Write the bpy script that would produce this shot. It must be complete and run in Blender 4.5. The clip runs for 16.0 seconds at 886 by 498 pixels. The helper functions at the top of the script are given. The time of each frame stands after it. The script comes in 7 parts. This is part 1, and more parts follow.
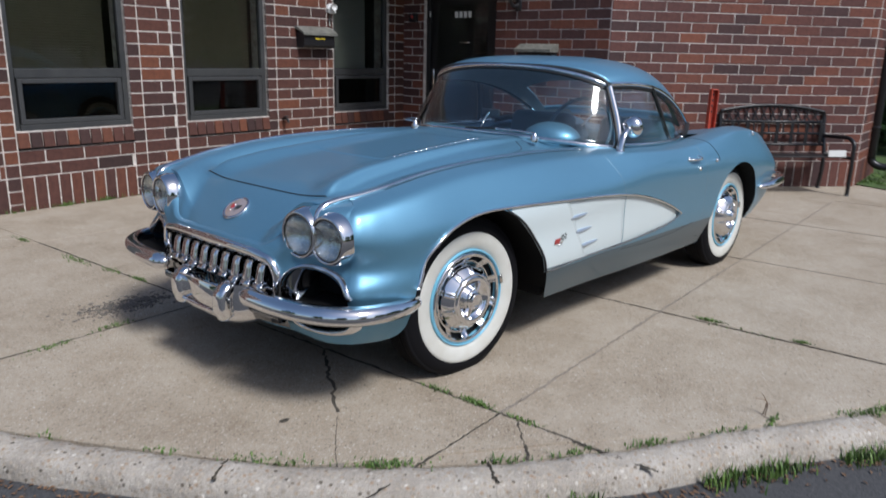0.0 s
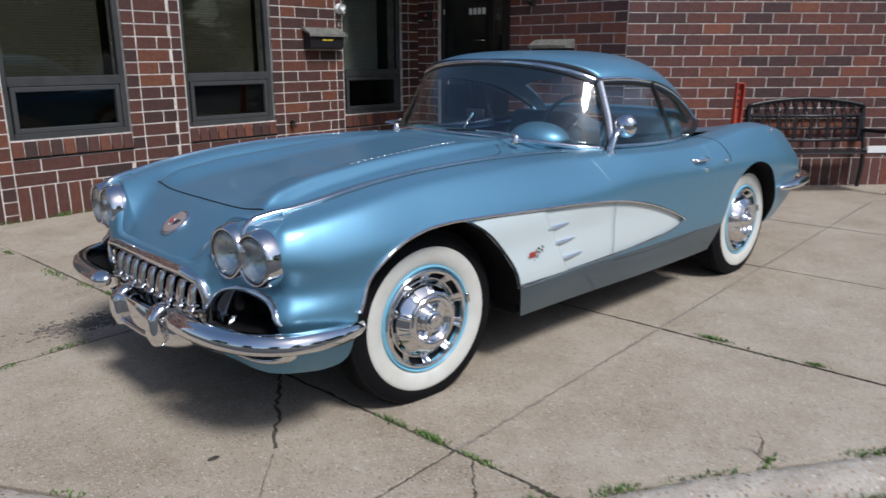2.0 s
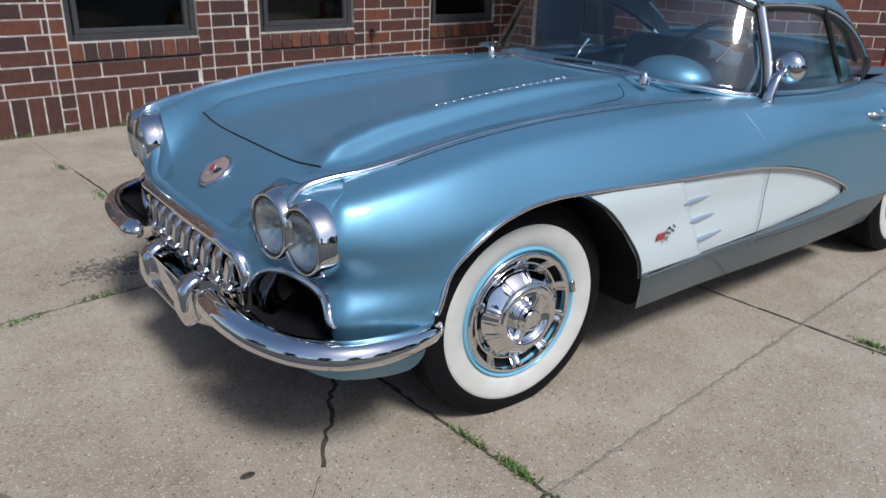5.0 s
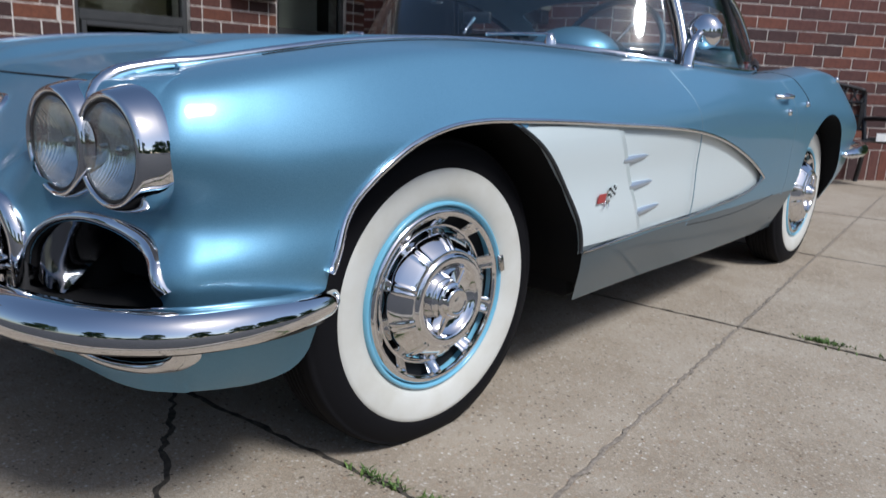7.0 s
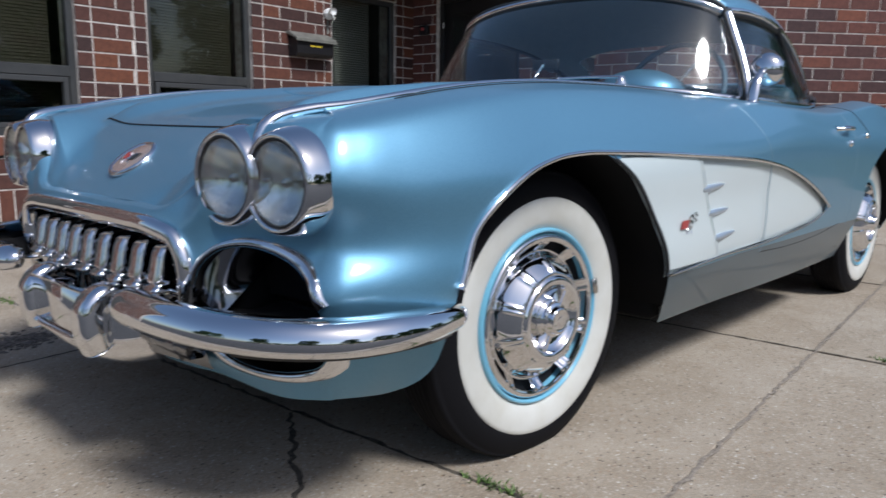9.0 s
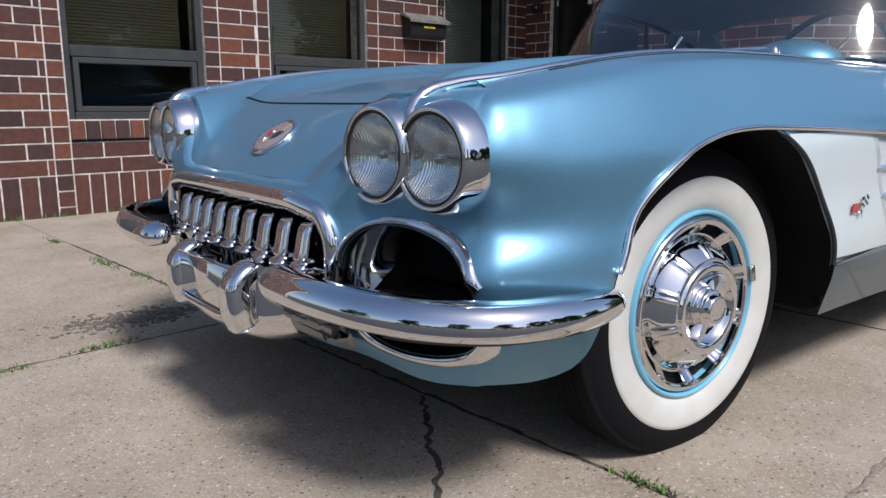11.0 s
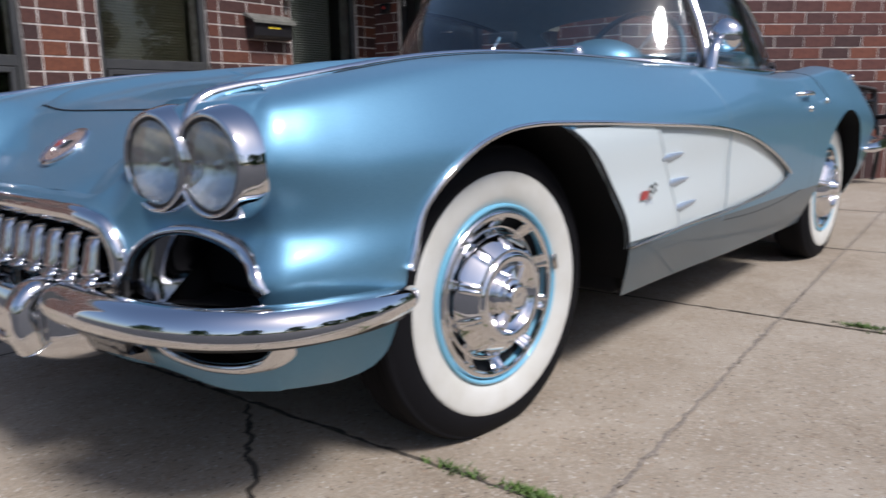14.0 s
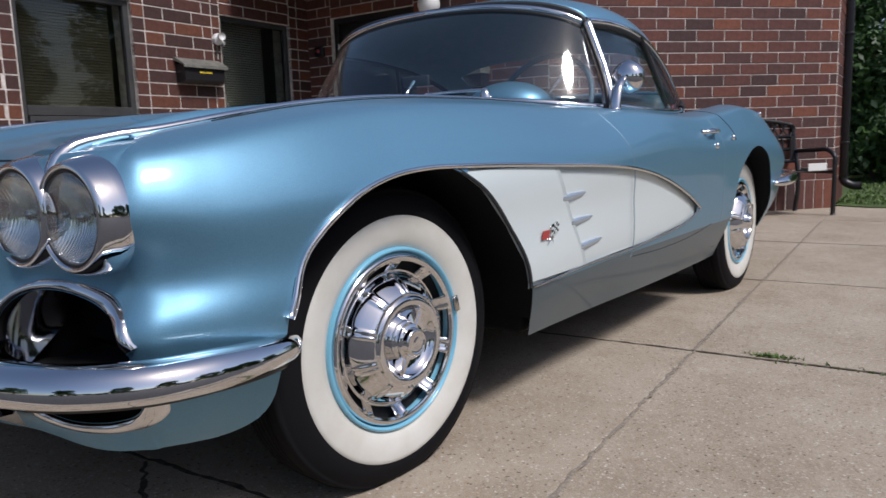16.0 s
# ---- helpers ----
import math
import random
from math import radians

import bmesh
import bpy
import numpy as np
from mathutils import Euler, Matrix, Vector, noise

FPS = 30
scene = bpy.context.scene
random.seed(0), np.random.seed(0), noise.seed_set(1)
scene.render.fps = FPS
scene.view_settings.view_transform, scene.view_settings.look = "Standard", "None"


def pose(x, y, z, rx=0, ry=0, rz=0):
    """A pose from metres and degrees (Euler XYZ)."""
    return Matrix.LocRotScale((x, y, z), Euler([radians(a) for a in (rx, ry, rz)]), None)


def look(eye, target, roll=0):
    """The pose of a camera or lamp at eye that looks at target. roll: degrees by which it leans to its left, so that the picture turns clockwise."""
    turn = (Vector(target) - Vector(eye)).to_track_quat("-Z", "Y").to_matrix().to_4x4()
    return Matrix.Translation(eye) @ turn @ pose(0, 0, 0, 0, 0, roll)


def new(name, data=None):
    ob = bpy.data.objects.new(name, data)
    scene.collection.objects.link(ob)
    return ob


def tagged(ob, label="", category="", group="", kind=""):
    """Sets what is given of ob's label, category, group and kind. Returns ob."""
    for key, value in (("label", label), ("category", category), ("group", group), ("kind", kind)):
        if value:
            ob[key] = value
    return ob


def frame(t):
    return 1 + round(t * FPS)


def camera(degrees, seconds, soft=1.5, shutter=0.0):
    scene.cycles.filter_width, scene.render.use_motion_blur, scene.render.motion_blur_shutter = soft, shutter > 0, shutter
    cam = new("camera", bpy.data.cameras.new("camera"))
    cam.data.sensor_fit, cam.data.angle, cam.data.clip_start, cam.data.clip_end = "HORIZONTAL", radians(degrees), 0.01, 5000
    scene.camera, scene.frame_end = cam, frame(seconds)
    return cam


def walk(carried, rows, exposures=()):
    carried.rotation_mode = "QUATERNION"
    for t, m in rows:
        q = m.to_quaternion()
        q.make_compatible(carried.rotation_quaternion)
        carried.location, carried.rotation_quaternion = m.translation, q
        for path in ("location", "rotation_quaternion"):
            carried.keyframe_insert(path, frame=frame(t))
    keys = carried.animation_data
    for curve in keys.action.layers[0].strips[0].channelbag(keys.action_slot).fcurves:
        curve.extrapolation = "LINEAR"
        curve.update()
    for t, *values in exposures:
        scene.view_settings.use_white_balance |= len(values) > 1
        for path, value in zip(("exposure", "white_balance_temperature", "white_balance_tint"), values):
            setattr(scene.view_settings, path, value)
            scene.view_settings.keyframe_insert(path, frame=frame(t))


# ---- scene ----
cam = camera(62.1, 16.0, 1.5, 0.5)
PATH = [
    (0, (-2.217, -2.638, 1.315), (-0.779, -1.345, 0.805), 1.3),
    (0.5, (-1.997, -2.732, 1.311), (-0.62, -1.351, 0.865), 0.6),
    (1, (-1.835, -2.825, 1.297), (-0.489, -1.428, 0.811), -0.1),
    (1.5, (-1.784, -2.829, 1.301), (-0.43, -1.443, 0.81), -2.5),
    (2, (-1.763, -2.675, 1.3), (-0.409, -1.295, 0.79), -0.1),
    (2.5, (-1.771, -2.496, 1.315), (-0.479, -1.056, 0.809), 0.2),
    (3, (-1.737, -2.404, 1.3), (-0.558, -0.888, 0.742), 0.4),
    (3.2, (-1.711, -2.374, 1.293), (-0.574, -0.83, 0.725), 0.5),
    (5.3, (-1.367, -2.041, 1.326), (-0.184, -0.648, 0.512), 2.3),
    (5.5, (-1.372, -1.956, 1.319), (-0.088, -0.68, 0.468), 3.8),
    (6, (-1.291, -1.831, 1.238), (0.07, -0.695, 0.311), 6.0),
    (6.5, (-1.133, -1.705, 1.007), (0.247, -0.515, 0.184), 1.8),
    (7, (-1.144, -1.732, 0.809), (0.357, -0.497, 0.339), 2.7),
    (7.5, (-1.233, -1.802, 0.782), (0.241, -0.513, 0.378), 1.2),
    (8, (-1.298, -1.789, 0.796), (0.196, -0.505, 0.448), 0.8),
    (8.5, (-1.327, -1.751, 0.784), (0.196, -0.495, 0.467), 0.8),
    (9, (-1.357, -1.716, 0.779), (0.095, -0.384, 0.438), 0.8),
    (9.5, (-1.388, -1.677, 0.777), (-0.053, -0.23, 0.426), 1.2),
    (9.7, (-1.393, -1.662, 0.774), (-0.11, -0.167, 0.426), 1.3),
    (11.8, (-1.37, -1.592, 0.759), (-0.109, -0.094, 0.353), -0.2),
    (12, (-1.369, -1.602, 0.761), (-0.101, -0.11, 0.352), -0.4),
    (12.5, (-1.359, -1.614, 0.761), (-0.077, -0.132, 0.363), -0.5),
    (13, (-1.353, -1.624, 0.763), (-0.047, -0.164, 0.359), -0.7),
    (13.5, (-1.326, -1.661, 0.763), (0.041, -0.259, 0.354), -0.7),
    (14, (-1.285, -1.716, 0.765), (0.205, -0.442, 0.374), -1.0),
    (14.5, (-1.227, -1.767, 0.771), (0.385, -0.648, 0.383), -1.0),
    (15, (-1.207, -1.779, 0.775), (0.425, -0.687, 0.395), -1.3),
    (15.5, (-1.212, -1.786, 0.782), (0.421, -0.681, 0.447), -0.9),
    (16, (-1.198, -1.807, 0.772), (0.39, -0.626, 0.481), -1.9),
]
EXPOSURES = [(0.0, 0.11, 6080, 10), (3.0, 0.05, 6080, 10), (6.5, 0.05, 5990, 10), (8.0, 0.08, 5980, 10), (9.7, 0.13, 6040, 11), (11.8, 0.25, 6200, 14), (13.2, 0.25, 6200, 14), (14.5, 0.17, 6230, 15), (15.3, 0.09, 6270, 15), (16.0, -0.03, 6360, 15)]
walk(cam, [(t, look(eye, target, roll)) for t, eye, target, roll in PATH], EXPOSURES)

# ------------------------------------------------------------------ daylight
SUN_HIGH, SUN_AROUND = 52.0, -98.5  # degrees above the ground; degrees from +x towards +y
world = bpy.data.worlds.new("sky")
scene.world = world
world.use_nodes = True
sky = world.node_tree.nodes.new("ShaderNodeTexSky")
sky.sky_type = "NISHITA"
sky.sun_disc = False
sky.sun_elevation = radians(SUN_HIGH)
sky.sun_rotation = radians(90 - SUN_AROUND)
sky.air_density, sky.dust_density, sky.ozone_density = 1.0, 1.7, 1.0
back = world.node_tree.nodes["Background"]
back.inputs["Strength"].default_value = 0.106
world.node_tree.links.new(sky.outputs["Color"], back.inputs["Color"])
sun_data = bpy.data.lights.new("sun", "SUN")
sun_data.energy, sun_data.angle, sun_data.color = 3.3, radians(13.0), (1.0, 0.965, 0.92)
sun = new("sun", sun_data)
sun.matrix_world = look((math.cos(radians(SUN_AROUND)) * 20, math.sin(radians(SUN_AROUND)) * 20, 20 * math.tan(radians(SUN_HIGH))), (0, 0, 0))


# ------------------------------------------------------------------ helpers
def part(name, geo, mat, parent=None, label="", smooth=True):
    """One mesh object out of (verts, faces), under a thing or a part."""
    verts, faces = geo
    me = bpy.data.meshes.new(name)
    me.from_pydata([tuple(map(float, v)) for v in verts], [], [tuple(map(int, f)) for f in faces])
    me.validate()
    if smooth:
        me.shade_smooth()
    if mat:
        me.materials.append(mat)
    ob = new(name, me)
    if parent:
        ob.parent = parent
        ob.matrix_parent_inverse = parent.matrix_basis.inverted()
    return tagged(ob, label)


def weld(ob, dist=1e-4):
    """Merge doubled verts, so that a shell made of halves shades as one."""
    bm = bmesh.new()
    bm.from_mesh(ob.data)
    bmesh.ops.remove_doubles(bm, verts=bm.verts[:], dist=dist)
    bmesh.ops.recalc_face_normals(bm, faces=bm.faces[:])
    bm.to_mesh(ob.data)
    bm.free()
    ob.data.shade_smooth()


def thing(name, label, category, at=(0, 0, 0), group="", kind=""):
    ob = new(name)
    ob.location = at
    ob.empty_display_size = 0.1
    return tagged(ob, label, category, group, kind)


def join(*geos):
    verts, faces = [], []
    for v, f in geos:
        n = len(verts)
        verts += list(v)
        faces += [tuple(i + n for i in q) for q in f]
    return verts, faces


def moved(geo, m):
    return [tuple(m @ Vector(v)) for v in geo[0]], geo[1]


def mirror(geo):
    return [(x, -y, z) for x, y, z in geo[0]], [tuple(reversed(f)) for f in geo[1]]


def curve(xs, ys):
    """A smooth curve through points; xs rise. ys may be rows of vectors."""
    xs, ys = np.asarray(xs, float), np.asarray(ys, float)
    flat = ys.ndim == 1
    ys = ys.reshape(len(xs), -1)
    d = np.diff(ys, axis=0) / np.diff(xs)[:, None]
    h = np.diff(xs)[:, None]
    m = np.vstack([d[:1], (d[:-1] * h[1:] + d[1:] * h[:-1]) / (h[1:] + h[:-1]), d[-1:]])

    def at(t):
        t = np.clip(np.asarray(t, float), xs[0], xs[-1])
        i = np.clip(np.searchsorted(xs, t, "right") - 1, 0, len(xs) - 2)
        w = xs[i + 1] - xs[i]
        u = ((t - xs[i]) / w)[..., None]
        w = np.asarray(w)[..., None]
        out = ((2 * u**3 - 3 * u**2 + 1) * ys[i] + (u**3 - 2 * u**2 + u) * w * m[i]
               + (3 * u**2 - 2 * u**3) * ys[i + 1] + (u**3 - u**2) * w * m[i + 1])
        return out[..., 0] if flat else out
    return at


def path(points, n, closed=False):
    """n points along a smooth curve through the given ones."""
    p = np.asarray(points, float)
    if closed:
        p = np.vstack([p[-2:], p, p[:3]])
    s = np.r_[0, np.cumsum(np.linalg.norm(np.diff(p, axis=0), axis=1))]
    c = curve(s, p)
    if closed:
        return c(np.linspace(s[2], s[-3], n, endpoint=False))
    return c(np.linspace(0, s[-1], n))


def grid(p, close_u=False, close_v=False, flip=False):
    p = np.asarray(p, float)
    nu, nv = p.shape[:2]
    faces = []
    for i in range(nu if close_u else nu - 1):
        for j in range(nv if close_v else nv - 1):
            a, b = i * nv + j, i * nv + (j + 1) % nv
            c, d = ((i + 1) % nu) * nv + (j + 1) % nv, ((i + 1) % nu) * nv + j
            faces.append((a, d, c, b) if flip else (a, b, c, d))
    return [tuple(v) for v in p.reshape(-1, 3)], faces


def sweep(points, shape, up=(0, 0, 1), scale=None, closed=False, caps=True, flip=False):
    """A cross-section (side, up) carried along a line of points."""
    p, shape, up = np.asarray(points, float), np.asarray(shape, float), np.asarray(up, float)
    n = len(p)
    if closed:
        tan = np.roll(p, -1, 0) - np.roll(p, 1, 0)
    else:
        tan = np.gradient(p, axis=0)
    tan /= np.linalg.norm(tan, axis=1)[:, None]
    side = np.cross(tan, up)
    side /= np.linalg.norm(side, axis=1)[:, None] + 1e-9
    high = np.cross(side, tan)
    k = np.ones(n) if scale is None else np.asarray(scale, float)
    rows = p[:, None] + (side[:, None] * shape[None, :, :1] + high[:, None] * shape[None, :, 1:]) * k[:, None, None]
    verts, faces = grid(rows, close_u=closed, close_v=True, flip=flip)
    if caps and not closed:
        m = len(shape)
        faces += [tuple(range(m)), tuple(reversed(range((n - 1) * m, n * m)))]
    return verts, faces


def ring(r, n=8, ry=None):
    a = np.linspace(0, 2 * np.pi, n, endpoint=False)
    return np.stack([r * np.cos(a), (ry or r) * np.sin(a)], 1)


def tube(points, r, n=8, up=(0, 0, 1), closed=False, scale=None):
    return sweep(points, ring(r, n), up, scale, closed)


def lathe(profile, n=48, axis="z"):
    """Rows of (radius, height) turned about an axis."""
    a = np.linspace(0, 2 * np.pi, n, endpoint=False)
    r, h = np.asarray(profile, float).T
    p = np.stack([r[None] * np.cos(a)[:, None], r[None] * np.sin(a)[:, None], np.broadcast_to(h, (n, len(h)))], -1)
    if axis == "y":
        p = p[..., [0, 2, 1]]
    if axis == "x":
        p = p[..., [2, 0, 1]]
    return grid(p, close_u=True, flip=axis == "y")


def box(x0, x1, y0, y1, z0, z1, bevel=0.0, seg=1):
    bm = bmesh.new()
    bmesh.ops.create_cube(bm, size=1)
    for v in bm.verts:
        v.co = Vector((x0 if v.co.x < 0 else x1, y0 if v.co.y < 0 else y1, z0 if v.co.z < 0 else z1))
    if bevel:
        bmesh.ops.bevel(bm, geom=bm.edges[:], offset=bevel, segments=seg, profile=0.5, affect="EDGES")
    bm.verts.index_update()
    out = [tuple(v.co) for v in bm.verts], [tuple(v.index for v in f.verts) for f in bm.faces]
    bm.free()
    return out


def slab(outline, lo, hi, axis="z"):
    """A flat outline (a, b) given thickness along an axis."""
    n = len(outline)
    put = {"z": lambda a, b, h: (a, b, h), "y": lambda a, b, h: (a, h, b), "x": lambda a, b, h: (h, a, b)}[axis]
    verts = [put(a, b, lo) for a, b in outline] + [put(a, b, hi) for a, b in outline]
    faces = [tuple(reversed(range(n))), tuple(range(n, 2 * n))] + [(i, (i + 1) % n, n + (i + 1) % n, n + i) for i in range(n)]
    return verts, faces


def ball(r, at=(0, 0, 0), n=20, squash=(1, 1, 1)):
    a = np.linspace(-np.pi / 2, np.pi / 2, n // 2 + 1)
    v, f = lathe([(max(r * math.cos(t), 1e-4), r * math.sin(t)) for t in a], n)
    return [(x * squash[0] + at[0], y * squash[1] + at[1], z * squash[2] + at[2]) for x, y, z in v], f


# ------------------------------------------------------------------ materials
def material(name, colour, rough=0.5, metal=0.0, coat=0.0, spec=0.5):
    m = bpy.data.materials.new(name)
    m.use_nodes = True
    b = m.node_tree.nodes["Principled BSDF"]
    b.inputs["Base Color"].default_value = (*colour, 1)
    b.inputs["Roughness"].default_value = rough
    b.inputs["Metallic"].default_value = metal
    b.inputs["Coat Weight"].default_value = coat
    b.inputs["Coat Roughness"].default_value = 0.03
    b.inputs["Specular IOR Level"].default_value = spec
    return m


def node(m, kind, **values):
    n = m.node_tree.nodes.new(kind)
    for key, value in values.items():
        n.inputs[key.replace("_", " ")].default_value = value
    return n


def wire(m, a, out, b, into):
    m.node_tree.links.new(a.outputs[out], b.inputs[into])


def ramp(m, stops):
    n = m.node_tree.nodes.new("ShaderNodeValToRGB")
    e = n.color_ramp.elements
    while len(e) < len(stops):
        e.new(0.5)
    for el, (pos, col) in zip(e, stops):
        el.position, el.color = pos, (*col, 1)
    return n


def bsdf(m):
    return m.node_tree.nodes["Principled BSDF"]


def coords(m, kind="Object"):
    t = m.node_tree.nodes.new("ShaderNodeTexCoord")
    return t, kind


def noisy(m, scale, detail=4, rough=0.6):
    t, kind = coords(m)
    n = node(m, "ShaderNodeTexNoise", Scale=scale, Detail=detail, Roughness=rough)
    wire(m, t, kind, n, "Vector")
    return n


def tint(m, scale, a, b, lo=0.35, hi=0.65, detail=4):
    """Base colour from noise between two colours."""
    n = noisy(m, scale, detail)
    r = ramp(m, [(lo, a), (hi, b)])
    wire(m, n, "Fac", r, "Fac")
    wire(m, r, "Color", bsdf(m), "Base Color")
    return r


def relief(m, scale, strength, distance=0.002, detail=5):
    n = noisy(m, scale, detail)
    b = node(m, "ShaderNodeBump", Strength=strength, Distance=distance)
    wire(m, n, "Fac", b, "Height")
    wire(m, b, "Normal", bsdf(m), "Normal")
    return b


def painted(name, colour, deep, rough, metal):
    """Metallic lacquer: flakes of two tones under a clear coat."""
    m = material(name, colour, rough, metal, 0.55)
    bsdf(m).inputs["Coat Roughness"].default_value = 0.07
    n = noisy(m, 900.0, 2)
    r = ramp(m, [(0.30, deep), (0.70, colour)])
    wire(m, n, "Fac", r, "Fac")
    wire(m, r, "Color", bsdf(m), "Base Color")
    return m


PAINT = painted("metallic_blue_paint", (0.172, 0.368, 0.520), (0.115, 0.277, 0.405), 0.45, 0.66)
ROCKER = painted("grey_blue_rocker", (0.095, 0.155, 0.200), (0.070, 0.118, 0.155), 0.42, 0.6)
WHITE = material("cream_white_paint", (0.59, 0.665, 0.675), 0.3, 0.0, 0.8)
CHROME = material("chrome", (0.80, 0.80, 0.81), 0.03, 1.0)
n_ = noisy(CHROME, 3.5, 2)
r_ = ramp(CHROME, [(0.3, (0.012, 0.012, 0.012)), (0.75, (0.06, 0.06, 0.06))])
wire(CHROME, n_, "Fac", r_, "Fac")
wire(CHROME, r_, "Color", bsdf(CHROME), "Roughness")
DULL = material("worn_chrome", (0.6, 0.58, 0.55), 0.18, 1.0)
# chrome with dark reflections and shade put into its colour
SHADE_CHROME = material("shade_darkened_chrome", (0.22, 0.225, 0.24), 0.07, 1.0)
# also blackens scoop, duct and grille hollows, standing for the shade inside
BLACK = material("black_underbody_and_shade", (0.0035, 0.0035, 0.004), 0.85, 0.0, 0.0, 0.2)
RUBBER = material("tyre_rubber", (0.0075, 0.0075, 0.009), 0.7, 0.0, 0.0, 0.1)
relief(RUBBER, 60, 0.3, 0.001)
WHITEWALL = material("whitewall_rubber", (0.60, 0.60, 0.56), 0.5)
tint(WHITEWALL, 9, (0.565, 0.555, 0.50), (0.63, 0.63, 0.59))
RIMBLUE = material("light_blue_rim_paint", (0.17, 0.45, 0.62), 0.3, 0.0, 0.6)
DOORGAP = material("bright_door_edge", (0.22, 0.33, 0.41), 0.4, 0.4)
GAP = material("panel_gap", (0.008, 0.010, 0.013), 0.8)
GASKET = material("black_gasket", (0.012, 0.012, 0.012), 0.45)
RED = material("red_enamel", (0.36, 0.03, 0.03), 0.3, 0.0, 0.5)
INSIDE = material("blue_vinyl", (0.045, 0.115, 0.165), 0.5)
relief(INSIDE, 220, 0.2, 0.0008)
HEADLINER = material("grey_headliner", (0.10, 0.105, 0.105), 0.85)
tint(HEADLINER, 30, (0.25, 0.27, 0.28), (0.29, 0.31, 0.32))
DARKTRIM = material("dark_trim", (0.02, 0.025, 0.03), 0.5)
SPEAR = material("brushed_aluminium", (0.62, 0.70, 0.80), 0.28, 0.75)
FRAME = material("dark_grey_metal", (0.050, 0.052, 0.054), 0.5, 0.2)
tint(FRAME, 7, (0.042, 0.044, 0.046), (0.060, 0.062, 0.062))
FRAME_LIGHT = material("grey_sash_metal", (0.060, 0.062, 0.064), 0.45, 0.2)
FASCIA = material("grey_fascia", (0.16, 0.165, 0.15), 0.6)
tint(FASCIA, 3, (0.13, 0.135, 0.12), (0.19, 0.19, 0.175))
BLACKMETAL = material("black_painted_metal", (0.014, 0.014, 0.016), 0.4)
GREYMETAL = material("grey_painted_metal", (0.20, 0.20, 0.18), 0.5, 0.3)
tint(GREYMETAL, 14, (0.15, 0.15, 0.135), (0.25, 0.25, 0.22))
BLACKDOOR = material("black_door_paint", (0.008, 0.008, 0.009), 0.45)
# room surfaces: the shade indoors is put into this dark colour
DARKROOM = material("darkened_interior", (0.05, 0.045, 0.035), 0.9)
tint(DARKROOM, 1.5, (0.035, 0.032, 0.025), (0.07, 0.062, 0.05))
BLIND_GREY = material("grey_blind", (0.44, 0.43, 0.40), 0.6)
BLIND = material("olive_blind", (0.088, 0.073, 0.045), 0.6)
PALE = material("pale_plastic", (0.72, 0.73, 0.72), 0.35)
YELLOW = material("yellow_label", (0.72, 0.55, 0.04), 0.5)
REDPOST = material("red_oxide_paint", (0.42, 0.055, 0.03), 0.55)
tint(REDPOST, 12, (0.30, 0.035, 0.02), (0.50, 0.075, 0.04))
DRY = material("dry_plant", (0.14, 0.08, 0.045), 0.85)
tint(DRY, 8, (0.07, 0.038, 0.022), (0.24, 0.14, 0.08))
BARK = material("bark", (0.09, 0.07, 0.055), 0.9)
relief(BARK, 20, 0.6, 0.02)
DIRT = material("dirt", (0.055, 0.045, 0.035), 0.95)
tint(DIRT, 40, (0.025, 0.022, 0.018), (0.10, 0.085, 0.065))
relief(DIRT, 120, 0.8, 0.004)
SOIL = material("lawn_soil", (0.06, 0.09, 0.025), 0.95)
tint(SOIL, 5, (0.045, 0.055, 0.02), (0.06, 0.12, 0.025))


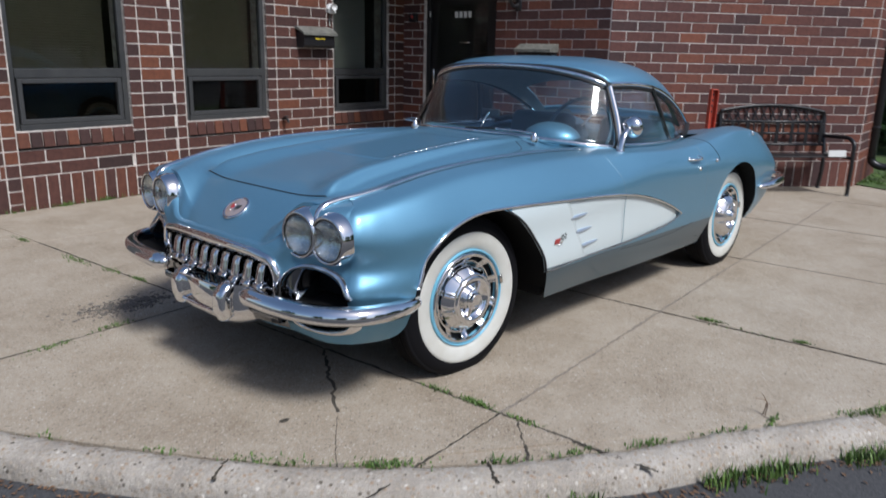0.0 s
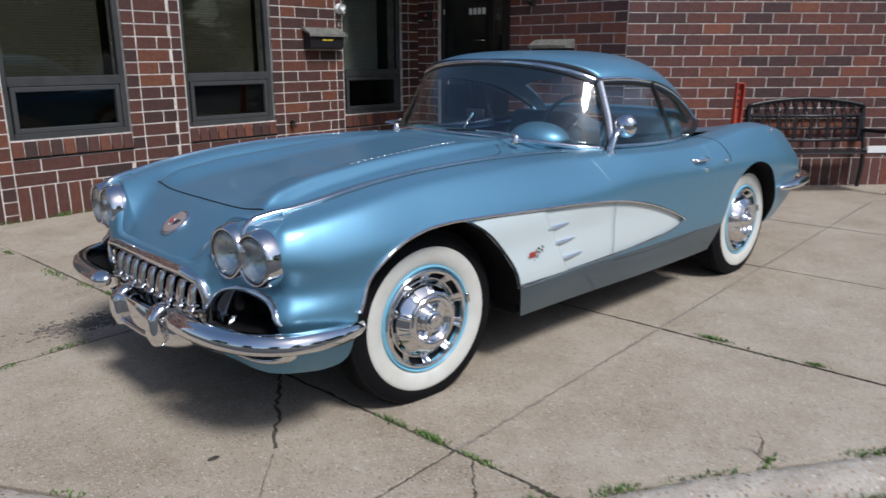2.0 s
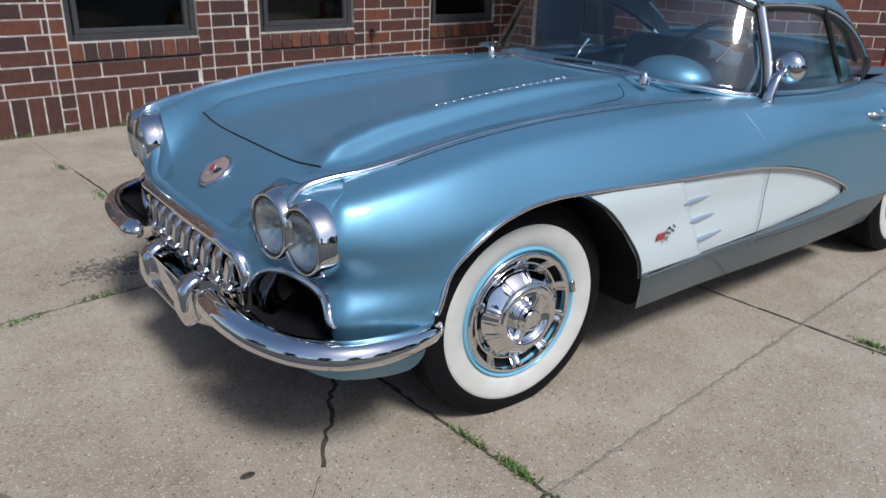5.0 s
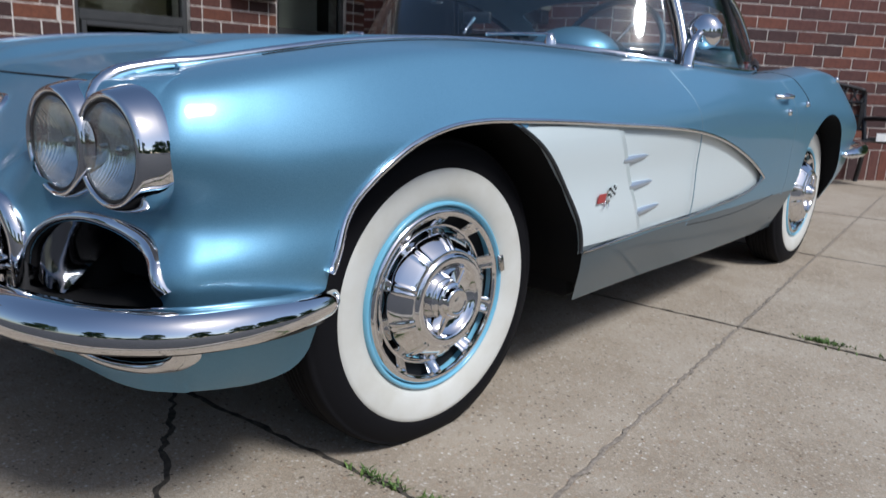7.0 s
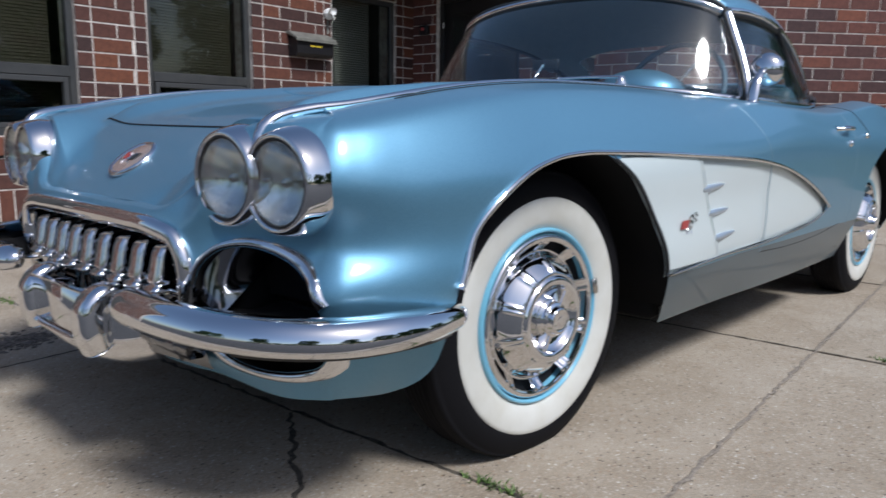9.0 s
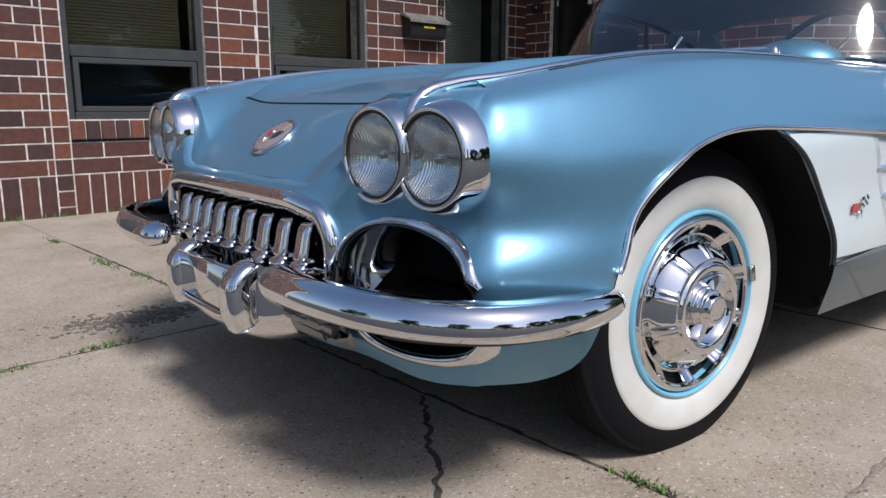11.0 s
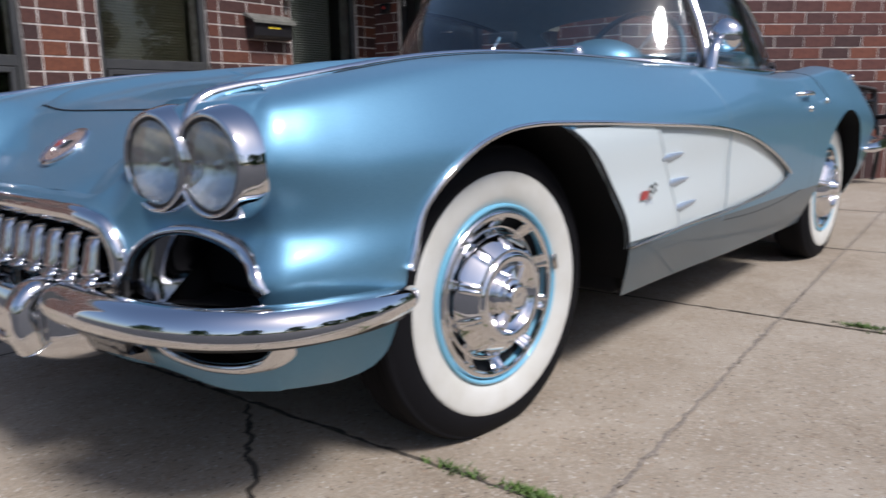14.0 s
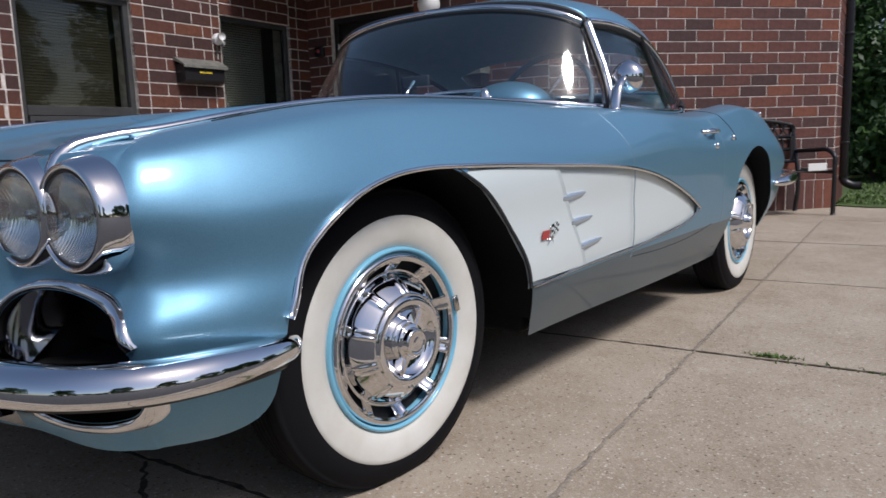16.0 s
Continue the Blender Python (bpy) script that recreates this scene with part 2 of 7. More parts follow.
def stone(name, pale, mid, dark, scale=1.0, pebble=120.0, pits=26.0):
    """Concrete: broad stains, grain, exposed pebbles of several tones and pits."""
    m = material(name, mid, 0.88, 0.0, 0.0, 0.25)
    big = noisy(m, 1.3 * scale, 10, 0.76)
    rb = ramp(m, [(0.30, dark), (0.5, mid), (0.68, pale)])
    wire(m, big, "Fac", rb, "Fac")
    t, kind = coords(m)
    peb = node(m, "ShaderNodeTexVoronoi", Scale=pebble)
    wire(m, t, kind, peb, "Vector")
    rp_ = ramp(m, [(0.0, (0.09, 0.075, 0.06)), (0.05, (0.16, 0.13, 0.10)), (0.09, (0.33, 0.285, 0.23)), (0.45, (0.46, 0.405, 0.335)), (0.66, (0.40, 0.335, 0.26)), (0.80, (0.34, 0.235, 0.155)), (0.84, (0.47, 0.42, 0.35)), (0.95, (0.52, 0.475, 0.41)), (0.985, (0.66, 0.62, 0.56))])
    sep = m.node_tree.nodes.new("ShaderNodeSeparateColor")
    wire(m, peb, "Color", sep, "Color")
    wire(m, sep, "Red", rp_, "Fac")
    mask = ramp(m, [(0.0, (0.9, 0.9, 0.9)), (0.34, (0.85, 0.85, 0.85)), (0.48, (0, 0, 0))])
    wire(m, peb, "Distance", mask, "Fac")
    fine = noisy(m, 420.0, 3)
    rf = ramp(m, [(0.30, (0.42, 0.41, 0.40)), (0.62, (1.12, 1.12, 1.12))])
    wire(m, fine, "Fac", rf, "Fac")
    over = m.node_tree.nodes.new("ShaderNodeMix")
    over.data_type, over.blend_type = "RGBA", "MIX"
    wire(m, mask, "Color", over, "Factor")
    m.node_tree.links.new(rb.outputs["Color"], over.inputs[6])
    m.node_tree.links.new(rp_.outputs["Color"], over.inputs[7])
    mul = m.node_tree.nodes.new("ShaderNodeMix")
    mul.data_type, mul.blend_type = "RGBA", "MULTIPLY"
    mul.inputs["Factor"].default_value = 0.85
    m.node_tree.links.new(over.outputs[2], mul.inputs[6])
    m.node_tree.links.new(rf.outputs["Color"], mul.inputs[7])
    pit = node(m, "ShaderNodeTexVoronoi", Scale=pits, Randomness=1.0)
    wire(m, t, kind, pit, "Vector")
    rpit = ramp(m, [(0.05, (0.20, 0.18, 0.16)), (0.11, (1, 1, 1))])
    wire(m, pit, "Distance", rpit, "Fac")
    mul2 = m.node_tree.nodes.new("ShaderNodeMix")
    mul2.data_type, mul2.blend_type = "RGBA", "MULTIPLY"
    mul2.inputs["Factor"].default_value = 0.9
    m.node_tree.links.new(mul.outputs[2], mul2.inputs[6])
    m.node_tree.links.new(rpit.outputs["Color"], mul2.inputs[7])
    m.node_tree.links.new(mul2.outputs[2], bsdf(m).inputs["Base Color"])
    b = node(m, "ShaderNodeBump", Strength=0.35, Distance=0.003)
    add = m.node_tree.nodes.new("ShaderNodeMath")
    add.operation = "ADD"
    m.node_tree.links.new(fine.outputs["Fac"], add.inputs[0])
    m.node_tree.links.new(rpit.outputs["Color"], add.inputs[1])
    m.node_tree.links.new(add.outputs[0], b.inputs["Height"])
    wire(m, b, "Normal", bsdf(m), "Normal")
    return m


CONCRETE = stone("pavement_concrete", (0.480, 0.425, 0.350), (0.388, 0.330, 0.257), (0.250, 0.198, 0.142))
CONCRETE_KERB = stone("kerb_concrete", (0.52, 0.48, 0.43), (0.43, 0.39, 0.34), (0.30, 0.265, 0.225), 3.0, 62.0, 46.0)
relief(CONCRETE_KERB, 38, 0.8, 0.012)
TAR = material("crumbled_tar", (0.03, 0.029, 0.028), 0.9)
tint(TAR, 120, (0.06, 0.055, 0.05), (0.22, 0.195, 0.17))
SCAR = material("mended_joint", (0.24, 0.205, 0.17), 0.95)
tint(SCAR, 90, (0.15, 0.125, 0.10), (0.30, 0.26, 0.215))
relief(SCAR, 200, 0.6, 0.003)
ASPHALT = material("asphalt", (0.05, 0.05, 0.052), 0.9)
tint(ASPHALT, 200, (0.028, 0.028, 0.031), (0.085, 0.085, 0.088))
relief(ASPHALT, 240, 0.8, 0.004)


def fired(name, per_island, tone=(1.0, 1.0, 1.0)):
    m = material(name, (0.2, 0.08, 0.05), 0.72, 0.0, 0.0, 0.35)
    if per_island:
        info, out = m.node_tree.nodes.new("ShaderNodeNewGeometry"), "Random Per Island"
    else:
        info, out = m.node_tree.nodes.new("ShaderNodeObjectInfo"), "Random"
    r = ramp(m, [(0.0, (0.056, 0.032, 0.033)), (0.22, (0.084, 0.041, 0.039)), (0.45, (0.124, 0.051, 0.043)), (0.66, (0.104, 0.045, 0.039)), (0.84, (0.148, 0.056, 0.041)), (0.93, (0.172, 0.065, 0.043)), (1.0, (0.196, 0.071, 0.043))])
    for el in r.color_ramp.elements:
        el.color = (*[c * k for c, k in zip(el.color, tone)], 1)
    wire(m, info, out, r, "Fac")
    n = noisy(m, 22.0, 6, 0.7)
    rn = ramp(m, [(0.25, (0.62, 0.60, 0.60)), (0.7, (1.2, 1.15, 1.1))])
    wire(m, n, "Fac", rn, "Fac")
    mix = m.node_tree.nodes.new("ShaderNodeMix")
    mix.data_type, mix.blend_type = "RGBA", "MULTIPLY"
    mix.inputs["Factor"].default_value = 1.0
    m.node_tree.links.new(r.outputs["Color"], mix.inputs[6])
    m.node_tree.links.new(rn.outputs["Color"], mix.inputs[7])
    m.node_tree.links.new(mix.outputs[2], bsdf(m).inputs["Base Color"])
    relief(m, 130, 0.35, 0.002)
    return m


BRICK, BRICK_FAR = fired("brick", False), fired("brick_courses", True)
BROWN, BROWN_FAR = [fired(n, k, (0.80, 0.84, 0.80)) for n, k in (("brown_brick", False), ("brown_brick_courses", True))]
MORTAR = material("white_mortar", (0.56, 0.52, 0.48), 0.92)
tint(MORTAR, 16, (0.42, 0.375, 0.34), (0.70, 0.66, 0.615))
relief(MORTAR, 150, 0.5, 0.002)


def leafy(name, a, b, scale):
    m = material(name, a, 0.55)
    info = m.node_tree.nodes.new("ShaderNodeNewGeometry")
    r = ramp(m, [(0.0, a), (1.0, b)])
    wire(m, info, "Random Per Island", r, "Fac")
    wire(m, r, "Color", bsdf(m), "Base Color")
    return m


GRASS = leafy("grass", (0.05, 0.10, 0.022), (0.13, 0.21, 0.045), 1)
LEAF = leafy("leaves", (0.025, 0.065, 0.014), (0.065, 0.13, 0.025), 1)
LEAF_DARK = leafy("shrub_leaves", (0.020, 0.055, 0.015), (0.066, 0.135, 0.033), 1)


def clear(name, ior, colour=(1, 1, 1)):
    m = bpy.data.materials.new(name)
    m.use_nodes = True
    b = bsdf(m)
    b.inputs["Base Color"].default_value = (*colour, 1)
    b.inputs["Transmission Weight"].default_value = 1.0
    b.inputs["Roughness"].default_value = 0.0
    b.inputs["IOR"].default_value = ior
    return m




def gloss_by_angle(m, mix, low, high):
    """Gloss that grows towards grazing angles, for a clear sheet."""
    lw = node(m, "ShaderNodeLayerWeight", Blend=0.5)
    p = m.node_tree.nodes.new("ShaderNodeMath")
    p.operation = "POWER"
    p.inputs[1].default_value = 4.0
    wire(m, lw, "Facing", p, 0)
    q = m.node_tree.nodes.new("ShaderNodeMath")
    q.operation = "MULTIPLY_ADD"
    q.inputs[1].default_value, q.inputs[2].default_value = high, low
    wire(m, p, 0, q, 0)
    wire(m, q, 0, mix, 0)


def sheet(name, tint_, rough):
    m = bpy.data.materials.new(name)
    m.use_nodes = True
    m.node_tree.nodes.clear()
    o = m.node_tree.nodes.new("ShaderNodeOutputMaterial")
    x = m.node_tree.nodes.new("ShaderNodeMixShader")
    c = node(m, "ShaderNodeBsdfTransparent", Color=(*tint_, 1))
    g = node(m, "ShaderNodeBsdfGlossy", Roughness=rough)
    gloss_by_angle(m, x, 0.07, 0.60)
    wire(m, c, "BSDF", x, 1)
    wire(m, g, "BSDF", x, 2)
    wire(m, x, 0, o, "Surface")
    return m


GLASS = sheet("clear_glass", (0.94, 0.97, 0.97), 0.06)
SCREEN = sheet("insect_screen", (0.35, 0.33, 0.30), 0.9)
SCREEN.node_tree.nodes["Glossy BSDF"].inputs["Color"].default_value = (0.16, 0.14, 0.11, 1)
PANE = clear("window_glass", 1.43, (0.72, 0.76, 0.72))


# ------------------------------------------------------------------ ground
TURN = math.atan(0.0787)  # the building and the slabs against the car
ALONG = Vector((math.cos(TURN), math.sin(TURN), 0))


def at_left(u, out=0.0, z=0.0):
    """A place on the left wall: metres along it, metres out of it."""
    return (ALONG.x * u + ALONG.y * out, 3.86 + ALONG.y * u - ALONG.x * out, z)


def wall_frame(a, b):
    """The pose of a wall: x along it, y out of its back, z up; the face looks to -y."""
    d = (Vector((*b, 0)) - Vector((*a, 0))).normalized()
    m = Matrix(((d.x, -d.y, 0, a[0]), (d.y, d.x, 0, a[1]), (0, 0, 1, 0), (0, 0, 0, 1)))
    return m, (Vector((*b, 0)) - Vector((*a, 0))).length


INNER, WC, RC = (4.58, 4.22), (4.64, 1.32), (6.87, -0.588)
BACK_END = (RC[0] + 1.3 * ALONG.x, RC[1] + 1.3 * ALONG.y)

road = part("ground", grid([[(x, y, -0.078) for y in (-900, -60, -20, -6, 0, 20, 900)] for x in (-900, -60, -20, -6, 0, 20, 900)], flip=True), ASPHALT)
tagged(road, "dark weathered asphalt road", "road", kind="structure")

# the kerb runs round the corner; the pavement lies inside it
KERB = [(-2.45, 4.2), (-2.20, 2.2), (-1.86, 0.90), (-1.514, 0.078), (-1.288, -0.308), (-0.976, -0.781), (-0.70, -1.09), (-0.479, -1.289), (-0.076, -1.570), (0.406, -1.838), (0.763, -2.070), (0.835, -2.115)]
kerb_in = path([(*k, 0) for k in KERB], 120)


def kerb_run(pts, name):
    n = len(pts)
    t = np.gradient(pts, axis=0)
    t /= np.linalg.norm(t, axis=1)[:, None]
    out = np.stack([t[:, 1], -t[:, 0], 0 * t[:, 0]], 1)
    rows = []
    for i in range(n):
        w = 0.135 + 0.014 * noise.noise(Vector((pts[i][0] * 3, pts[i][1] * 3, 1)))
        lift = 0.004 * noise.noise(Vector((pts[i][0] * 5, pts[i][1] * 5, 4)))
        row = []
        for d, z in ((0.012, -0.10), (0.012, -0.004), (0.018, 0.004), (0.05, 0.007), (w * 0.7, 0.004), (w * 0.9, -0.004), (w, -0.020), (w + 0.012, -0.05), (w + 0.018, -0.12)):
            j = 0.010 * noise.noise(Vector((pts[i][0] * 14 + d * 20, pts[i][1] * 14, z * 30)))
            row.append(pts[i] - out[i] * -d + np.array((0, 0, z + lift + (j if z > -0.08 else 0))))
        rows.append(row)
    k = part(name, grid(rows), CONCRETE_KERB)
    return tagged(k, "worn pale concrete kerb with chipped edges", "kerb", kind="structure")


CUT_B = (-0.49, -1.317)
dense = path([(*k, 0) for k in KERB], 420)
near = lambda x, y: int(np.argmin((dense[:, 0] - x) ** 2 + (dense[:, 1] - y) ** 2))
cuts = [0, near(*CUT_B), 420]
for a, b in zip(cuts, cuts[1:]):
    kerb_run(dense[a:b + 1], "kerb")
far_kerb = path([(1.02, -2.26, 0), (1.6, -2.62, 0), (2.6, -3.10, 0), (4.5, -3.7, 0), (9, -4.6, 0)], 80)
kerb_run(far_kerb, "kerb")

# slabs, clipped by the kerb
JX = [-3.2, -1.75, -0.242, 1.300, 2.735, 4.20, 5.66, 7.2]
JY = [-5.0, -1.090, 0.835, 2.75, 4.2]
EDGE = [(p[0], p[1]) for p in kerb_in[::4]] + [(p[0], p[1]) for p in far_kerb[::8]]


def clip(poly, a, b):
    """The part of a convex outline to the left of a line."""
    side = lambda p: (b[0] - a[0]) * (p[1] - a[1]) - (b[1] - a[1]) * (p[0] - a[0])
    out = []
    for p, q in zip(poly, poly[1:] + poly[:1]):
        sp, sq = side(p), side(q)
        if sp >= 0:
            out.append(p)
        if sp * sq < 0:
            k = sp / (sp - sq)
            out.append((p[0] + (q[0] - p[0]) * k, p[1] + (q[1] - p[1]) * k))
    return out


pavement = part("pavement", slab([(p[0], p[1]) for p in kerb_in[::6]] + [(p[0], p[1]) for p in far_kerb[::10]] + [(9, 4.6), (-2.45, 4.6)], -0.115, -0.0045), CONCRETE, smooth=False)
tagged(pavement, "pale weathered concrete pavement slabs with weeds in the joints", "pavement", kind="structure")
rnd = random.Random(5)
SLAB_A = math.atan(0.070)
ca, sa = math.cos(SLAB_A), math.sin(SLAB_A)
to_world = lambda u, v: (u * ca - v * sa, u * sa + v * ca)
for x0, x1 in zip(JX, JX[1:]):
    for y0, y1 in zip(JY, JY[1:]):
        g = 0.0045
        rect = [to_world(*c) for c in ((x0 + g, y0 + g), (x1 - g, y0 + g), (x1 - g, y1 - g), (x0 + g, y1 - g))]
        for a, b in zip(EDGE, EDGE[1:]):
            rect = clip(rect, a, b) if rect else rect
        if len(rect) < 3:
            continue
        n = len(rect)
        cx, cy = sum(p[0] for p in rect) / n, sum(p[1] for p in rect) / n
        inset = [(p[0] + (cx - p[0]) * 0.004, p[1] + (cy - p[1]) * 0.004) for p in rect]
        top = rnd.uniform(-0.002, 0.002)
        verts = [(*p, -0.06) for p in rect] + [(*p, top - 0.0025) for p in rect] + [(*p, top) for p in inset]
        faces = [(i, (i + 1) % n, n + (i + 1) % n, n + i) for i in range(n)] + [(n + i, n + (i + 1) % n, 2 * n + (i + 1) % n, 2 * n + i) for i in range(n)] + [tuple(range(2 * n, 3 * n))]
        part("slab", (verts, faces), CONCRETE, pavement, smooth=False)


def ragged(points, width, seed, z=0.003, n=30):
    """An uneven thin strip along a line on the ground."""
    r = random.Random(seed)
    p = path([(*q, 0) for q in points], n)
    t = np.gradient(p, axis=0)
    t /= np.linalg.norm(t, axis=1)[:, None]
    s = np.stack([-t[:, 1], t[:, 0], 0 * t[:, 0]], 1)
    rows = []
    for i in range(n):
        w = width * (0.5 + 0.8 * r.random())
        o = s[i] * (r.random() - 0.5) * min(width, 0.02) * 0.9
        rows.append([p[i] + o - s[i] * w / 2 + (0, 0, 0.0005), p[i] + o + (0, 0, z), p[i] + o + s[i] * w / 2 + (0, 0, 0.0005)])
    return grid(rows, flip=True)


part("crack", ragged([(-0.25, -0.15), (-0.34, -0.29), (-0.42, -0.40), (-0.48, -0.50), (-0.55, -0.59), (-0.60, -0.66)], 0.028, 3, 0.003, 26), DIRT, pavement, "dark crack across a slab")
part("crack", ragged([(-0.585, -0.64), (-0.62, -0.69), (-0.70, -0.78), (-0.80, -0.90), (-0.86, -0.98)], 0.034, 4, 0.0015, 22), SCAR, pavement, "grey scar of a mended crack")
part("crack", ragged([(-0.62, -0.69), (-0.70, -0.78), (-0.80, -0.90), (-0.86, -0.98)], 0.006, 6, 0.0032, 22), DIRT, pavement, "thin dark crack")
part("crack", ragged([(-0.14, -1.16), (-0.25, -1.27), (-0.38, -1.40)], 0.010, 5, n=24), DIRT, pavement, "dark crack")
for k, (u, v0, v1, w) in enumerate(((-0.242, -1.72, -1.1, 0.016), (-0.242, -1.1, 0.83, 0.017), (-0.242, 0.83, 2.75, 0.012), (1.300, -2.4, -1.1, 0.010), (1.300, -1.1, 0.83, 0.012), (2.735, -3.0, -1.1, 0.008), (2.735, -1.1, 0.8, 0.008), (4.20, -3, 0.8, 0.006))):
    part("joint_dirt", ragged([to_world(u, v0 + (v1 - v0) * t) for t in (0, 0.33, 0.66, 1)], w, 30 + k, 0.0028, 60), DIRT, pavement, "dark dirt packed in a joint")
for k, (v, u0, u1, w, mat) in enumerate(((0.835, -1.75, -0.242, 0.012, DIRT), (0.835, -0.242, 1.3, 0.008, DIRT), (-1.090, -1.2, -0.242, 0.010, DIRT), (-1.090, -0.242, 1.300, 0.013, SCAR), (-1.090, 1.300, 2.735, 0.013, SCAR), (-1.090, 2.735, 5.6, 0.012, SCAR))):
    part("joint_dirt", ragged([to_world(u0 + (u1 - u0) * t, v) for t in (0, 0.33, 0.66, 1)], w, 50 + k, 0.0024, 60), mat, pavement, "dirt packed in a scored joint")
for k, (x, y) in enumerate((CUT_B, (-1.062, -0.668))):
    i = near(x, y)
    t = dense[i + 2] - dense[i - 2]
    t /= np.linalg.norm(t)
    part("crack", ragged([(dense[i][0] + t[1] * d, dense[i][1] - t[0] * d) for d in (0.012, 0.05, 0.09, 0.128)], 0.014 - 0.006 * k, 70 + k, 0.017, 14), DIRT, pavement, "dark crack through the kerb")
patch = []
rp = random.Random(8)
for i in range(620):
    x, y = rp.gauss(-0.58, 0.12), rp.gauss(1.06, 0.055)
    a, e = rp.uniform(0, 6), rp.uniform(0.003, 0.010) * (2.2 if i % 9 == 0 else 1)
    patch.append(slab([(x + e * rp.uniform(0.5, 1.3) * math.cos(a + k * 1.05), y + 0.7 * e * rp.uniform(0.5, 1.3) * math.sin(a + k * 1.05)) for k in range(6)], 0.0, 0.0025 + 0.003 * rp.random()))
tagged(part("broken_patch", join(*patch), TAR, pavement, "crumbled dark patch beside a joint", smooth=False), kind="stuff")
part("oil_spot", slab([(-0.775 + 0.022 * math.cos(a), -0.575 + 0.012 * math.sin(a)) for a in np.linspace(0, 6.28, 14, endpoint=False)], 0.0, 0.003), DIRT, pavement, "small dark spot", smooth=False)
lawn = part("lawn", slab([(7.02, -1.9), (8, -4.6), (40, -6), (40, 14), (7.4, 0.4), (6.86, -0.9)], -0.10, 0.012), SOIL, smooth=False)
tagged(lawn, "grass lawn beside the building", "lawn", kind="structure")


# ------------------------------------------------------------------ building
def shell(name, a, b, z1, label, holes=(), thick=0.25, z0=-0.1):
    """A wall's mortar core, with openings through it (u0, u1, z0, z1)."""
    m, length = wall_frame(a, b)
    us = sorted({0.0, length, *[h[0] for h in holes], *[h[1] for h in holes]})
    zs = sorted({z0, z1, *[h[2] for h in holes], *[h[3] for h in holes]})
    verts, faces, idx = [], [], {}
    solid = lambda i, j: 0 <= i < len(us) - 1 and 0 <= j < len(zs) - 1 and not any(h[0] - 1e-6 <= us[i] and us[i + 1] <= h[1] + 1e-6 and h[2] - 1e-6 <= zs[j] and zs[j + 1] <= h[3] + 1e-6 for h in holes)

    def vert(i, j, k):
        if (i, j, k) not in idx:
            idx[i, j, k] = len(verts)
            verts.append(tuple(m @ Vector((us[i], k * thick, zs[j]))))
        return idx[i, j, k]
    for i in range(len(us) - 1):
        for j in range(len(zs) - 1):
            if not solid(i, j):
                continue
            faces.append((vert(i, j, 0), vert(i + 1, j, 0), vert(i + 1, j + 1, 0), vert(i, j + 1, 0)))
            faces.append((vert(i, j, 1), vert(i, j + 1, 1), vert(i + 1, j + 1, 1), vert(i + 1, j, 1)))
            if not solid(i - 1, j):
                faces.append((vert(i, j, 0), vert(i, j + 1, 0), vert(i, j + 1, 1), vert(i, j, 1)))
            if not solid(i + 1, j):
                faces.append((vert(i + 1, j, 0), vert(i + 1, j, 1), vert(i + 1, j + 1, 1), vert(i + 1, j + 1, 0)))
            if not solid(i, j - 1):
                faces.append((vert(i, j, 0), vert(i, j, 1), vert(i + 1, j, 1), vert(i + 1, j, 0)))
            if not solid(i, j + 1):
                faces.append((vert(i, j + 1, 0), vert(i + 1, j + 1, 0), vert(i + 1, j + 1, 1), vert(i, j + 1, 1)))
    w = part(name, (verts, faces), MORTAR, smooth=False)
    return tagged(w, label, "wall", kind="structure"), m, length


TALL = 2.95
U0 = 3.5  # the left wall begins this far before its origin
WIN = [(-0.125, 0.875), (1.43, 2.42), (3.372, 4.315)]
HEAD, SILL = 2.02, 0.645
DOOR2 = (-2.05, -1.00)
left_holes = [(a + U0, b + U0, SILL, HEAD) for a, b in WIN] + [(DOOR2[0] + U0, DOOR2[1] + U0, 0.0, 2.1)]
LEFT_A, LEFT_B = at_left(-U0)[:2], INNER
wall_left, LEFT_M, LEFT_L = shell("wall_left", LEFT_A, LEFT_B, TALL, "brown and orange brick wall with white mortar and windows", left_holes)
DOOR1 = (0.353, 1.45)
wall_mid, MID_M, MID_L = shell("wall_entry", INNER, WC, TALL, "shaded dark brick wall beside the entry door", [(*DOOR1, 0.0, 2.08)])
wall_right, RIGHT_M, RIGHT_L = shell("wall_right", WC, RC, TALL, "red-brown brick wall with pale mortar")
wall_back, BACK_M, BACK_L = shell("wall_side", RC, BACK_END, TALL, "red-brown brick side wall")
shell("wall_end", BACK_END, (9.2, 9.0), TALL, "plain rear wall of the building")
roof = part("ceiling", slab([at_left(-U0, 0.02)[:2], INNER, WC, RC, BACK_END, (9.2, 9), (-3, 9)], TALL, TALL + 0.17), FRAME, smooth=False)
tagged(roof, "flat grey roof edge", "roof", kind="structure")
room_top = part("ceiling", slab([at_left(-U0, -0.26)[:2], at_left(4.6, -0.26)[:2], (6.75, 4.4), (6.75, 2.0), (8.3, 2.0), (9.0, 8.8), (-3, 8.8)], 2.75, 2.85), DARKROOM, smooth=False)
tagged(room_top, "ceiling inside the rooms, coloured dark for shade", "ceiling", kind="structure")
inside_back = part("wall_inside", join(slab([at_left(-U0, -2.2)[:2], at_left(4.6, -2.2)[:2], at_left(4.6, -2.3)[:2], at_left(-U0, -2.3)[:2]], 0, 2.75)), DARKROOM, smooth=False)
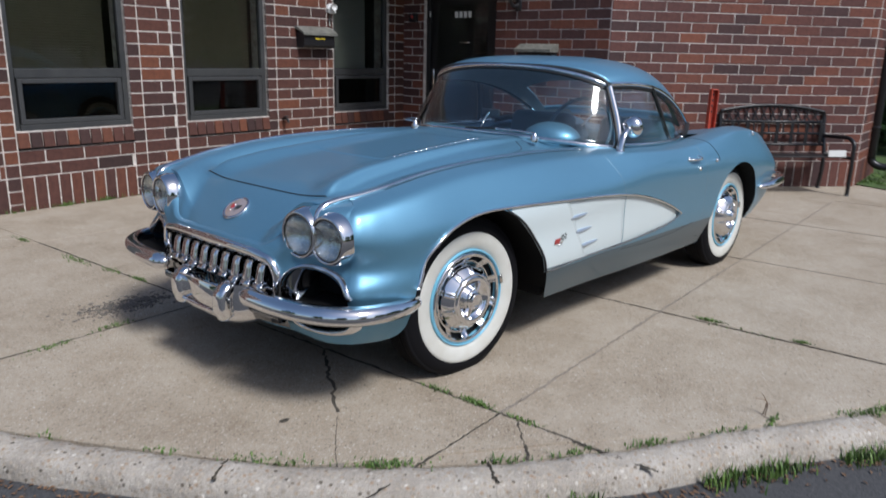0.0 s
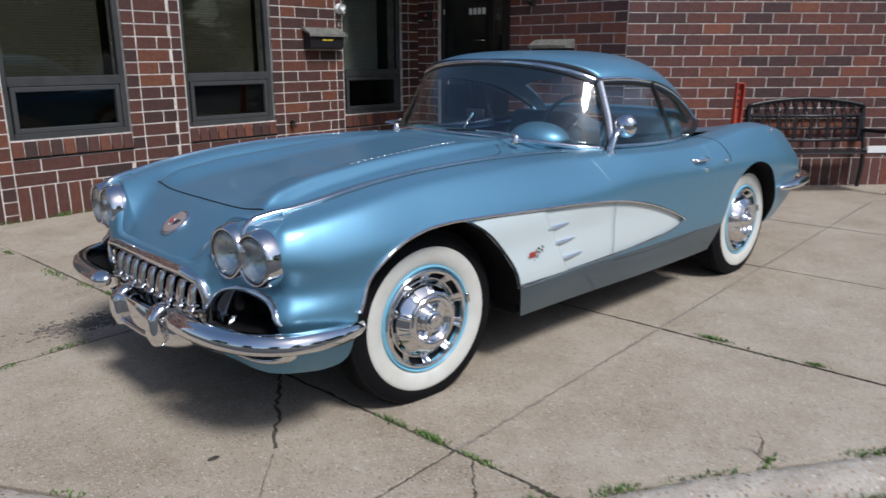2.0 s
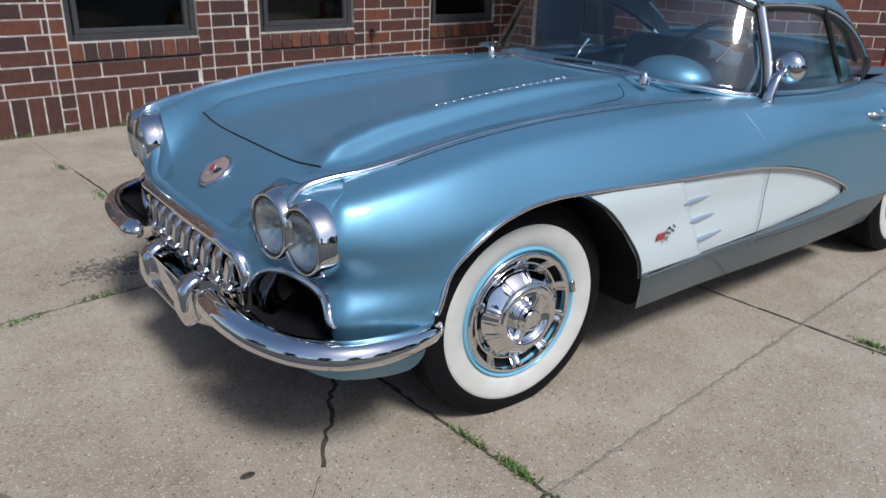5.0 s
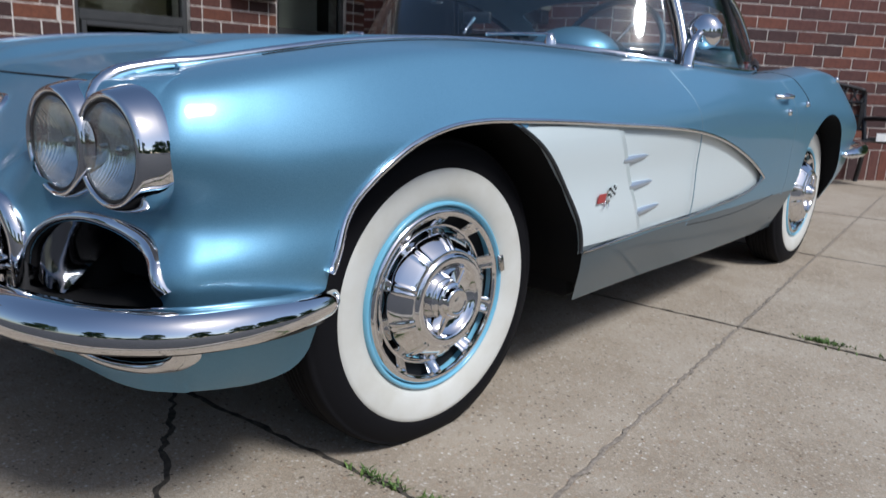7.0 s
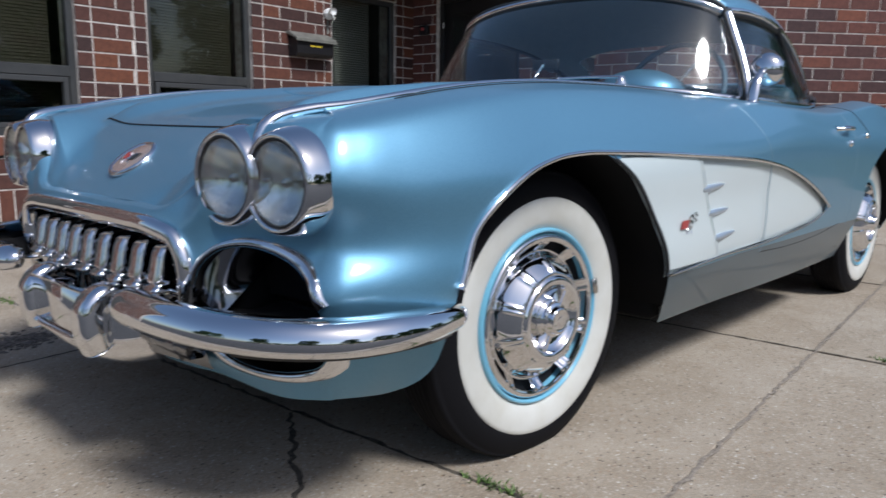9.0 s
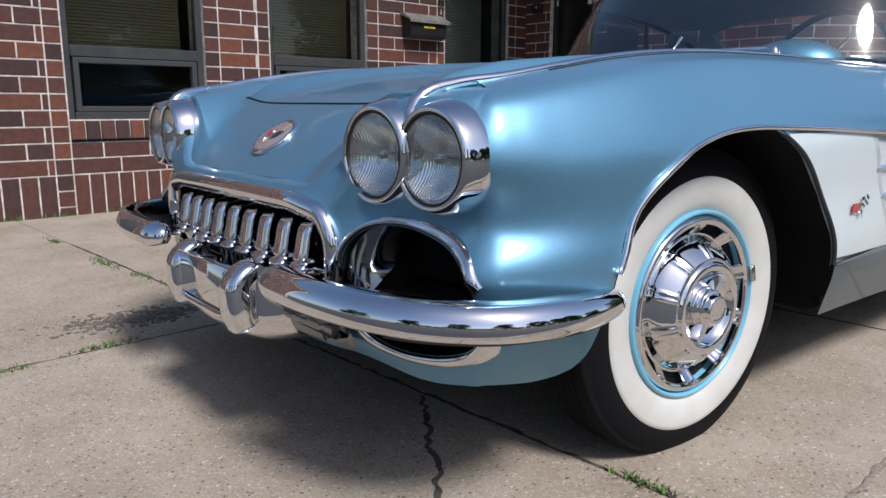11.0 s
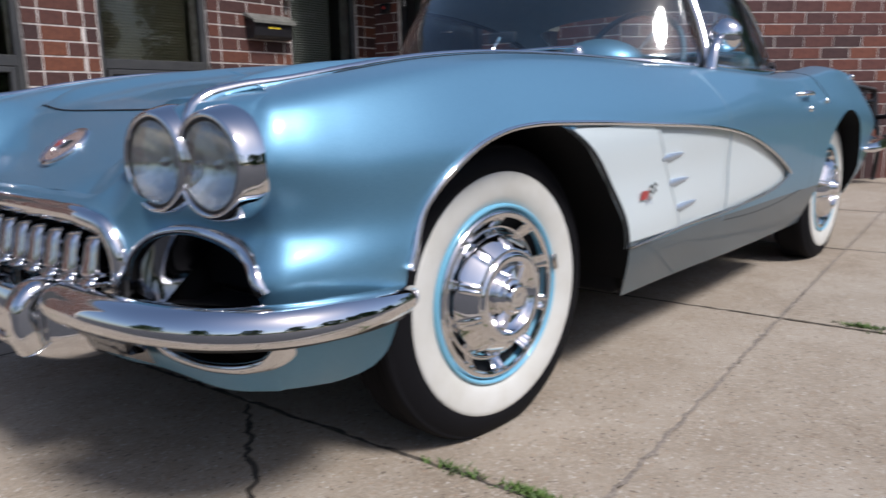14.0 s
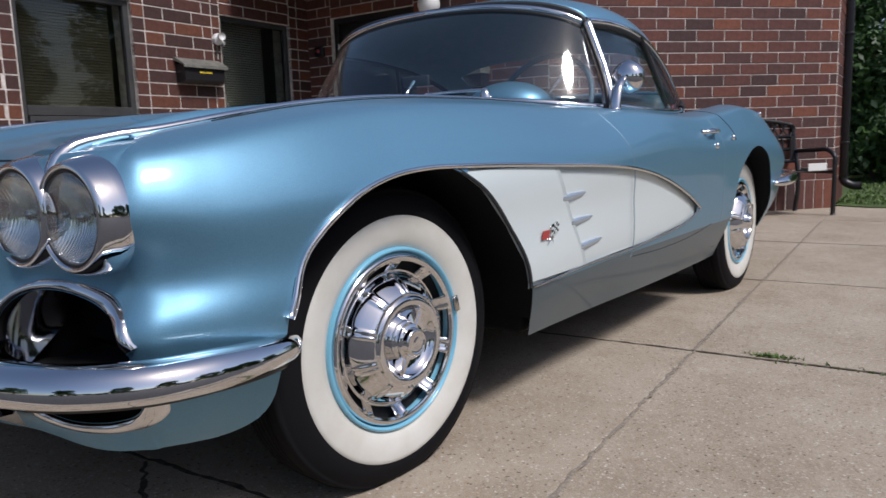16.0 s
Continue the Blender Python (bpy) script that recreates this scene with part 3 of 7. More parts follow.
# end wall added as a blocker, so no sky shows through the windows
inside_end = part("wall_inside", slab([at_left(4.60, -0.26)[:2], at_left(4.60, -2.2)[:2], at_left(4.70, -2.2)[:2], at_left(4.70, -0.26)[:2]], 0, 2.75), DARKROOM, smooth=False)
tagged(inside_end, "end wall added to block the sky, coloured dark for shade", "wall", kind="structure")
tagged(inside_back, "wall inside the rooms, coloured dark for shade", "wall", kind="structure")
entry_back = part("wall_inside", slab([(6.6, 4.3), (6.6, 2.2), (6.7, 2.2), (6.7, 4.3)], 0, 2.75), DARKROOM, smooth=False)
tagged(entry_back, "wall inside the entry, coloured dark for shade", "wall", kind="structure")
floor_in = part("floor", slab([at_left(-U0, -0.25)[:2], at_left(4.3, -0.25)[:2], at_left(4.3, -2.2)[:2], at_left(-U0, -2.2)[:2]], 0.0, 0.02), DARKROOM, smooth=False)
tagged(floor_in, "floor inside, coloured dark for shade", "floor", kind="structure")


def put(geo, m):
    return moved(geo, m)


def window(u0, u1, tag, blind_from, blind_to):
    """A fixed upper pane over a hopper sash, in a grey metal frame, with a blind behind."""
    m = LEFT_M @ Matrix.Translation((U0, 0, 0))
    w = thing("window_%d" % tag, "dark grey metal window with a lower sash and blinds", "window", kind="structure")
    d0, d1 = 0.035, 0.095
    zb, zt, zm0, zm1, f = SILL, HEAD, 1.062, 1.138, 0.050
    bars = [("window_frame", (u0, u0 + f, d0, d1, zb, zt)), ("window_frame", (u1 - f, u1, d0, d1, zb, zt)), ("window_frame", (u0 + f, u1 - f, d0, d1, zt - f, zt)),
            ("window_sill", (u0 + f, u1 - f, d0 - 0.012, d1, zb, zb + 0.048)), ("mullion", (u0 + f, u1 - f, d0 - 0.006, d1, zm0, zm1))]
    for name, b in bars:
        part(name, put(box(*b, 0.004), m), FRAME, w, smooth=False)
    a0, a1, s = u0 + f + 0.012, u1 - f - 0.012, 0.038
    for b in ((a0, a0 + s, zb + 0.05, zm0 - 0.004), (a1 - s, a1, zb + 0.05, zm0 - 0.004), (a0 + s, a1 - s, zb + 0.05, zb + 0.05 + s), (a0 + s, a1 - s, zm0 - 0.004 - s, zm0 - 0.004)):
        part("sash", put(box(b[0], b[1], d0 - 0.010, d1 - 0.01, b[2], b[3], 0.004), m), FRAME_LIGHT, w, smooth=False)
    part("pane", put(box(u0 + f, u1 - f, 0.060, 0.064, zm1, zt - f), m), PANE, w, "dark reflecting glass", smooth=False)
    part("pane", put(box(a0 + s, a1 - s, 0.058, 0.062, zb + 0.05 + s, zm0 - 0.004 - s), m), PANE, w, "dark reflecting glass", smooth=False)
    part("insect_screen", put(box(a0 + s, a1 - s, 0.070, 0.0715, zb + 0.05 + s, zm0 - 0.004 - s), m), SCREEN, w, "dark mesh insect screen", smooth=False)
    slats = []
    z = zb + 0.12
    while z < zt - 0.03:
        slats.append(put(put(box(blind_from, blind_to, -0.012, 0.012, -0.0008, 0.0008), Matrix.Translation((0, 0.14, z)) @ Matrix.Rotation(radians(58), 4, "X")), m))
        z += 0.023
    b = part("blind", join(*slats), BLIND if tag < 3 else BLIND_GREY, w, "olive slatted blind" if tag < 3 else "grey slatted blind", smooth=False)
    tagged(b, kind="stuff")
    return w


window(*WIN[0], 1, WIN[0][0] + 0.05, WIN[0][1] - 0.13)
window(*WIN[1], 2, WIN[1][0] + 0.05, WIN[1][1] - 0.13)
window(*WIN[2], 3, WIN[2][0] + 0.05, WIN[2][0] + 0.66)

# entry door, in the shade
dm_ = MID_M
door = thing("door_1", "black entry door with pale number marks, in deep shade", "door", kind="structure")
for b in ((DOOR1[0], DOOR1[0] + 0.06, 0, 2.08), (DOOR1[1] - 0.06, DOOR1[1], 0, 2.08), (DOOR1[0] + 0.06, DOOR1[1] - 0.06, 2.02, 2.08)):
    part("door_frame", put(box(b[0], b[1], 0.04, 0.14, b[2], b[3], 0.004), dm_), BLACKDOOR, door, smooth=False)
part("door_leaf", put(box(DOOR1[0] + 0.06, DOOR1[1] - 0.06, 0.07, 0.115, 0.01, 2.02, 0.004), dm_), BLACKDOOR, door, smooth=False)
part("door_glass", put(box(DOOR1[0] + 0.17, DOOR1[1] - 0.17, 0.062, 0.071, 0.30, 1.90, 0.002), dm_), PANE, door, smooth=False)
for k in range(4):
    part("number_mark", put(box(0.79 + k * 0.068, 0.79 + k * 0.068 + 0.045, 0.056, 0.061, 1.745, 1.815), dm_), PALE, door, "pale number mark", smooth=False)
part("mail_slot", put(box(0.88, 1.03, 0.054, 0.061, 1.455, 1.470, 0.002), dm_), DULL, door, "small metal slot")
part("door_handle", put(box(0.47, 0.50, 0.02, 0.06, 0.95, 1.15, 0.006), dm_), DULL, door)
part("hinge_plate", put(box(0.405, 0.42, 0.030, 0.041, 1.76, 1.82, 0.002), dm_), PALE, door)

door2 = thing("door_2", "dark grey metal service door", "door", kind="structure")
m2 = LEFT_M @ Matrix.Translation((U0, 0, 0))
part("door_leaf", put(box(DOOR2[0] + 0.05, DOOR2[1] - 0.05, 0.06, 0.11, 0.02, 2.05, 0.004), m2), FRAME, door2, smooth=False)
for b in ((DOOR2[0], DOOR2[0] + 0.05, 0, 2.1), (DOOR2[1] - 0.05, DOOR2[1], 0, 2.1), (DOOR2[0] + 0.05, DOOR2[1] - 0.05, 2.05, 2.1)):
    part("door_frame", put(box(b[0], b[1], 0.02, 0.12, b[2], b[3], 0.004), m2), FRAME, door2, smooth=False)
part("door_sill", put(box(DOOR2[0] + 0.05, DOOR2[1] - 0.05, 0.0, 0.12, 0.0, 0.018, 0.002), m2), DULL, door2, smooth=False)

# unseen slab overhead, placed and widened to put the entry in shade
canopy = part("canopy", slab([INNER, at_left(3.48)[:2], (3.30, 2.10), (4.62, 2.20)], 2.36, 2.56), FASCIA, smooth=False)
tagged(canopy, "grey canopy out of view, added to shade the entry", "canopy", kind="structure")


# ------------------------------------------------------------------ the car
car = thing("car", "light blue metallic vintage convertible with hardtop and white side coves", "car")

# Stations round the body from the nose to the tail: plan place of the widest point, then crest (inset, height),
# shoulder (inset, height), belly height, waist, lower and bottom edge (inset, height each).
STATIONS = [
    (-0.688, 0.000, 0.030, 0.605, 0.008, 0.590, 0.55, 0.000, 0.48, 0.000, 0.42, 0.05, 0.27),
    (-0.685, 0.200, 0.030, 0.605, 0.008, 0.590, 0.55, 0.000, 0.48, 0.000, 0.42, 0.05, 0.27),
    (-0.676, 0.350, 0.035, 0.620, 0.010, 0.600, 0.55, 0.000, 0.48, 0.000, 0.42, 0.05, 0.27),
    (-0.661, 0.425, 0.060, 0.680, 0.018, 0.640, 0.59, 0.002, 0.54, 0.000, 0.44, 0.05, 0.27),
    (-0.642, 0.505, 0.075, 0.762, 0.020, 0.735, 0.67, 0.014, 0.575, 0.002, 0.49, 0.05, 0.262),
    (-0.627, 0.590, 0.075, 0.779, 0.020, 0.755, 0.67, 0.022, 0.570, 0.006, 0.49, 0.05, 0.252),
    (-0.611, 0.680, 0.105, 0.787, 0.026, 0.752, 0.67, 0.044, 0.562, 0.020, 0.47, 0.050, 0.254),
    (-0.597, 0.727, 0.140, 0.790, 0.032, 0.748, 0.67, 0.046, 0.560, 0.006, 0.47, 0.050, 0.255),
    (-0.572, 0.751, 0.152, 0.793, 0.031, 0.752, 0.67, 0.037, 0.560, -0.002, 0.47, 0.052, 0.256),
    (-0.526, 0.773, 0.165, 0.800, 0.034, 0.757, 0.67, 0.026, 0.562, -0.005, 0.47, 0.060, 0.256),
    (-0.445, 0.799, 0.184, 0.814, 0.042, 0.767, 0.67, 0.010, 0.565, -0.007, 0.46, 0.080, 0.250),
    (-0.300, 0.828, 0.216, 0.836, 0.055, 0.788, 0.68, 0.003, 0.565, -0.004, 0.45, 0.08, 0.22),
    (0.000, 0.850, 0.240, 0.870, 0.072, 0.816, 0.69, 0.005, 0.560, 0.015, 0.45, 0.07, 0.22),
    (0.450, 0.873, 0.263, 0.885, 0.080, 0.832, 0.71, 0.000, 0.550, 0.000, 0.40, 0.065, 0.232),
    (0.950, 0.886, 0.250, 0.876, 0.085, 0.828, 0.72, 0.002, 0.560, 0.010, 0.40, 0.08, 0.225),
    (1.300, 0.894, 0.160, 0.862, 0.050, 0.825, 0.73, 0.002, 0.560, 0.012, 0.40, 0.08, 0.220),
    (1.900, 0.907, 0.155, 0.852, 0.050, 0.812, 0.72, 0.004, 0.560, 0.020, 0.40, 0.09, 0.215),
    (2.200, 0.914, 0.165, 0.872, 0.055, 0.826, 0.72, 0.004, 0.560, 0.020, 0.40, 0.10, 0.215),
    (2.600, 0.922, 0.190, 0.903, 0.070, 0.846, 0.71, 0.004, 0.560, 0.020, 0.40, 0.09, 0.24),
    (3.000, 0.915, 0.205, 0.872, 0.075, 0.815, 0.68, 0.006, 0.550, 0.025, 0.41, 0.09, 0.27),
    (3.300, 0.865, 0.205, 0.800, 0.080, 0.745, 0.62, 0.008, 0.520, 0.030, 0.42, 0.10, 0.29),
    (3.500, 0.750, 0.180, 0.730, 0.070, 0.685, 0.58, 0.008, 0.500, 0.030, 0.42, 0.10, 0.30),
    (3.620, 0.480, 0.120, 0.690, 0.050, 0.650, 0.56, 0.008, 0.490, 0.030, 0.42, 0.10, 0.31),
    (3.660, 0.000, 0.100, 0.690, 0.040, 0.650, 0.56, 0.008, 0.490, 0.030, 0.42, 0.10, 0.31),
]
ST = np.array(STATIONS)
ST_S = np.r_[0, np.cumsum(np.hypot(np.diff(ST[:, 0]), np.diff(ST[:, 1])))]
contour = curve(ST_S, ST)
S_END = ST_S[-1]


def body_at(s, v):
    """A point of the body's flank: s along the plan, v from the crest (0) to the bottom edge (1)."""
    s, v = np.broadcast_arrays(np.asarray(s, float), np.asarray(v, float))
    c = contour(s)
    e = contour(np.clip(s + 0.02, 0, S_END))[..., :2] - contour(np.clip(s - 0.02, 0, S_END))[..., :2]
    e /= np.linalg.norm(e, axis=-1)[..., None]
    out = np.stack([-e[..., 1], e[..., 0]], -1)  # outward, for a walk from the nose round the +y side
    dc, zc, d1, z1, z2, dw, zw, d3, z3, d4, z4 = np.moveaxis(c[..., 2:], -1, 0)
    k = np.array([0.0, 0.13, 0.32, 0.48, 0.66, 0.82, 1.0])
    d = np.stack([dc, dc * 0.62, d1, 0 * dc, dw, d3, d4], -1)
    z = np.stack([zc, zc - (zc - z1) * 0.22, z1, z2, zw, z3, z4], -1)
    h = np.diff(k)
    pts = np.stack([d, z], -1)
    sl = np.diff(pts, axis=-2) / h[:, None]
    m = np.concatenate([sl[..., :1, :], (sl[..., :-1, :] * h[1:, None] + sl[..., 1:, :] * h[:-1, None]) / (h[1:] + h[:-1])[:, None], sl[..., -1:, :]], -2)
    m[..., 0, 1] *= 0.15
    m[..., -1, 0] *= 1.0 + 1.3 * np.clip((-0.3 - c[..., 0]) / 0.2, 0, 1)  # the front valance rolls under
    i = np.clip(np.searchsorted(k, v, "right") - 1, 0, 5)
    u = ((v - k[i]) / h[i])[..., None]
    w = h[i][..., None]
    take = lambda a, j: np.take_along_axis(a, j[..., None, None] * np.ones((*j.shape, 1, 2), int), -2)[..., 0, :]
    q = ((2 * u**3 - 3 * u**2 + 1) * take(pts, i) + (u**3 - 2 * u**2 + u) * w * take(m, i)
         + (3 * u**2 - 2 * u**3) * take(pts, i + 1) + (u**3 - u**2) * w * take(m, i + 1))
    # the valance tucks under with a rounder corner than the bumper line
    tuck = np.clip((-0.30 - c[..., 0]) / 0.1, 0, 1) * np.clip((c[..., 1] - 0.36) / 0.2, 0, 1) * np.clip((v - 0.82) / 0.18, 0, 1)
    soft = sum(contour(np.clip(s + o, 0, S_END))[..., :2] for o in (-0.20, -0.10, 0.0, 0.10, 0.20)) / 5
    xy = c[..., :2] + (soft - c[..., :2]) * tuck[..., None] - out * q[..., :1]
    return np.concatenate([xy, q[..., 1:]], -1)


def side_points(x, z):
    """The places on the +y flank at given x and heights."""
    x, z = np.asarray(x, float), np.asarray(z, float)
    s, v = np.interp(x, ST[9:, 0], ST_S[9:]), np.full(x.shape, 0.5)
    for _ in range(14):
        p = body_at(s, v)
        dv = (body_at(s, v + 1e-3) - p)[..., 2] / 1e-3
        ds = (body_at(s + 1e-3, v) - p)[..., 0] / 1e-3
        v = np.clip(v - np.clip((p[..., 2] - z) / np.minimum(dv, -0.05), -0.2, 0.2), 0, 1)
        s = np.clip(s - np.clip((p[..., 0] - x) / np.maximum(ds, 0.2), -0.2, 0.2), 0, S_END)
    return body_at(s, v)


def front_points(y, z):
    """The places on the front face at given y (positive) and heights."""
    y, z = np.asarray(y, float), np.asarray(z, float)
    s, v = np.interp(y, ST[:10, 1], ST_S[:10]), np.full(y.shape, 0.6)
    for _ in range(18):
        p = body_at(s, v)
        dv = (body_at(s, v + 1e-3) - p)[..., 2] / 1e-3
        ds = (body_at(s + 1e-3, v) - p)[..., 1] / 1e-3
        v = np.clip(v - np.clip((p[..., 2] - z) / np.minimum(dv, -0.05), -0.2, 0.2), 0, 1)
        s = np.clip(s - np.clip((p[..., 1] - y) / np.maximum(ds, 0.2), -0.1, 0.1), 0, S_END)
    return body_at(s, v)


def side_point(x, z):
    return None, None, side_points(x, z)


def side_y(x, z):
    return float(side_point(x, z)[2][1])


# Outlines on the flank (x, z)
ARCH_F = [(-0.482, 0.15), (-0.474, 0.222), (-0.442, 0.247), (-0.405, 0.256), (-0.372, 0.271), (-0.350, 0.298), (-0.345, 0.345), (-0.346, 0.405), (-0.345, 0.47), (-0.28, 0.597), (-0.185, 0.668), (-0.07, 0.703), (0.05, 0.715),
          (0.145, 0.706), (0.235, 0.657), (0.345, 0.558), (0.42, 0.455), (0.447, 0.385), (0.488, 0.30), (0.524, 0.232), (0.545, 0.15)]
ARCH_R = [(2.20, 0.15), (2.20, 0.45), (2.25, 0.575), (2.35, 0.662), (2.50, 0.700), (2.65, 0.672), (2.77, 0.59), (2.85, 0.46), (2.89, 0.33), (2.90, 0.15)]
COVE = [(0.447, 0.387), (0.42, 0.457), (0.345, 0.56), (0.235, 0.659), (0.15, 0.709), (0.33, 0.709), (0.57, 0.698), (0.81, 0.686), (1.015, 0.670),
        (1.218, 0.641), (1.455, 0.583), (1.62, 0.527), (1.742, 0.474), (1.64, 0.445), (1.545, 0.430), (1.245, 0.411), (1.098, 0.402), (0.745, 0.400)]


def inside(x, z, poly):
    ok = np.zeros(np.shape(x), bool)
    for (x0, z0), (x1, z1) in zip(poly, poly[1:] + poly[:1]):
        hit = ((z0 > z) != (z1 > z)) & (x < (x1 - x0) * (z - z0) / (z1 - z0 + 1e-12) + x0)
        ok ^= hit
    return ok


def nearest(x, z, poly):
    best = (9e9, x, z)
    for (x0, z0), (x1, z1) in zip(poly, poly[1:] + poly[:1]):
        dx, dz = x1 - x0, z1 - z0
        t = min(1, max(0, ((x - x0) * dx + (z - z0) * dz) / (dx * dx + dz * dz)))
        px, pz = x0 + t * dx, z0 + t * dz
        best = min(best, ((px - x) ** 2 + (pz - z) ** 2, px, pz))
    return best[1:]


def smooth_outline(pts, n):
    return [tuple(p) for p in path(pts, n)]


ARCH_F_S = smooth_outline(ARCH_F, 70)
ARCH_R_S = smooth_outline(ARCH_R, 50)
COVE_S = smooth_outline(COVE[:5], 30) + smooth_outline(COVE[4:13], 60)[1:] + smooth_outline(COVE[12:] + COVE[:1], 50)[1:-1]
# holes in the front face (y, z): the grille mouth, the scoop over the bumper
MOUTH = [(0.0, 0.575), (0.2, 0.573), (0.33, 0.566), (0.388, 0.547), (0.410, 0.51), (0.415, 0.45), (0.410, 0.36), (0.0, 0.345)]
SCOOP_TOP = [(0.428, 0.44), (0.440, 0.49), (0.478, 0.529), (0.540, 0.547), (0.600, 0.542), (0.650, 0.521), (0.690, 0.489), (0.720, 0.450)]
POCKET = [(0.452, 0.352), (0.474, 0.328), (0.530, 0.312), (0.590, 0.310), (0.640, 0.317), (0.680, 0.334), (0.704, 0.358), (0.702, 0.384), (0.60, 0.390), (0.48, 0.385)]
POCKET_S = smooth_outline(POCKET + POCKET[:1], 40)[:-1]
MOUTH_S = smooth_outline(MOUTH, 40)
LAMPS = [[(y + 0.0700 * math.cos(a), z + 0.0700 * math.sin(a)) for a in np.linspace(0, 2 * math.pi, 40, endpoint=False)] for y, z in ((0.508, 0.671), (0.650, 0.670))]
SCOOP_S = smooth_outline(SCOOP_TOP, 34) + [(0.715, 0.400), (0.58, 0.395), (0.430, 0.395)]


S_COWL = float(np.interp(1.32, ST[9:, 0], ST_S[9:]))
S_DECK = float(np.interp(2.30, ST[9:, 0], ST_S[9:]))
SS = np.unique(np.r_[np.linspace(0, ST_S[11], 130), np.arange(ST_S[11], S_END - 0.02, 0.014), S_COWL, S_DECK, S_END - 1e-3])


def flank():
    ss = SS
    vs = np.linspace(0, 1, 72)
    p = body_at(ss[:, None], vs[None])
    nu, nv = p.shape[:2]
    x, y, z = p[..., 0], p[..., 1], p[..., 2]
    side = x > -0.64
    front = x < -0.50
    holes = [(ARCH_F_S, side, (0, 2)), (ARCH_R_S, side, (0, 2)), (COVE_S, side, (0, 2)), (MOUTH_S, front, (1, 2)), (SCOOP_S, front, (1, 2)), (POCKET_S, front, (1, 2)), (LAMPS[0], front, (1, 2)), (LAMPS[1], front, (1, 2))]
    gone = np.zeros((nu, nv), bool)
    which = -np.ones((nu, nv), int)
    for k, (poly, where, (a, b)) in enumerate(holes):
        g = inside(p[..., a], p[..., b], poly) & where
        gone |= g
        which[g] = k
    faces, edge = [], set()
    for i in range(nu - 1):
        for j in range(nv - 1):
            q = [(i, j), (i, j + 1), (i + 1, j + 1), (i + 1, j)]
            n = sum(gone[c] for c in q)
            if n == 4:
                continue
            if n:
                edge |= {c for c in q if gone[c]}
            faces.append(tuple(a * nv + b for a, b in q))
    # the verts that stick into a hole go to its rim
    moved = {0: [], 1: []}
    for i, j in edge:
        poly, _, (a, b) = holes[which[i, j]]
        moved[a].append((i, j, *nearest(p[i, j, a], p[i, j, b], poly)))
    for a, place in ((0, side_points), (1, front_points)):
        f = np.array(moved[a])
        i, j = f[:, 0].astype(int), f[:, 1].astype(int)
        old, q = p[i, j], place(f[:, 2], f[:, 3])
        kept = old.copy()
        kept[:, a], kept[:, 2] = f[:, 2], f[:, 3]
        off = np.abs(q[:, a] - f[:, 2]) + np.abs(q[:, 2] - f[:, 3]) + np.abs(q[:, 1 - a] - old[:, 1 - a]) > 0.05
        q[off] = kept[off]
        p[i, j] = q
    return [tuple(v) for v in p.reshape(-1, 3)], faces


left_flank = flank()

# heights across the hood
hood_mid = curve([-0.70, -0.658, -0.61, -0.565, -0.50, -0.43, -0.3, 0.0, 0.3, 0.65, 0.95, 1.25], [0.57, 0.605, 0.648, 0.685, 0.732, 0.768, 0.804, 0.845, 0.872, 0.895, 0.905, 0.905])
hood_dip = curve([-0.70, -0.62, -0.55, -0.47, -0.3, 0.0, 0.3, 0.6, 0.95, 1.25], [0.60, 0.65, 0.70, 0.757, 0.780, 0.811, 0.837, 0.854, 0.866, 0.872])
ridge_y = curve([-0.47, -0.38, -0.25, 0.0, 0.4, 0.75, 1.0], [0.415, 0.395, 0.372, 0.348, 0.330, 0.325, 0.325])
ridge = curve([-0.46, -0.43, -0.37, -0.25, 0.0, 0.2, 0.45, 0.7, 0.9, 1.3], [0.0, 0.012, 0.034, 0.040, 0.036, 0.031, 0.025, 0.016, 0.007, 0.0])


pod_top = curve([-0.70, -0.62, -0.56, -0.50, -0.41, -0.30, 0.0], [0.745, 0.772, 0.785, 0.795, 0.811, 0.835, 0.870])


def nose_height(x, y):
    """The slope between grille and hood, rising in a soft hollow to the lamp pods."""
    lo = float(np.interp(x, [-0.65, -0.44], [0.25, 0.385]))
    u = min(1, max(0, (abs(y) - lo) / 0.185))
    u = u * u * (3 - 2 * u)
    return float(hood_mid(x)) + (float(pod_top(x)) - float(hood_mid(x))) * u


def hood_height(x, y, yc, zc):
    y = abs(y)
    nose = nose_height(x, y)
    w = min(1, max(0, (x + 0.50) / 0.16))
    w = w * w * (3 - 2 * w)
    if w == 0 or yc < 0.56:
        return nose
    mid, dip = float(hood_mid(x)), float(hood_dip(x))
    keys = [0, 0.15, 0.30, 0.40, 0.47, yc - 0.05, yc]
    vals = [mid, mid, mid + 0.08 * (dip - mid), mid + 0.55 * (dip - mid), dip, dip + (zc - dip) * 0.84, zc]
    full = float(curve(keys, vals)(y))
    b = float(ridge(x)) if x > -0.46 else 0.0
    r = (y - float(ridge_y(x))) / (0.021 if y > float(ridge_y(x)) else 0.085)
    return nose + (full - nose) * w + b * math.exp(-r * r)


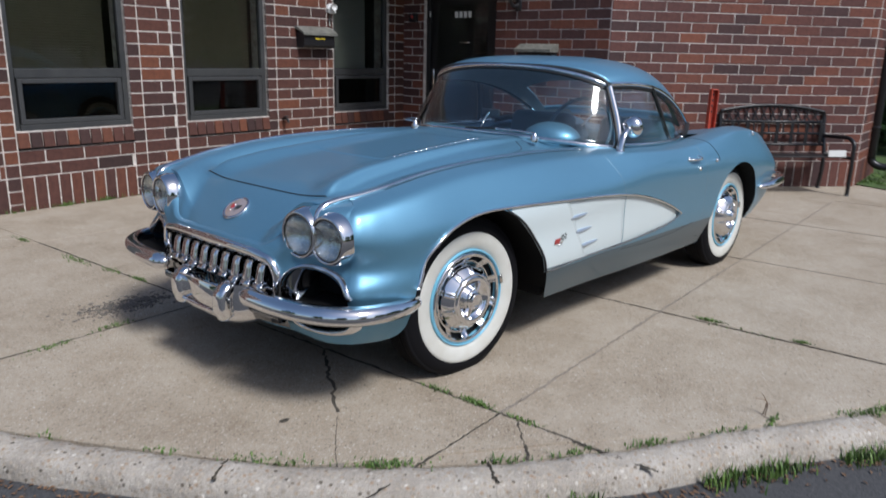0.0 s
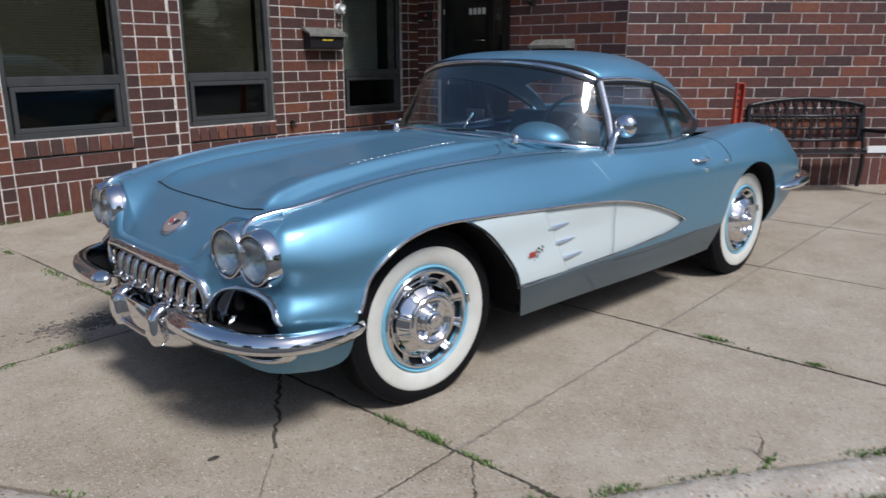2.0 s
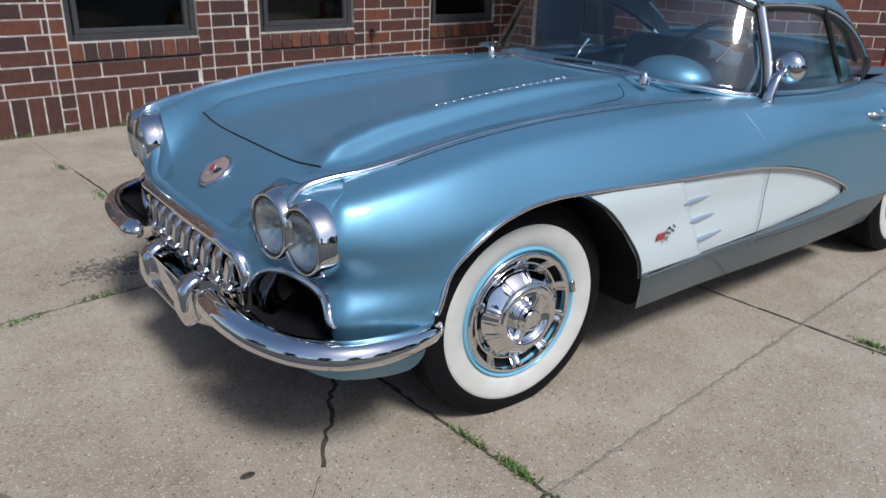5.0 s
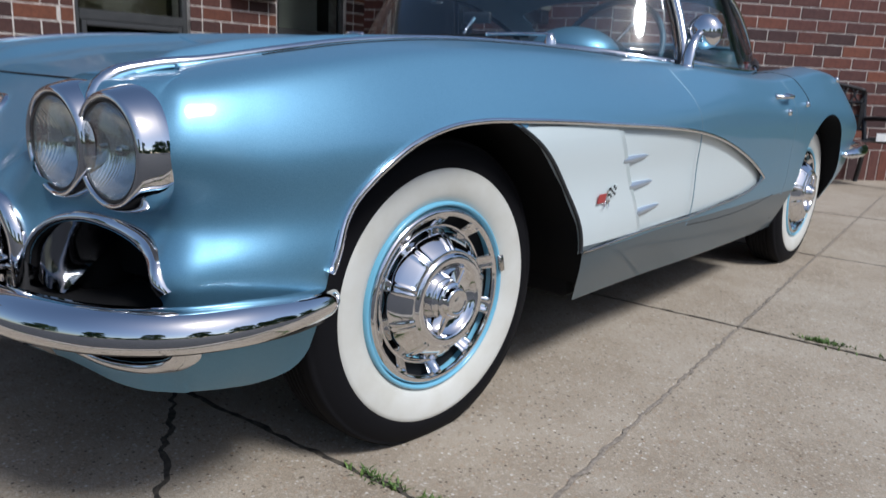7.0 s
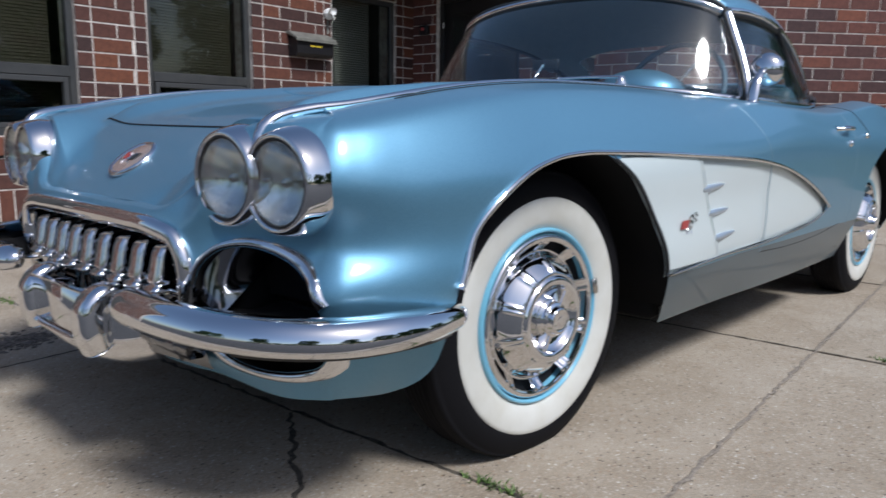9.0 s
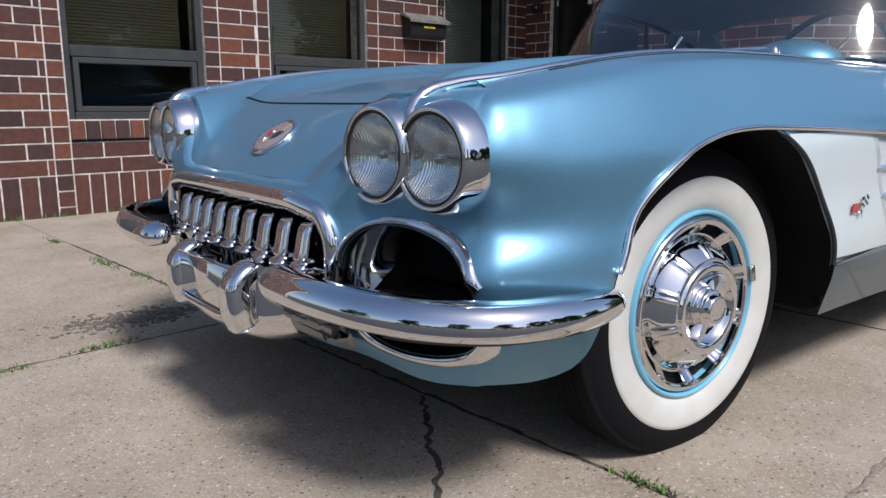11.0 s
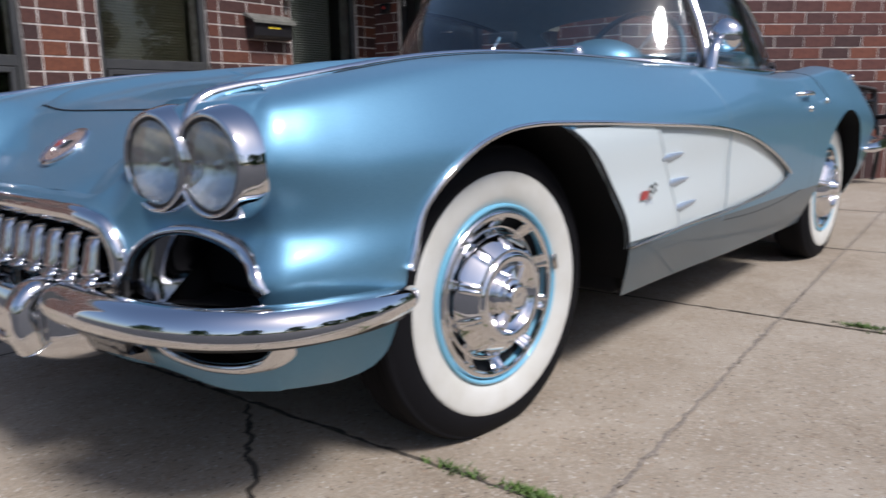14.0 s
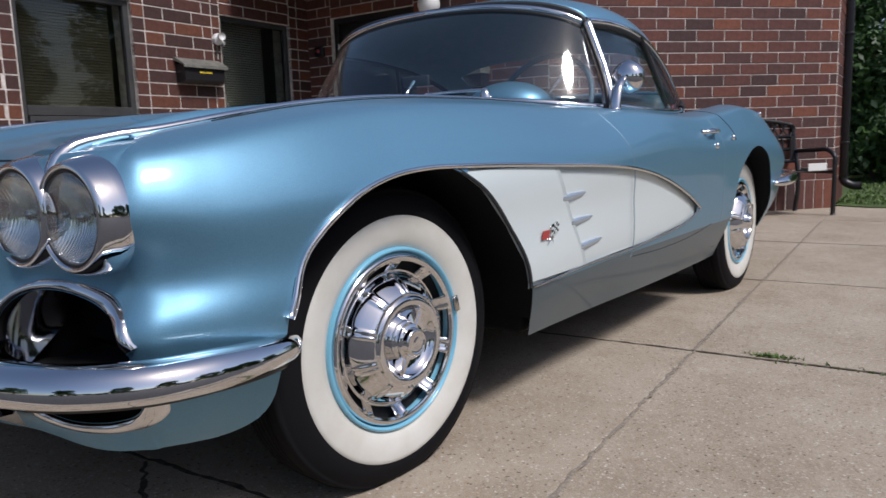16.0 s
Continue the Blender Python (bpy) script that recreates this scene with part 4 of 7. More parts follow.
def topside(s0, s1, n, x_mid, height, m=80):
    rows = []
    ss = SS[(SS > s0 - 1e-9) & (SS < s1 + 1e-9)]
    for s, crest in zip(ss, body_at(ss, 0.0)):
        xm = x_mid(s, crest)
        row = []
        for v in np.linspace(0, 1, m):
            x, y = xm + (crest[0] - xm) * v**1.5, crest[1] * v
            row.append([x, y, height(x, y, crest[1], crest[2])])
        off = crest[2] - row[-1][2]
        for q, v in zip(row, np.linspace(0, 1, m)):
            q[2] += off * v**6
        row[-1] = tuple(crest)
        rows.append(row)
    return grid(rows)


nose_x = curve([0, ST_S[4], ST_S[6], ST_S[10], ST_S[11], ST_S[12], S_COWL], [-0.658, -0.640, -0.59, -0.44, -0.30, 0.0, 1.12])
hood_l = topside(0, S_COWL, 190, lambda s, c: float(nose_x(s)), hood_height)
# the deck behind the cockpit
deck_mid = curve([2.2, 2.5, 3.0, 3.4, 3.6], [0.83, 0.845, 0.80, 0.73, 0.69])


def deck_height(x, y, yc, zc):
    mid = float(deck_mid(x))
    return mid + (zc - mid) * (abs(y) / max(yc, 1e-3)) ** 3


deck_l = topside(S_DECK, S_END - 1e-3, 60, lambda s, c: float(np.interp(s, [S_DECK, S_END], [2.30, 3.56])), deck_height, 24)
# the rim of the cockpit between cowl and deck
S_RIM = np.linspace(S_COWL, S_DECK, 40)
rim_l = grid([[body_at(s, 0.0) + np.array((0, -d, -0.02 * (d / 0.07) ** 2)) for d in (0, 0.02, 0.05, 0.07)] for s in S_RIM], flip=True)
shell = join(left_flank, mirror(left_flank), mirror(hood_l), hood_l, deck_l, mirror(deck_l), rim_l, mirror(rim_l))
body = part("body", shell, PAINT, car, "light blue metallic painted body shell")
weld(body, 2e-5)
body.data.materials.append(ROCKER)  # a darker, greyer blue below the doors
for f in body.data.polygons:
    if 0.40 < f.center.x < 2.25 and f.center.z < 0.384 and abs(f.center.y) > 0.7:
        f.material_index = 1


def carve(ob, test, name, label):
    """Lift the faces that a test picks off a shell, as a part of their own."""
    me = ob.data
    pick = [p.index for p in me.polygons if test(*p.center)]
    ids = sorted({v for i in pick for v in me.polygons[i].vertices})
    at = {v: k for k, v in enumerate(ids)}
    geo = [tuple(me.vertices[v].co) for v in ids], [tuple(at[v] for v in me.polygons[i].vertices) for i in pick]
    bm = bmesh.new()
    bm.from_mesh(me)
    bm.faces.ensure_lookup_table()
    bmesh.ops.delete(bm, geom=[bm.faces[i] for i in pick], context="FACES")
    bm.to_mesh(me)
    bm.free()
    return part(name, geo, PAINT, car, label)


DOOR_FRONT = [(0.386, 1.097), (0.52, 1.090), (0.672, 1.074), (0.77, 1.045), (0.86, 1.018)]
DOOR_REAR = [(0.386, 2.044), (0.50, 2.03), (0.68, 2.005), (0.78, 1.985), (0.86, 1.955)]
HOOD_SIDE = [(-0.44, 0.43), (-0.2, 0.485), (0.2, 0.49), (0.6, 0.47), (0.80, 0.44), (0.86, 0.36)]


def on_door(side):
    def test(x, y, z):
        return side * y > 0.66 and 0.386 < z < 0.855 and np.interp(z, *zip(*DOOR_FRONT)) < x < np.interp(z, *zip(*DOOR_REAR))
    return test


doors = {side: carve(body, on_door(side), "door", "light blue door with a chrome handle") for side in (-1, 1)}
hood = carve(body, lambda x, y, z: -0.444 < x < 0.86 and z > 0.70 and abs(y) < np.interp(x, *zip(*HOOD_SIDE)), "hood", "light blue hood with two raised ridges")


def on_side(x, z, out=0.0):
    """A place on the -y flank, pushed outward."""
    s, v, p = side_point(x, z)
    return np.array((p[0], -p[1] - out, p[2]))


# coves
def cove():
    up = COVE[5:13][::-1]
    down = [COVE[0], *reversed(COVE[13:]), COVE[12]]
    fr = COVE[:5]
    zs = np.r_[np.linspace(0.382, 0.400, 4), np.linspace(0.402, 0.474, 14)[1:], np.linspace(0.474, 0.714, 34)[1:]]
    rows = []
    for z in zs:
        x0 = float(np.interp(z, [c[1] for c in fr], [c[0] for c in fr])) - 0.004
        if z < 0.474:
            x1 = float(np.interp(z, [c[1] for c in down], [c[0] for c in down])) + 0.03
        else:
            x1 = float(np.interp(z, [c[1] for c in up], [c[0] for c in up])) + 0.012
        rows.append([(x0 + (x1 - x0) * u, z) for u in np.linspace(0, 1, 70)])
    xz = np.array(rows)
    q = side_points(xz[..., 0], xz[..., 1])
    return grid(np.stack([q[..., 0], 0.010 - q[..., 1], q[..., 2]], -1), flip=True)


cove_l = cove()
part("cove", cove_l, WHITE, car, "white painted side cove")
part("cove", mirror(cove_l), WHITE, car, "white painted side cove")



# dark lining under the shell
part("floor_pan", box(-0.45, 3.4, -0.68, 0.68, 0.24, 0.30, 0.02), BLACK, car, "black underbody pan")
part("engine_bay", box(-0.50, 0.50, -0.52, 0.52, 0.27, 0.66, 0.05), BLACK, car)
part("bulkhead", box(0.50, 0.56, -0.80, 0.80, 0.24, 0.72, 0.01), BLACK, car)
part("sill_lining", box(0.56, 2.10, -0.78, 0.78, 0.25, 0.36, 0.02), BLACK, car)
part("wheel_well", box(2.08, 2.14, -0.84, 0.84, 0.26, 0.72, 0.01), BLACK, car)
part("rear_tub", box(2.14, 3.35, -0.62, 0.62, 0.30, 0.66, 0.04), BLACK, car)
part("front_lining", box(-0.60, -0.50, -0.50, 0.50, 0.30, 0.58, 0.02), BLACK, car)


# ---- wheels
HUB_Z = 0.331


def cover():
    """The wheel cover: rolled flange, a band with ten slots that leans to the hub, a ribbed cone and a flat ring."""
    rows = [(0.196, -0.058), (0.1978, -0.066), (0.1965, -0.075), (0.1925, -0.0815), (0.187, -0.0830), (0.1825, -0.0815), (0.1800, -0.0795),
            (0.1780, -0.0790), (0.1710, -0.0725), (0.1640, -0.0655), (0.1570, -0.0590), (0.1530, -0.0570), (0.1495, -0.0600), (0.1465, -0.0675),
            (0.1420, -0.0760), (0.1360, -0.0838), (0.1280, -0.0930), (0.1190, -0.1020), (0.1120, -0.1080), (0.1065, -0.1105), (0.1040, -0.1098),
            (0.1020, -0.1105), (0.1000, -0.1150), (0.0965, -0.1168), (0.0900, -0.1172), (0.0830, -0.1160), (0.0805, -0.1130), (0.0780, -0.1075), (0.0700, -0.1010), (0.0600, -0.0965), (0.0480, -0.0945)]
    n = 240
    p = np.zeros((n, len(rows), 3))
    for i in range(n):
        a = 2 * math.pi * i / n
        off = (math.degrees(a) + 18) % 36 - 18  # from the middle of a slot
        rib = math.exp(-((abs(off) - 15.2) / 1.5) ** 2)
        for k, (r, h) in enumerate(rows):
            if 7 <= k <= 10:
                h -= 0.0042 * math.exp(-((abs(off) - 13.8) / 1.1) ** 2)
            if 13 <= k <= 19:
                h -= 0.0045 * rib * math.sin(math.pi * (k - 12) / 8) ** 0.5
                r -= 0.0028 * math.cos(radians(off * 5)) * math.sin(math.pi * (k - 12) / 8)
            p[i, k] = (r * math.cos(a), h, r * math.sin(a))
    verts, faces = grid(p, close_u=True, flip=True)
    m = len(rows)
    keep = []
    for f in faces:
        i, k = f[0] // m, min(v % m for v in f)
        off = (i * 1.5 + 0.75 + 18) % 36 - 18
        if not (7 <= k <= 9 and abs(off) < 11.6):
            keep.append(f)
    return verts, keep


COVER = cover()


def flat_foot(geo):
    """A tyre that carries weight: its lowest part lies flat on the ground and bulges a little."""
    out = []
    for x, y, z in geo[0]:
        if z < 0.0035:
            y += math.copysign(0.35 * (0.0035 - z), y - geo[2])
            z = 0.0035
        out.append((x, y, z))
    return out, geo[1]


def wheel(x, y, steer):
    m = Matrix.Translation((x, y, HUB_Z)) @ Matrix.Rotation(radians(steer), 4, "Z")
    if y > 0:
        m = m @ Matrix.Rotation(math.pi, 4, "Z")
    rim = lathe([(0.206, -0.058), (0.2105, -0.070), (0.2090, -0.080), (0.2045, -0.0835), (0.2005, -0.080), (0.1985, -0.066), (0.192, -0.045), (0.16, -0.03), (0.05, -0.03)], 96, "y")
    w = part("wheel", moved(rim, m), RIMBLUE, car, "light blue painted steel wheel")
    r1, k = 0.347, 0.084
    prof = [(0.205, -k * 0.60), (0.210, -k * 0.86), (0.228, -k * 0.965), (0.258, -k), (0.283, -k * 0.985), (0.287, -k * 1.0), (0.300, -k * 0.985), (0.318, -k * 0.92), (0.330, -k * 0.84), (0.336, -k * 0.78), (0.3375, -k * 0.80), (0.342, -k * 0.70), (0.345, -k * 0.55)]
    for g in (-0.36, -0.18, 0.0, 0.18, 0.36):  # tread grooves
        prof += [(r1, k * (g - 0.06)), (r1 - 0.006, k * (g - 0.045)), (r1 - 0.006, k * (g + 0.005)), (r1, k * (g + 0.02))]
    prof += [(0.345, k * 0.55), (0.340, k * 0.66), (0.312, k * 0.92), (0.27, k), (0.225, k * 0.93), (0.205, k * 0.6)]
    part("tyre", flat_foot((*moved(lathe(prof, 120, "y"), m), y)), RUBBER, w, "black rubber tyre")
    part("whitewall", moved(lathe([(0.2075, -0.0700), (0.2125, -0.0745), (0.229, -0.0828), (0.257, -0.0862), (0.271, -0.0862), (0.2790, -0.0852), (0.2815, -0.0830)], 96, "y"), m), WHITEWALL, w, "wide cream whitewall band")
    part("hubcap", moved(COVER, m), CHROME, w, "polished chrome wheel cover with ten slots")
    # dark ring that stands for the shade behind the slots
    part("slot_backing", moved(lathe([(0.190, -0.050), (0.150, -0.046)], 60, "y"), m), GAP, w, "dark sheet for the shade behind the slots")
    dish = [(0.0500, -0.0900), (0.0495, -0.1010), (0.0470, -0.1060), (0.0435, -0.1080), (0.0420, -0.1085), (0.0415, -0.1175), (0.0395, -0.1200), (0.0335, -0.1205), (0.0325, -0.1215), (0.0318, -0.1320), (0.0290, -0.1350), (0.0240, -0.1362), (0.0235, -0.1348), (0.0140, -0.1372), (0.0005, -0.1375)]
    sp = part("spinner", moved(lathe(dish, 64, "y"), m), CHROME, w, "stepped chrome hub with two flat bars")
    for a in (62, 242):
        bar = join(slab([(0.030, -0.0125), (0.074, -0.0075), (0.0800, 0.0), (0.074, 0.0075), (0.030, 0.0125)], -0.1185, -0.0990, "y"), slab([(0.030, -0.0030), (0.072, -0.0015), (0.072, 0.0015), (0.030, 0.0030)], -0.1205, -0.1180, "y"))
        part("spinner_bar", moved(moved(bar, Matrix.Rotation(radians(-a), 4, "Y")), m), CHROME, sp, smooth=False)
    part("balance_weight", moved(moved(box(0.199, 0.2115, -0.090, -0.078, -0.020, 0.020, 0.002), Matrix.Rotation(radians(-13), 4, "Y")), m), DULL, w, "small grey balance weight")


for wx, wy, steer in ((0.043, -0.676, -3.9), (2.585, -0.752, 0.0), (0.043, 0.676, -3.9), (2.585, 0.752, 0.0)):
    wheel(wx, wy, steer)

# ---- headlights
LENS = bpy.data.materials.new("fluted_lamp_glass")
LENS.use_nodes = True
LENS.node_tree.nodes.clear()
_o = LENS.node_tree.nodes.new("ShaderNodeOutputMaterial")
_x = LENS.node_tree.nodes.new("ShaderNodeMixShader")
_c = node(LENS, "ShaderNodeBsdfTransparent", Color=(0.93, 0.95, 0.95, 1))
_g = node(LENS, "ShaderNodeBsdfGlossy", Roughness=0.02)
gloss_by_angle(LENS, _x, 0.05, 0.75)
wire(LENS, _c, "BSDF", _x, 1)
wire(LENS, _g, "BSDF", _x, 2)
wire(LENS, _x, "Shader", _o, "Surface")
# the fluting breaks up what the bowl reflects
SILVER = material("silvered_bowl", (0.96, 0.95, 0.93), 0.08, 1.0)
_t = SILVER.node_tree.nodes.new("ShaderNodeTexCoord")
_w = node(SILVER, "ShaderNodeTexWave", Scale=70.0, Distortion=0.6, Detail=1.0)
_w.bands_direction = "Y"
_u = node(SILVER, "ShaderNodeBump", Strength=0.34, Distance=0.004)
wire(SILVER, _t, "Object", _w, "Vector")
wire(SILVER, _w, "Color", _u, "Height")
wire(SILVER, _u, "Normal", bsdf(SILVER), "Normal")


def headlight(x, y, z):
    m = Matrix.Translation((x, y, z)) @ Matrix.Rotation(radians(4 if y < 0 else -4), 4, "Z")
    bez = lathe([(0.0765, 0.014), (0.0768, -0.001), (0.0785, -0.0075), (0.082, -0.0095), (0.0865, -0.0075), (0.0900, -0.001), (0.0940, 0.011), (0.0975, 0.024), (0.0995, 0.034), (0.0996, 0.039), (0.0990, 0.060), (0.098, 0.090)], 72, "x")
    h = part("headlight", moved(bez, m), CHROME, car, "round headlight in a deep chrome bezel")
    part("gasket", moved(lathe([(0.0775, -0.0050), (0.0755, -0.0065), (0.0730, -0.005), (0.073, 0.004)], 64, "x"), m), GASKET, h)
    dome = [(0.0738 * math.cos(a), -0.003 - 0.016 * math.sin(a)) for a in np.linspace(0.05, 1.565, 10)]
    glass = part("lens", moved(lathe(dome + [(r, h + 0.004) for r, h in dome[::-1]], 64, "x"), m), LENS, h, "clear fluted glass lens")
    glass.visible_shadow = False
    bowl = [(0.0740 * math.sqrt(t), 0.040 - 0.042 * t) for t in np.linspace(1, 0.0005, 14)]
    part("reflector", moved(lathe(bowl, 64, "x"), m), SILVER, h, "silvered reflector")
    part("bulb_cap", moved(ball(0.009, (0.020, 0, 0), 16, (1.3, 1, 1)), m), DULL, h)


for side in (-1, 1):
    headlight(-0.634, side * 0.508, 0.671)
    headlight(-0.618, side * 0.650, 0.670)


def both(name, geo, mat, label="", parent=None):
    part(name, geo, mat, parent or car, label)
    part(name, mirror(geo), mat, parent or car, label)


# bright strip along the fender crest, from between the lamps
ss = np.linspace(float(np.interp(-0.40, ST[9:, 0], ST_S[9:])), float(np.interp(0.97, ST[9:, 0], ST_S[9:])), 60)
start = [(-0.612, 0.580, 0.730), (-0.602, 0.580, 0.757), (-0.578, 0.583, 0.778), (-0.52, 0.596, float(pod_top(-0.52)) + 0.004), (-0.44, 0.620, float(pod_top(-0.44)) + 0.003)]
crest = body_at(ss, 0.042) + (0, 0, 0.003)
line = path(np.vstack([start, crest[3::4]]), 90)
both("fender_strip", sweep(line, ring(0.007, 10, 0.006), scale=np.interp(np.linspace(0, 1, 90), [0, 0.03, 0.08, 0.14, 0.4, 0.8, 1], [1.4, 2.2, 1.8, 1.35, 1.0, 0.75, 0.4])), CHROME, "thin chrome strip along the fender top")
# dark line laid on the paint for the chrome strip's shade and reflection
seam = body_at(ss[1:], 0.062)
both("strip_shade_line", sweep(seam + (0, 0, 0.0005), ring(0.0018, 6)), GAP, "dark line for the shade beside the chrome strip")

# ---- side trim: over the arch, along the cove and back below
xz = path(ARCH_F[8:13] + [(0.16, 0.714)] + COVE[5:13], 150)
q = side_points(xz[:, 0], xz[:, 1] + 0.001)
both("side_trim", sweep(np.stack([q[:, 0], -q[:, 1] - 0.004, q[:, 2]], 1), ring(0.0065, 8, 0.0055), up=(0, 1, 0), scale=np.interp(np.arange(150), [0, 8, 140, 149], [1.3, 1.0, 0.9, 0.6])), CHROME, "chrome moulding over the arch and cove")
low = path([COVE[12], *COVE[13:], COVE[0]], 60)
q = side_points(low[:, 0], low[:, 1])
both("cove_edge", sweep(np.stack([q[:, 0], -q[:, 1] - 0.001, q[:, 2]], 1), ring(0.0038, 6), up=(0, 1, 0)), DULL, "thin moulding under the cove")
edge = path(COVE[:5], 30)
q = side_points(edge[:, 0], edge[:, 1])
both("arch_lip", sweep(np.stack([q[:, 0], -q[:, 1] + 0.004, q[:, 2]], 1), ring(0.005, 6), up=(0, 1, 0)), DARKTRIM)
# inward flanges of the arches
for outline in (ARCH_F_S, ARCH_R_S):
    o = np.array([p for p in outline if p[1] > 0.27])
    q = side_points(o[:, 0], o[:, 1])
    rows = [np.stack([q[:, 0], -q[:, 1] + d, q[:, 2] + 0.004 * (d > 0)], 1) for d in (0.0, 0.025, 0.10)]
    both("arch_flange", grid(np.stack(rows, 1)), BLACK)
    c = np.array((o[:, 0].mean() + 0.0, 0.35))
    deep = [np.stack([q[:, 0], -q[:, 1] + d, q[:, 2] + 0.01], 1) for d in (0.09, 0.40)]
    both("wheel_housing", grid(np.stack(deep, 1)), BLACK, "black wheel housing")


# ---- coves: the stepped front panel, the three spears, the badge
def cove_strip(x_from, x_to, z0, z1, out, n=14, m=14):
    rows = []
    for u in np.linspace(0, 1, n):
        rows.append([(x_from(z) + (x_to(z) - x_from(z)) * u, z) for z in np.linspace(z0, z1, m)])
    r = np.array(rows)
    q = side_points(r[..., 0], r[..., 1])
    return np.stack([q[..., 0], -q[..., 1] - out, q[..., 2]], -1)


front_edge = lambda z: float(np.interp(z, [0.387, 0.457, 0.56, 0.659, 0.709], [0.450, 0.424, 0.349, 0.240, 0.150]))
step_edge = lambda z: float(np.interp(z, [0.40, 0.70], [0.757, 0.572]))
fp = cove_strip(front_edge, step_edge, 0.402, 0.701, -0.002)
back_ = cove_strip(lambda z: step_edge(z) - 0.001, lambda z: step_edge(z) + 0.001, 0.402, 0.701, -0.012, 2)
both("cove_front_panel", grid(np.concatenate([fp, back_[1:]], 0)), WHITE, "white front panel of the cove, stepped")
for x0, z0, x1, z1 in ((0.606, 0.604, 0.752, 0.613), (0.659, 0.532, 0.804, 0.539), (0.715, 0.457, 0.866, 0.466)):
    t = np.linspace(0, 1, 16)
    q = side_points(x0 + (x1 - x0) * t, z0 + (z1 - z0) * t)
    line = np.stack([q[:, 0], -q[:, 1] + 0.008, q[:, 2]], 1)
    both("cove_spear", sweep(line, ring(0.010, 10, 0.009), up=(0, 1, 0), scale=np.interp(t, [0, 0.08, 0.35, 0.85, 1], [0.85, 1, 1, 0.55, 0.1])), SPEAR, "ribbed bright metal spear")


def flag(mat_a, mat_b, a, n):
    """Little squares of a slanting flag, by material."""
    out = {mat_a: [], mat_b: []}
    for i in range(n):
        for j in range(n):
            lo, hi = i / n, (i + 1) / n
            l2, h2 = j / n, (j + 1) / n
            sq = [a(lo, l2), a(hi, l2), a(hi, h2), a(lo, h2)]
            out[(mat_a, mat_b)[(i + j) % 2]].append(slab(sq, -0.0025, 0.0, "y"))
    return out


BX, BZ = 0.530, 0.517
by = -side_y(BX, BZ) - 0.001
badge = part("badge", slab([(BX - 0.026, BZ - 0.010), (BX, BZ - 0.020), (BX + 0.026, BZ - 0.010), (BX + 0.008, BZ - 0.002), (BX, BZ - 0.009), (BX - 0.008, BZ - 0.002)], by, by + 0.006, "y"), CHROME, car, "crossed flags badge", smooth=False)
mv = Matrix.Translation((BX, by, BZ))
chk = flag(WHITE, BLACK, lambda u, v: (0.006 + 0.038 * u + 0.006 * v, -0.004 + 0.008 * u + 0.028 * v), 4)
part("chequered_flag", moved(join(*chk[WHITE]), mv), WHITE, badge, "white squares", smooth=False)
part("chequered_flag", moved(join(*chk[BLACK]), mv), BLACK, badge, "black squares", smooth=False)
red = flag(RED, RED, lambda u, v: (-0.046 + 0.036 * u + 0.008 * v, -0.010 + 0.000 * u + 0.022 * v), 1)
part("red_flag", moved(join(*red[RED]), mv), RED, badge, "red flag", smooth=False)
part("flag_pole", join(tube([(BX - 0.004, by - 0.003, BZ + 0.020), (BX + 0.014, by - 0.003, BZ - 0.026)], 0.0014, 6), tube([(BX + 0.004, by - 0.003, BZ + 0.020), (BX - 0.014, by - 0.003, BZ - 0.026)], 0.0014, 6)), CHROME, badge)

# nose emblem
slope = Matrix.Translation((-0.570, 0, hood_mid(-0.570) + 0.001)) @ Matrix.Rotation(radians(-36), 4, "Y")
em = part("nose_emblem", moved(lathe([(0.062, -0.004), (0.063, 0.003), (0.058, 0.007), (0.053, 0.005), (0.052, 0.003), (0.0005, 0.004)], 48), slope @ Matrix.Diagonal((1.0, 1.06, 1, 1))), CHROME, car, "round nose emblem with crossed flags")
part("emblem_field", moved(lathe([(0.051, 0.0045), (0.03, 0.0065), (0.0005, 0.007)], 40), slope @ Matrix.Diagonal((1.0, 1.06, 1, 1))), material("emblem_plastic", (0.52, 0.42, 0.39), 0.15, 0.5, 1.0), em, "clear pinkish plastic field")
part("emblem_flag", moved(slab([(-0.012, 0.004), (0.012, 0.012), (0.014, 0.032), (-0.008, 0.026)], 0.006, 0.009), slope), RED, em, "red flag", smooth=False)
part("emblem_flag", moved(slab([(-0.012, -0.004), (0.012, -0.012), (0.014, -0.032), (-0.008, -0.026)], 0.006, 0.009), slope), DARKTRIM, em, "dark chequered flag", smooth=False)
part("emblem_pole", moved(join(tube([(-0.022, -0.016, 0.008), (0.014, 0.014, 0.008)], 0.0018, 6), tube([(-0.022, 0.016, 0.008), (0.014, -0.014, 0.008)], 0.0018, 6)), slope), CHROME, em)


# ---- panel gaps, laid on the surface
def hood_line(points, n=60):
    p = path([(*q, 0) for q in points], n)[:, :2]
    out = []
    for x, y in p:
        s = float(np.interp(x, ST[9:, 0], ST_S[9:]))
        c = body_at(s, 0.0)
        out.append((x, y, hood_height(x, y, max(c[1], 0.61), c[2]) + 0.0005))
    return out


gap_front = hood_line([(-0.438, -0.425), (-0.446, -0.3), (-0.450, 0), (-0.446, 0.3), (-0.438, 0.425)], 80)
part("hood_gap", sweep(gap_front, ring(0.003, 6)), GAP, car, "dark gap at the hood's front edge")
both("hood_gap", sweep(hood_line([(0.25, -0.488), (0.6, -0.47), (0.80, -0.44), (0.86, -0.36)]), ring(0.0018, 6)), GAP)
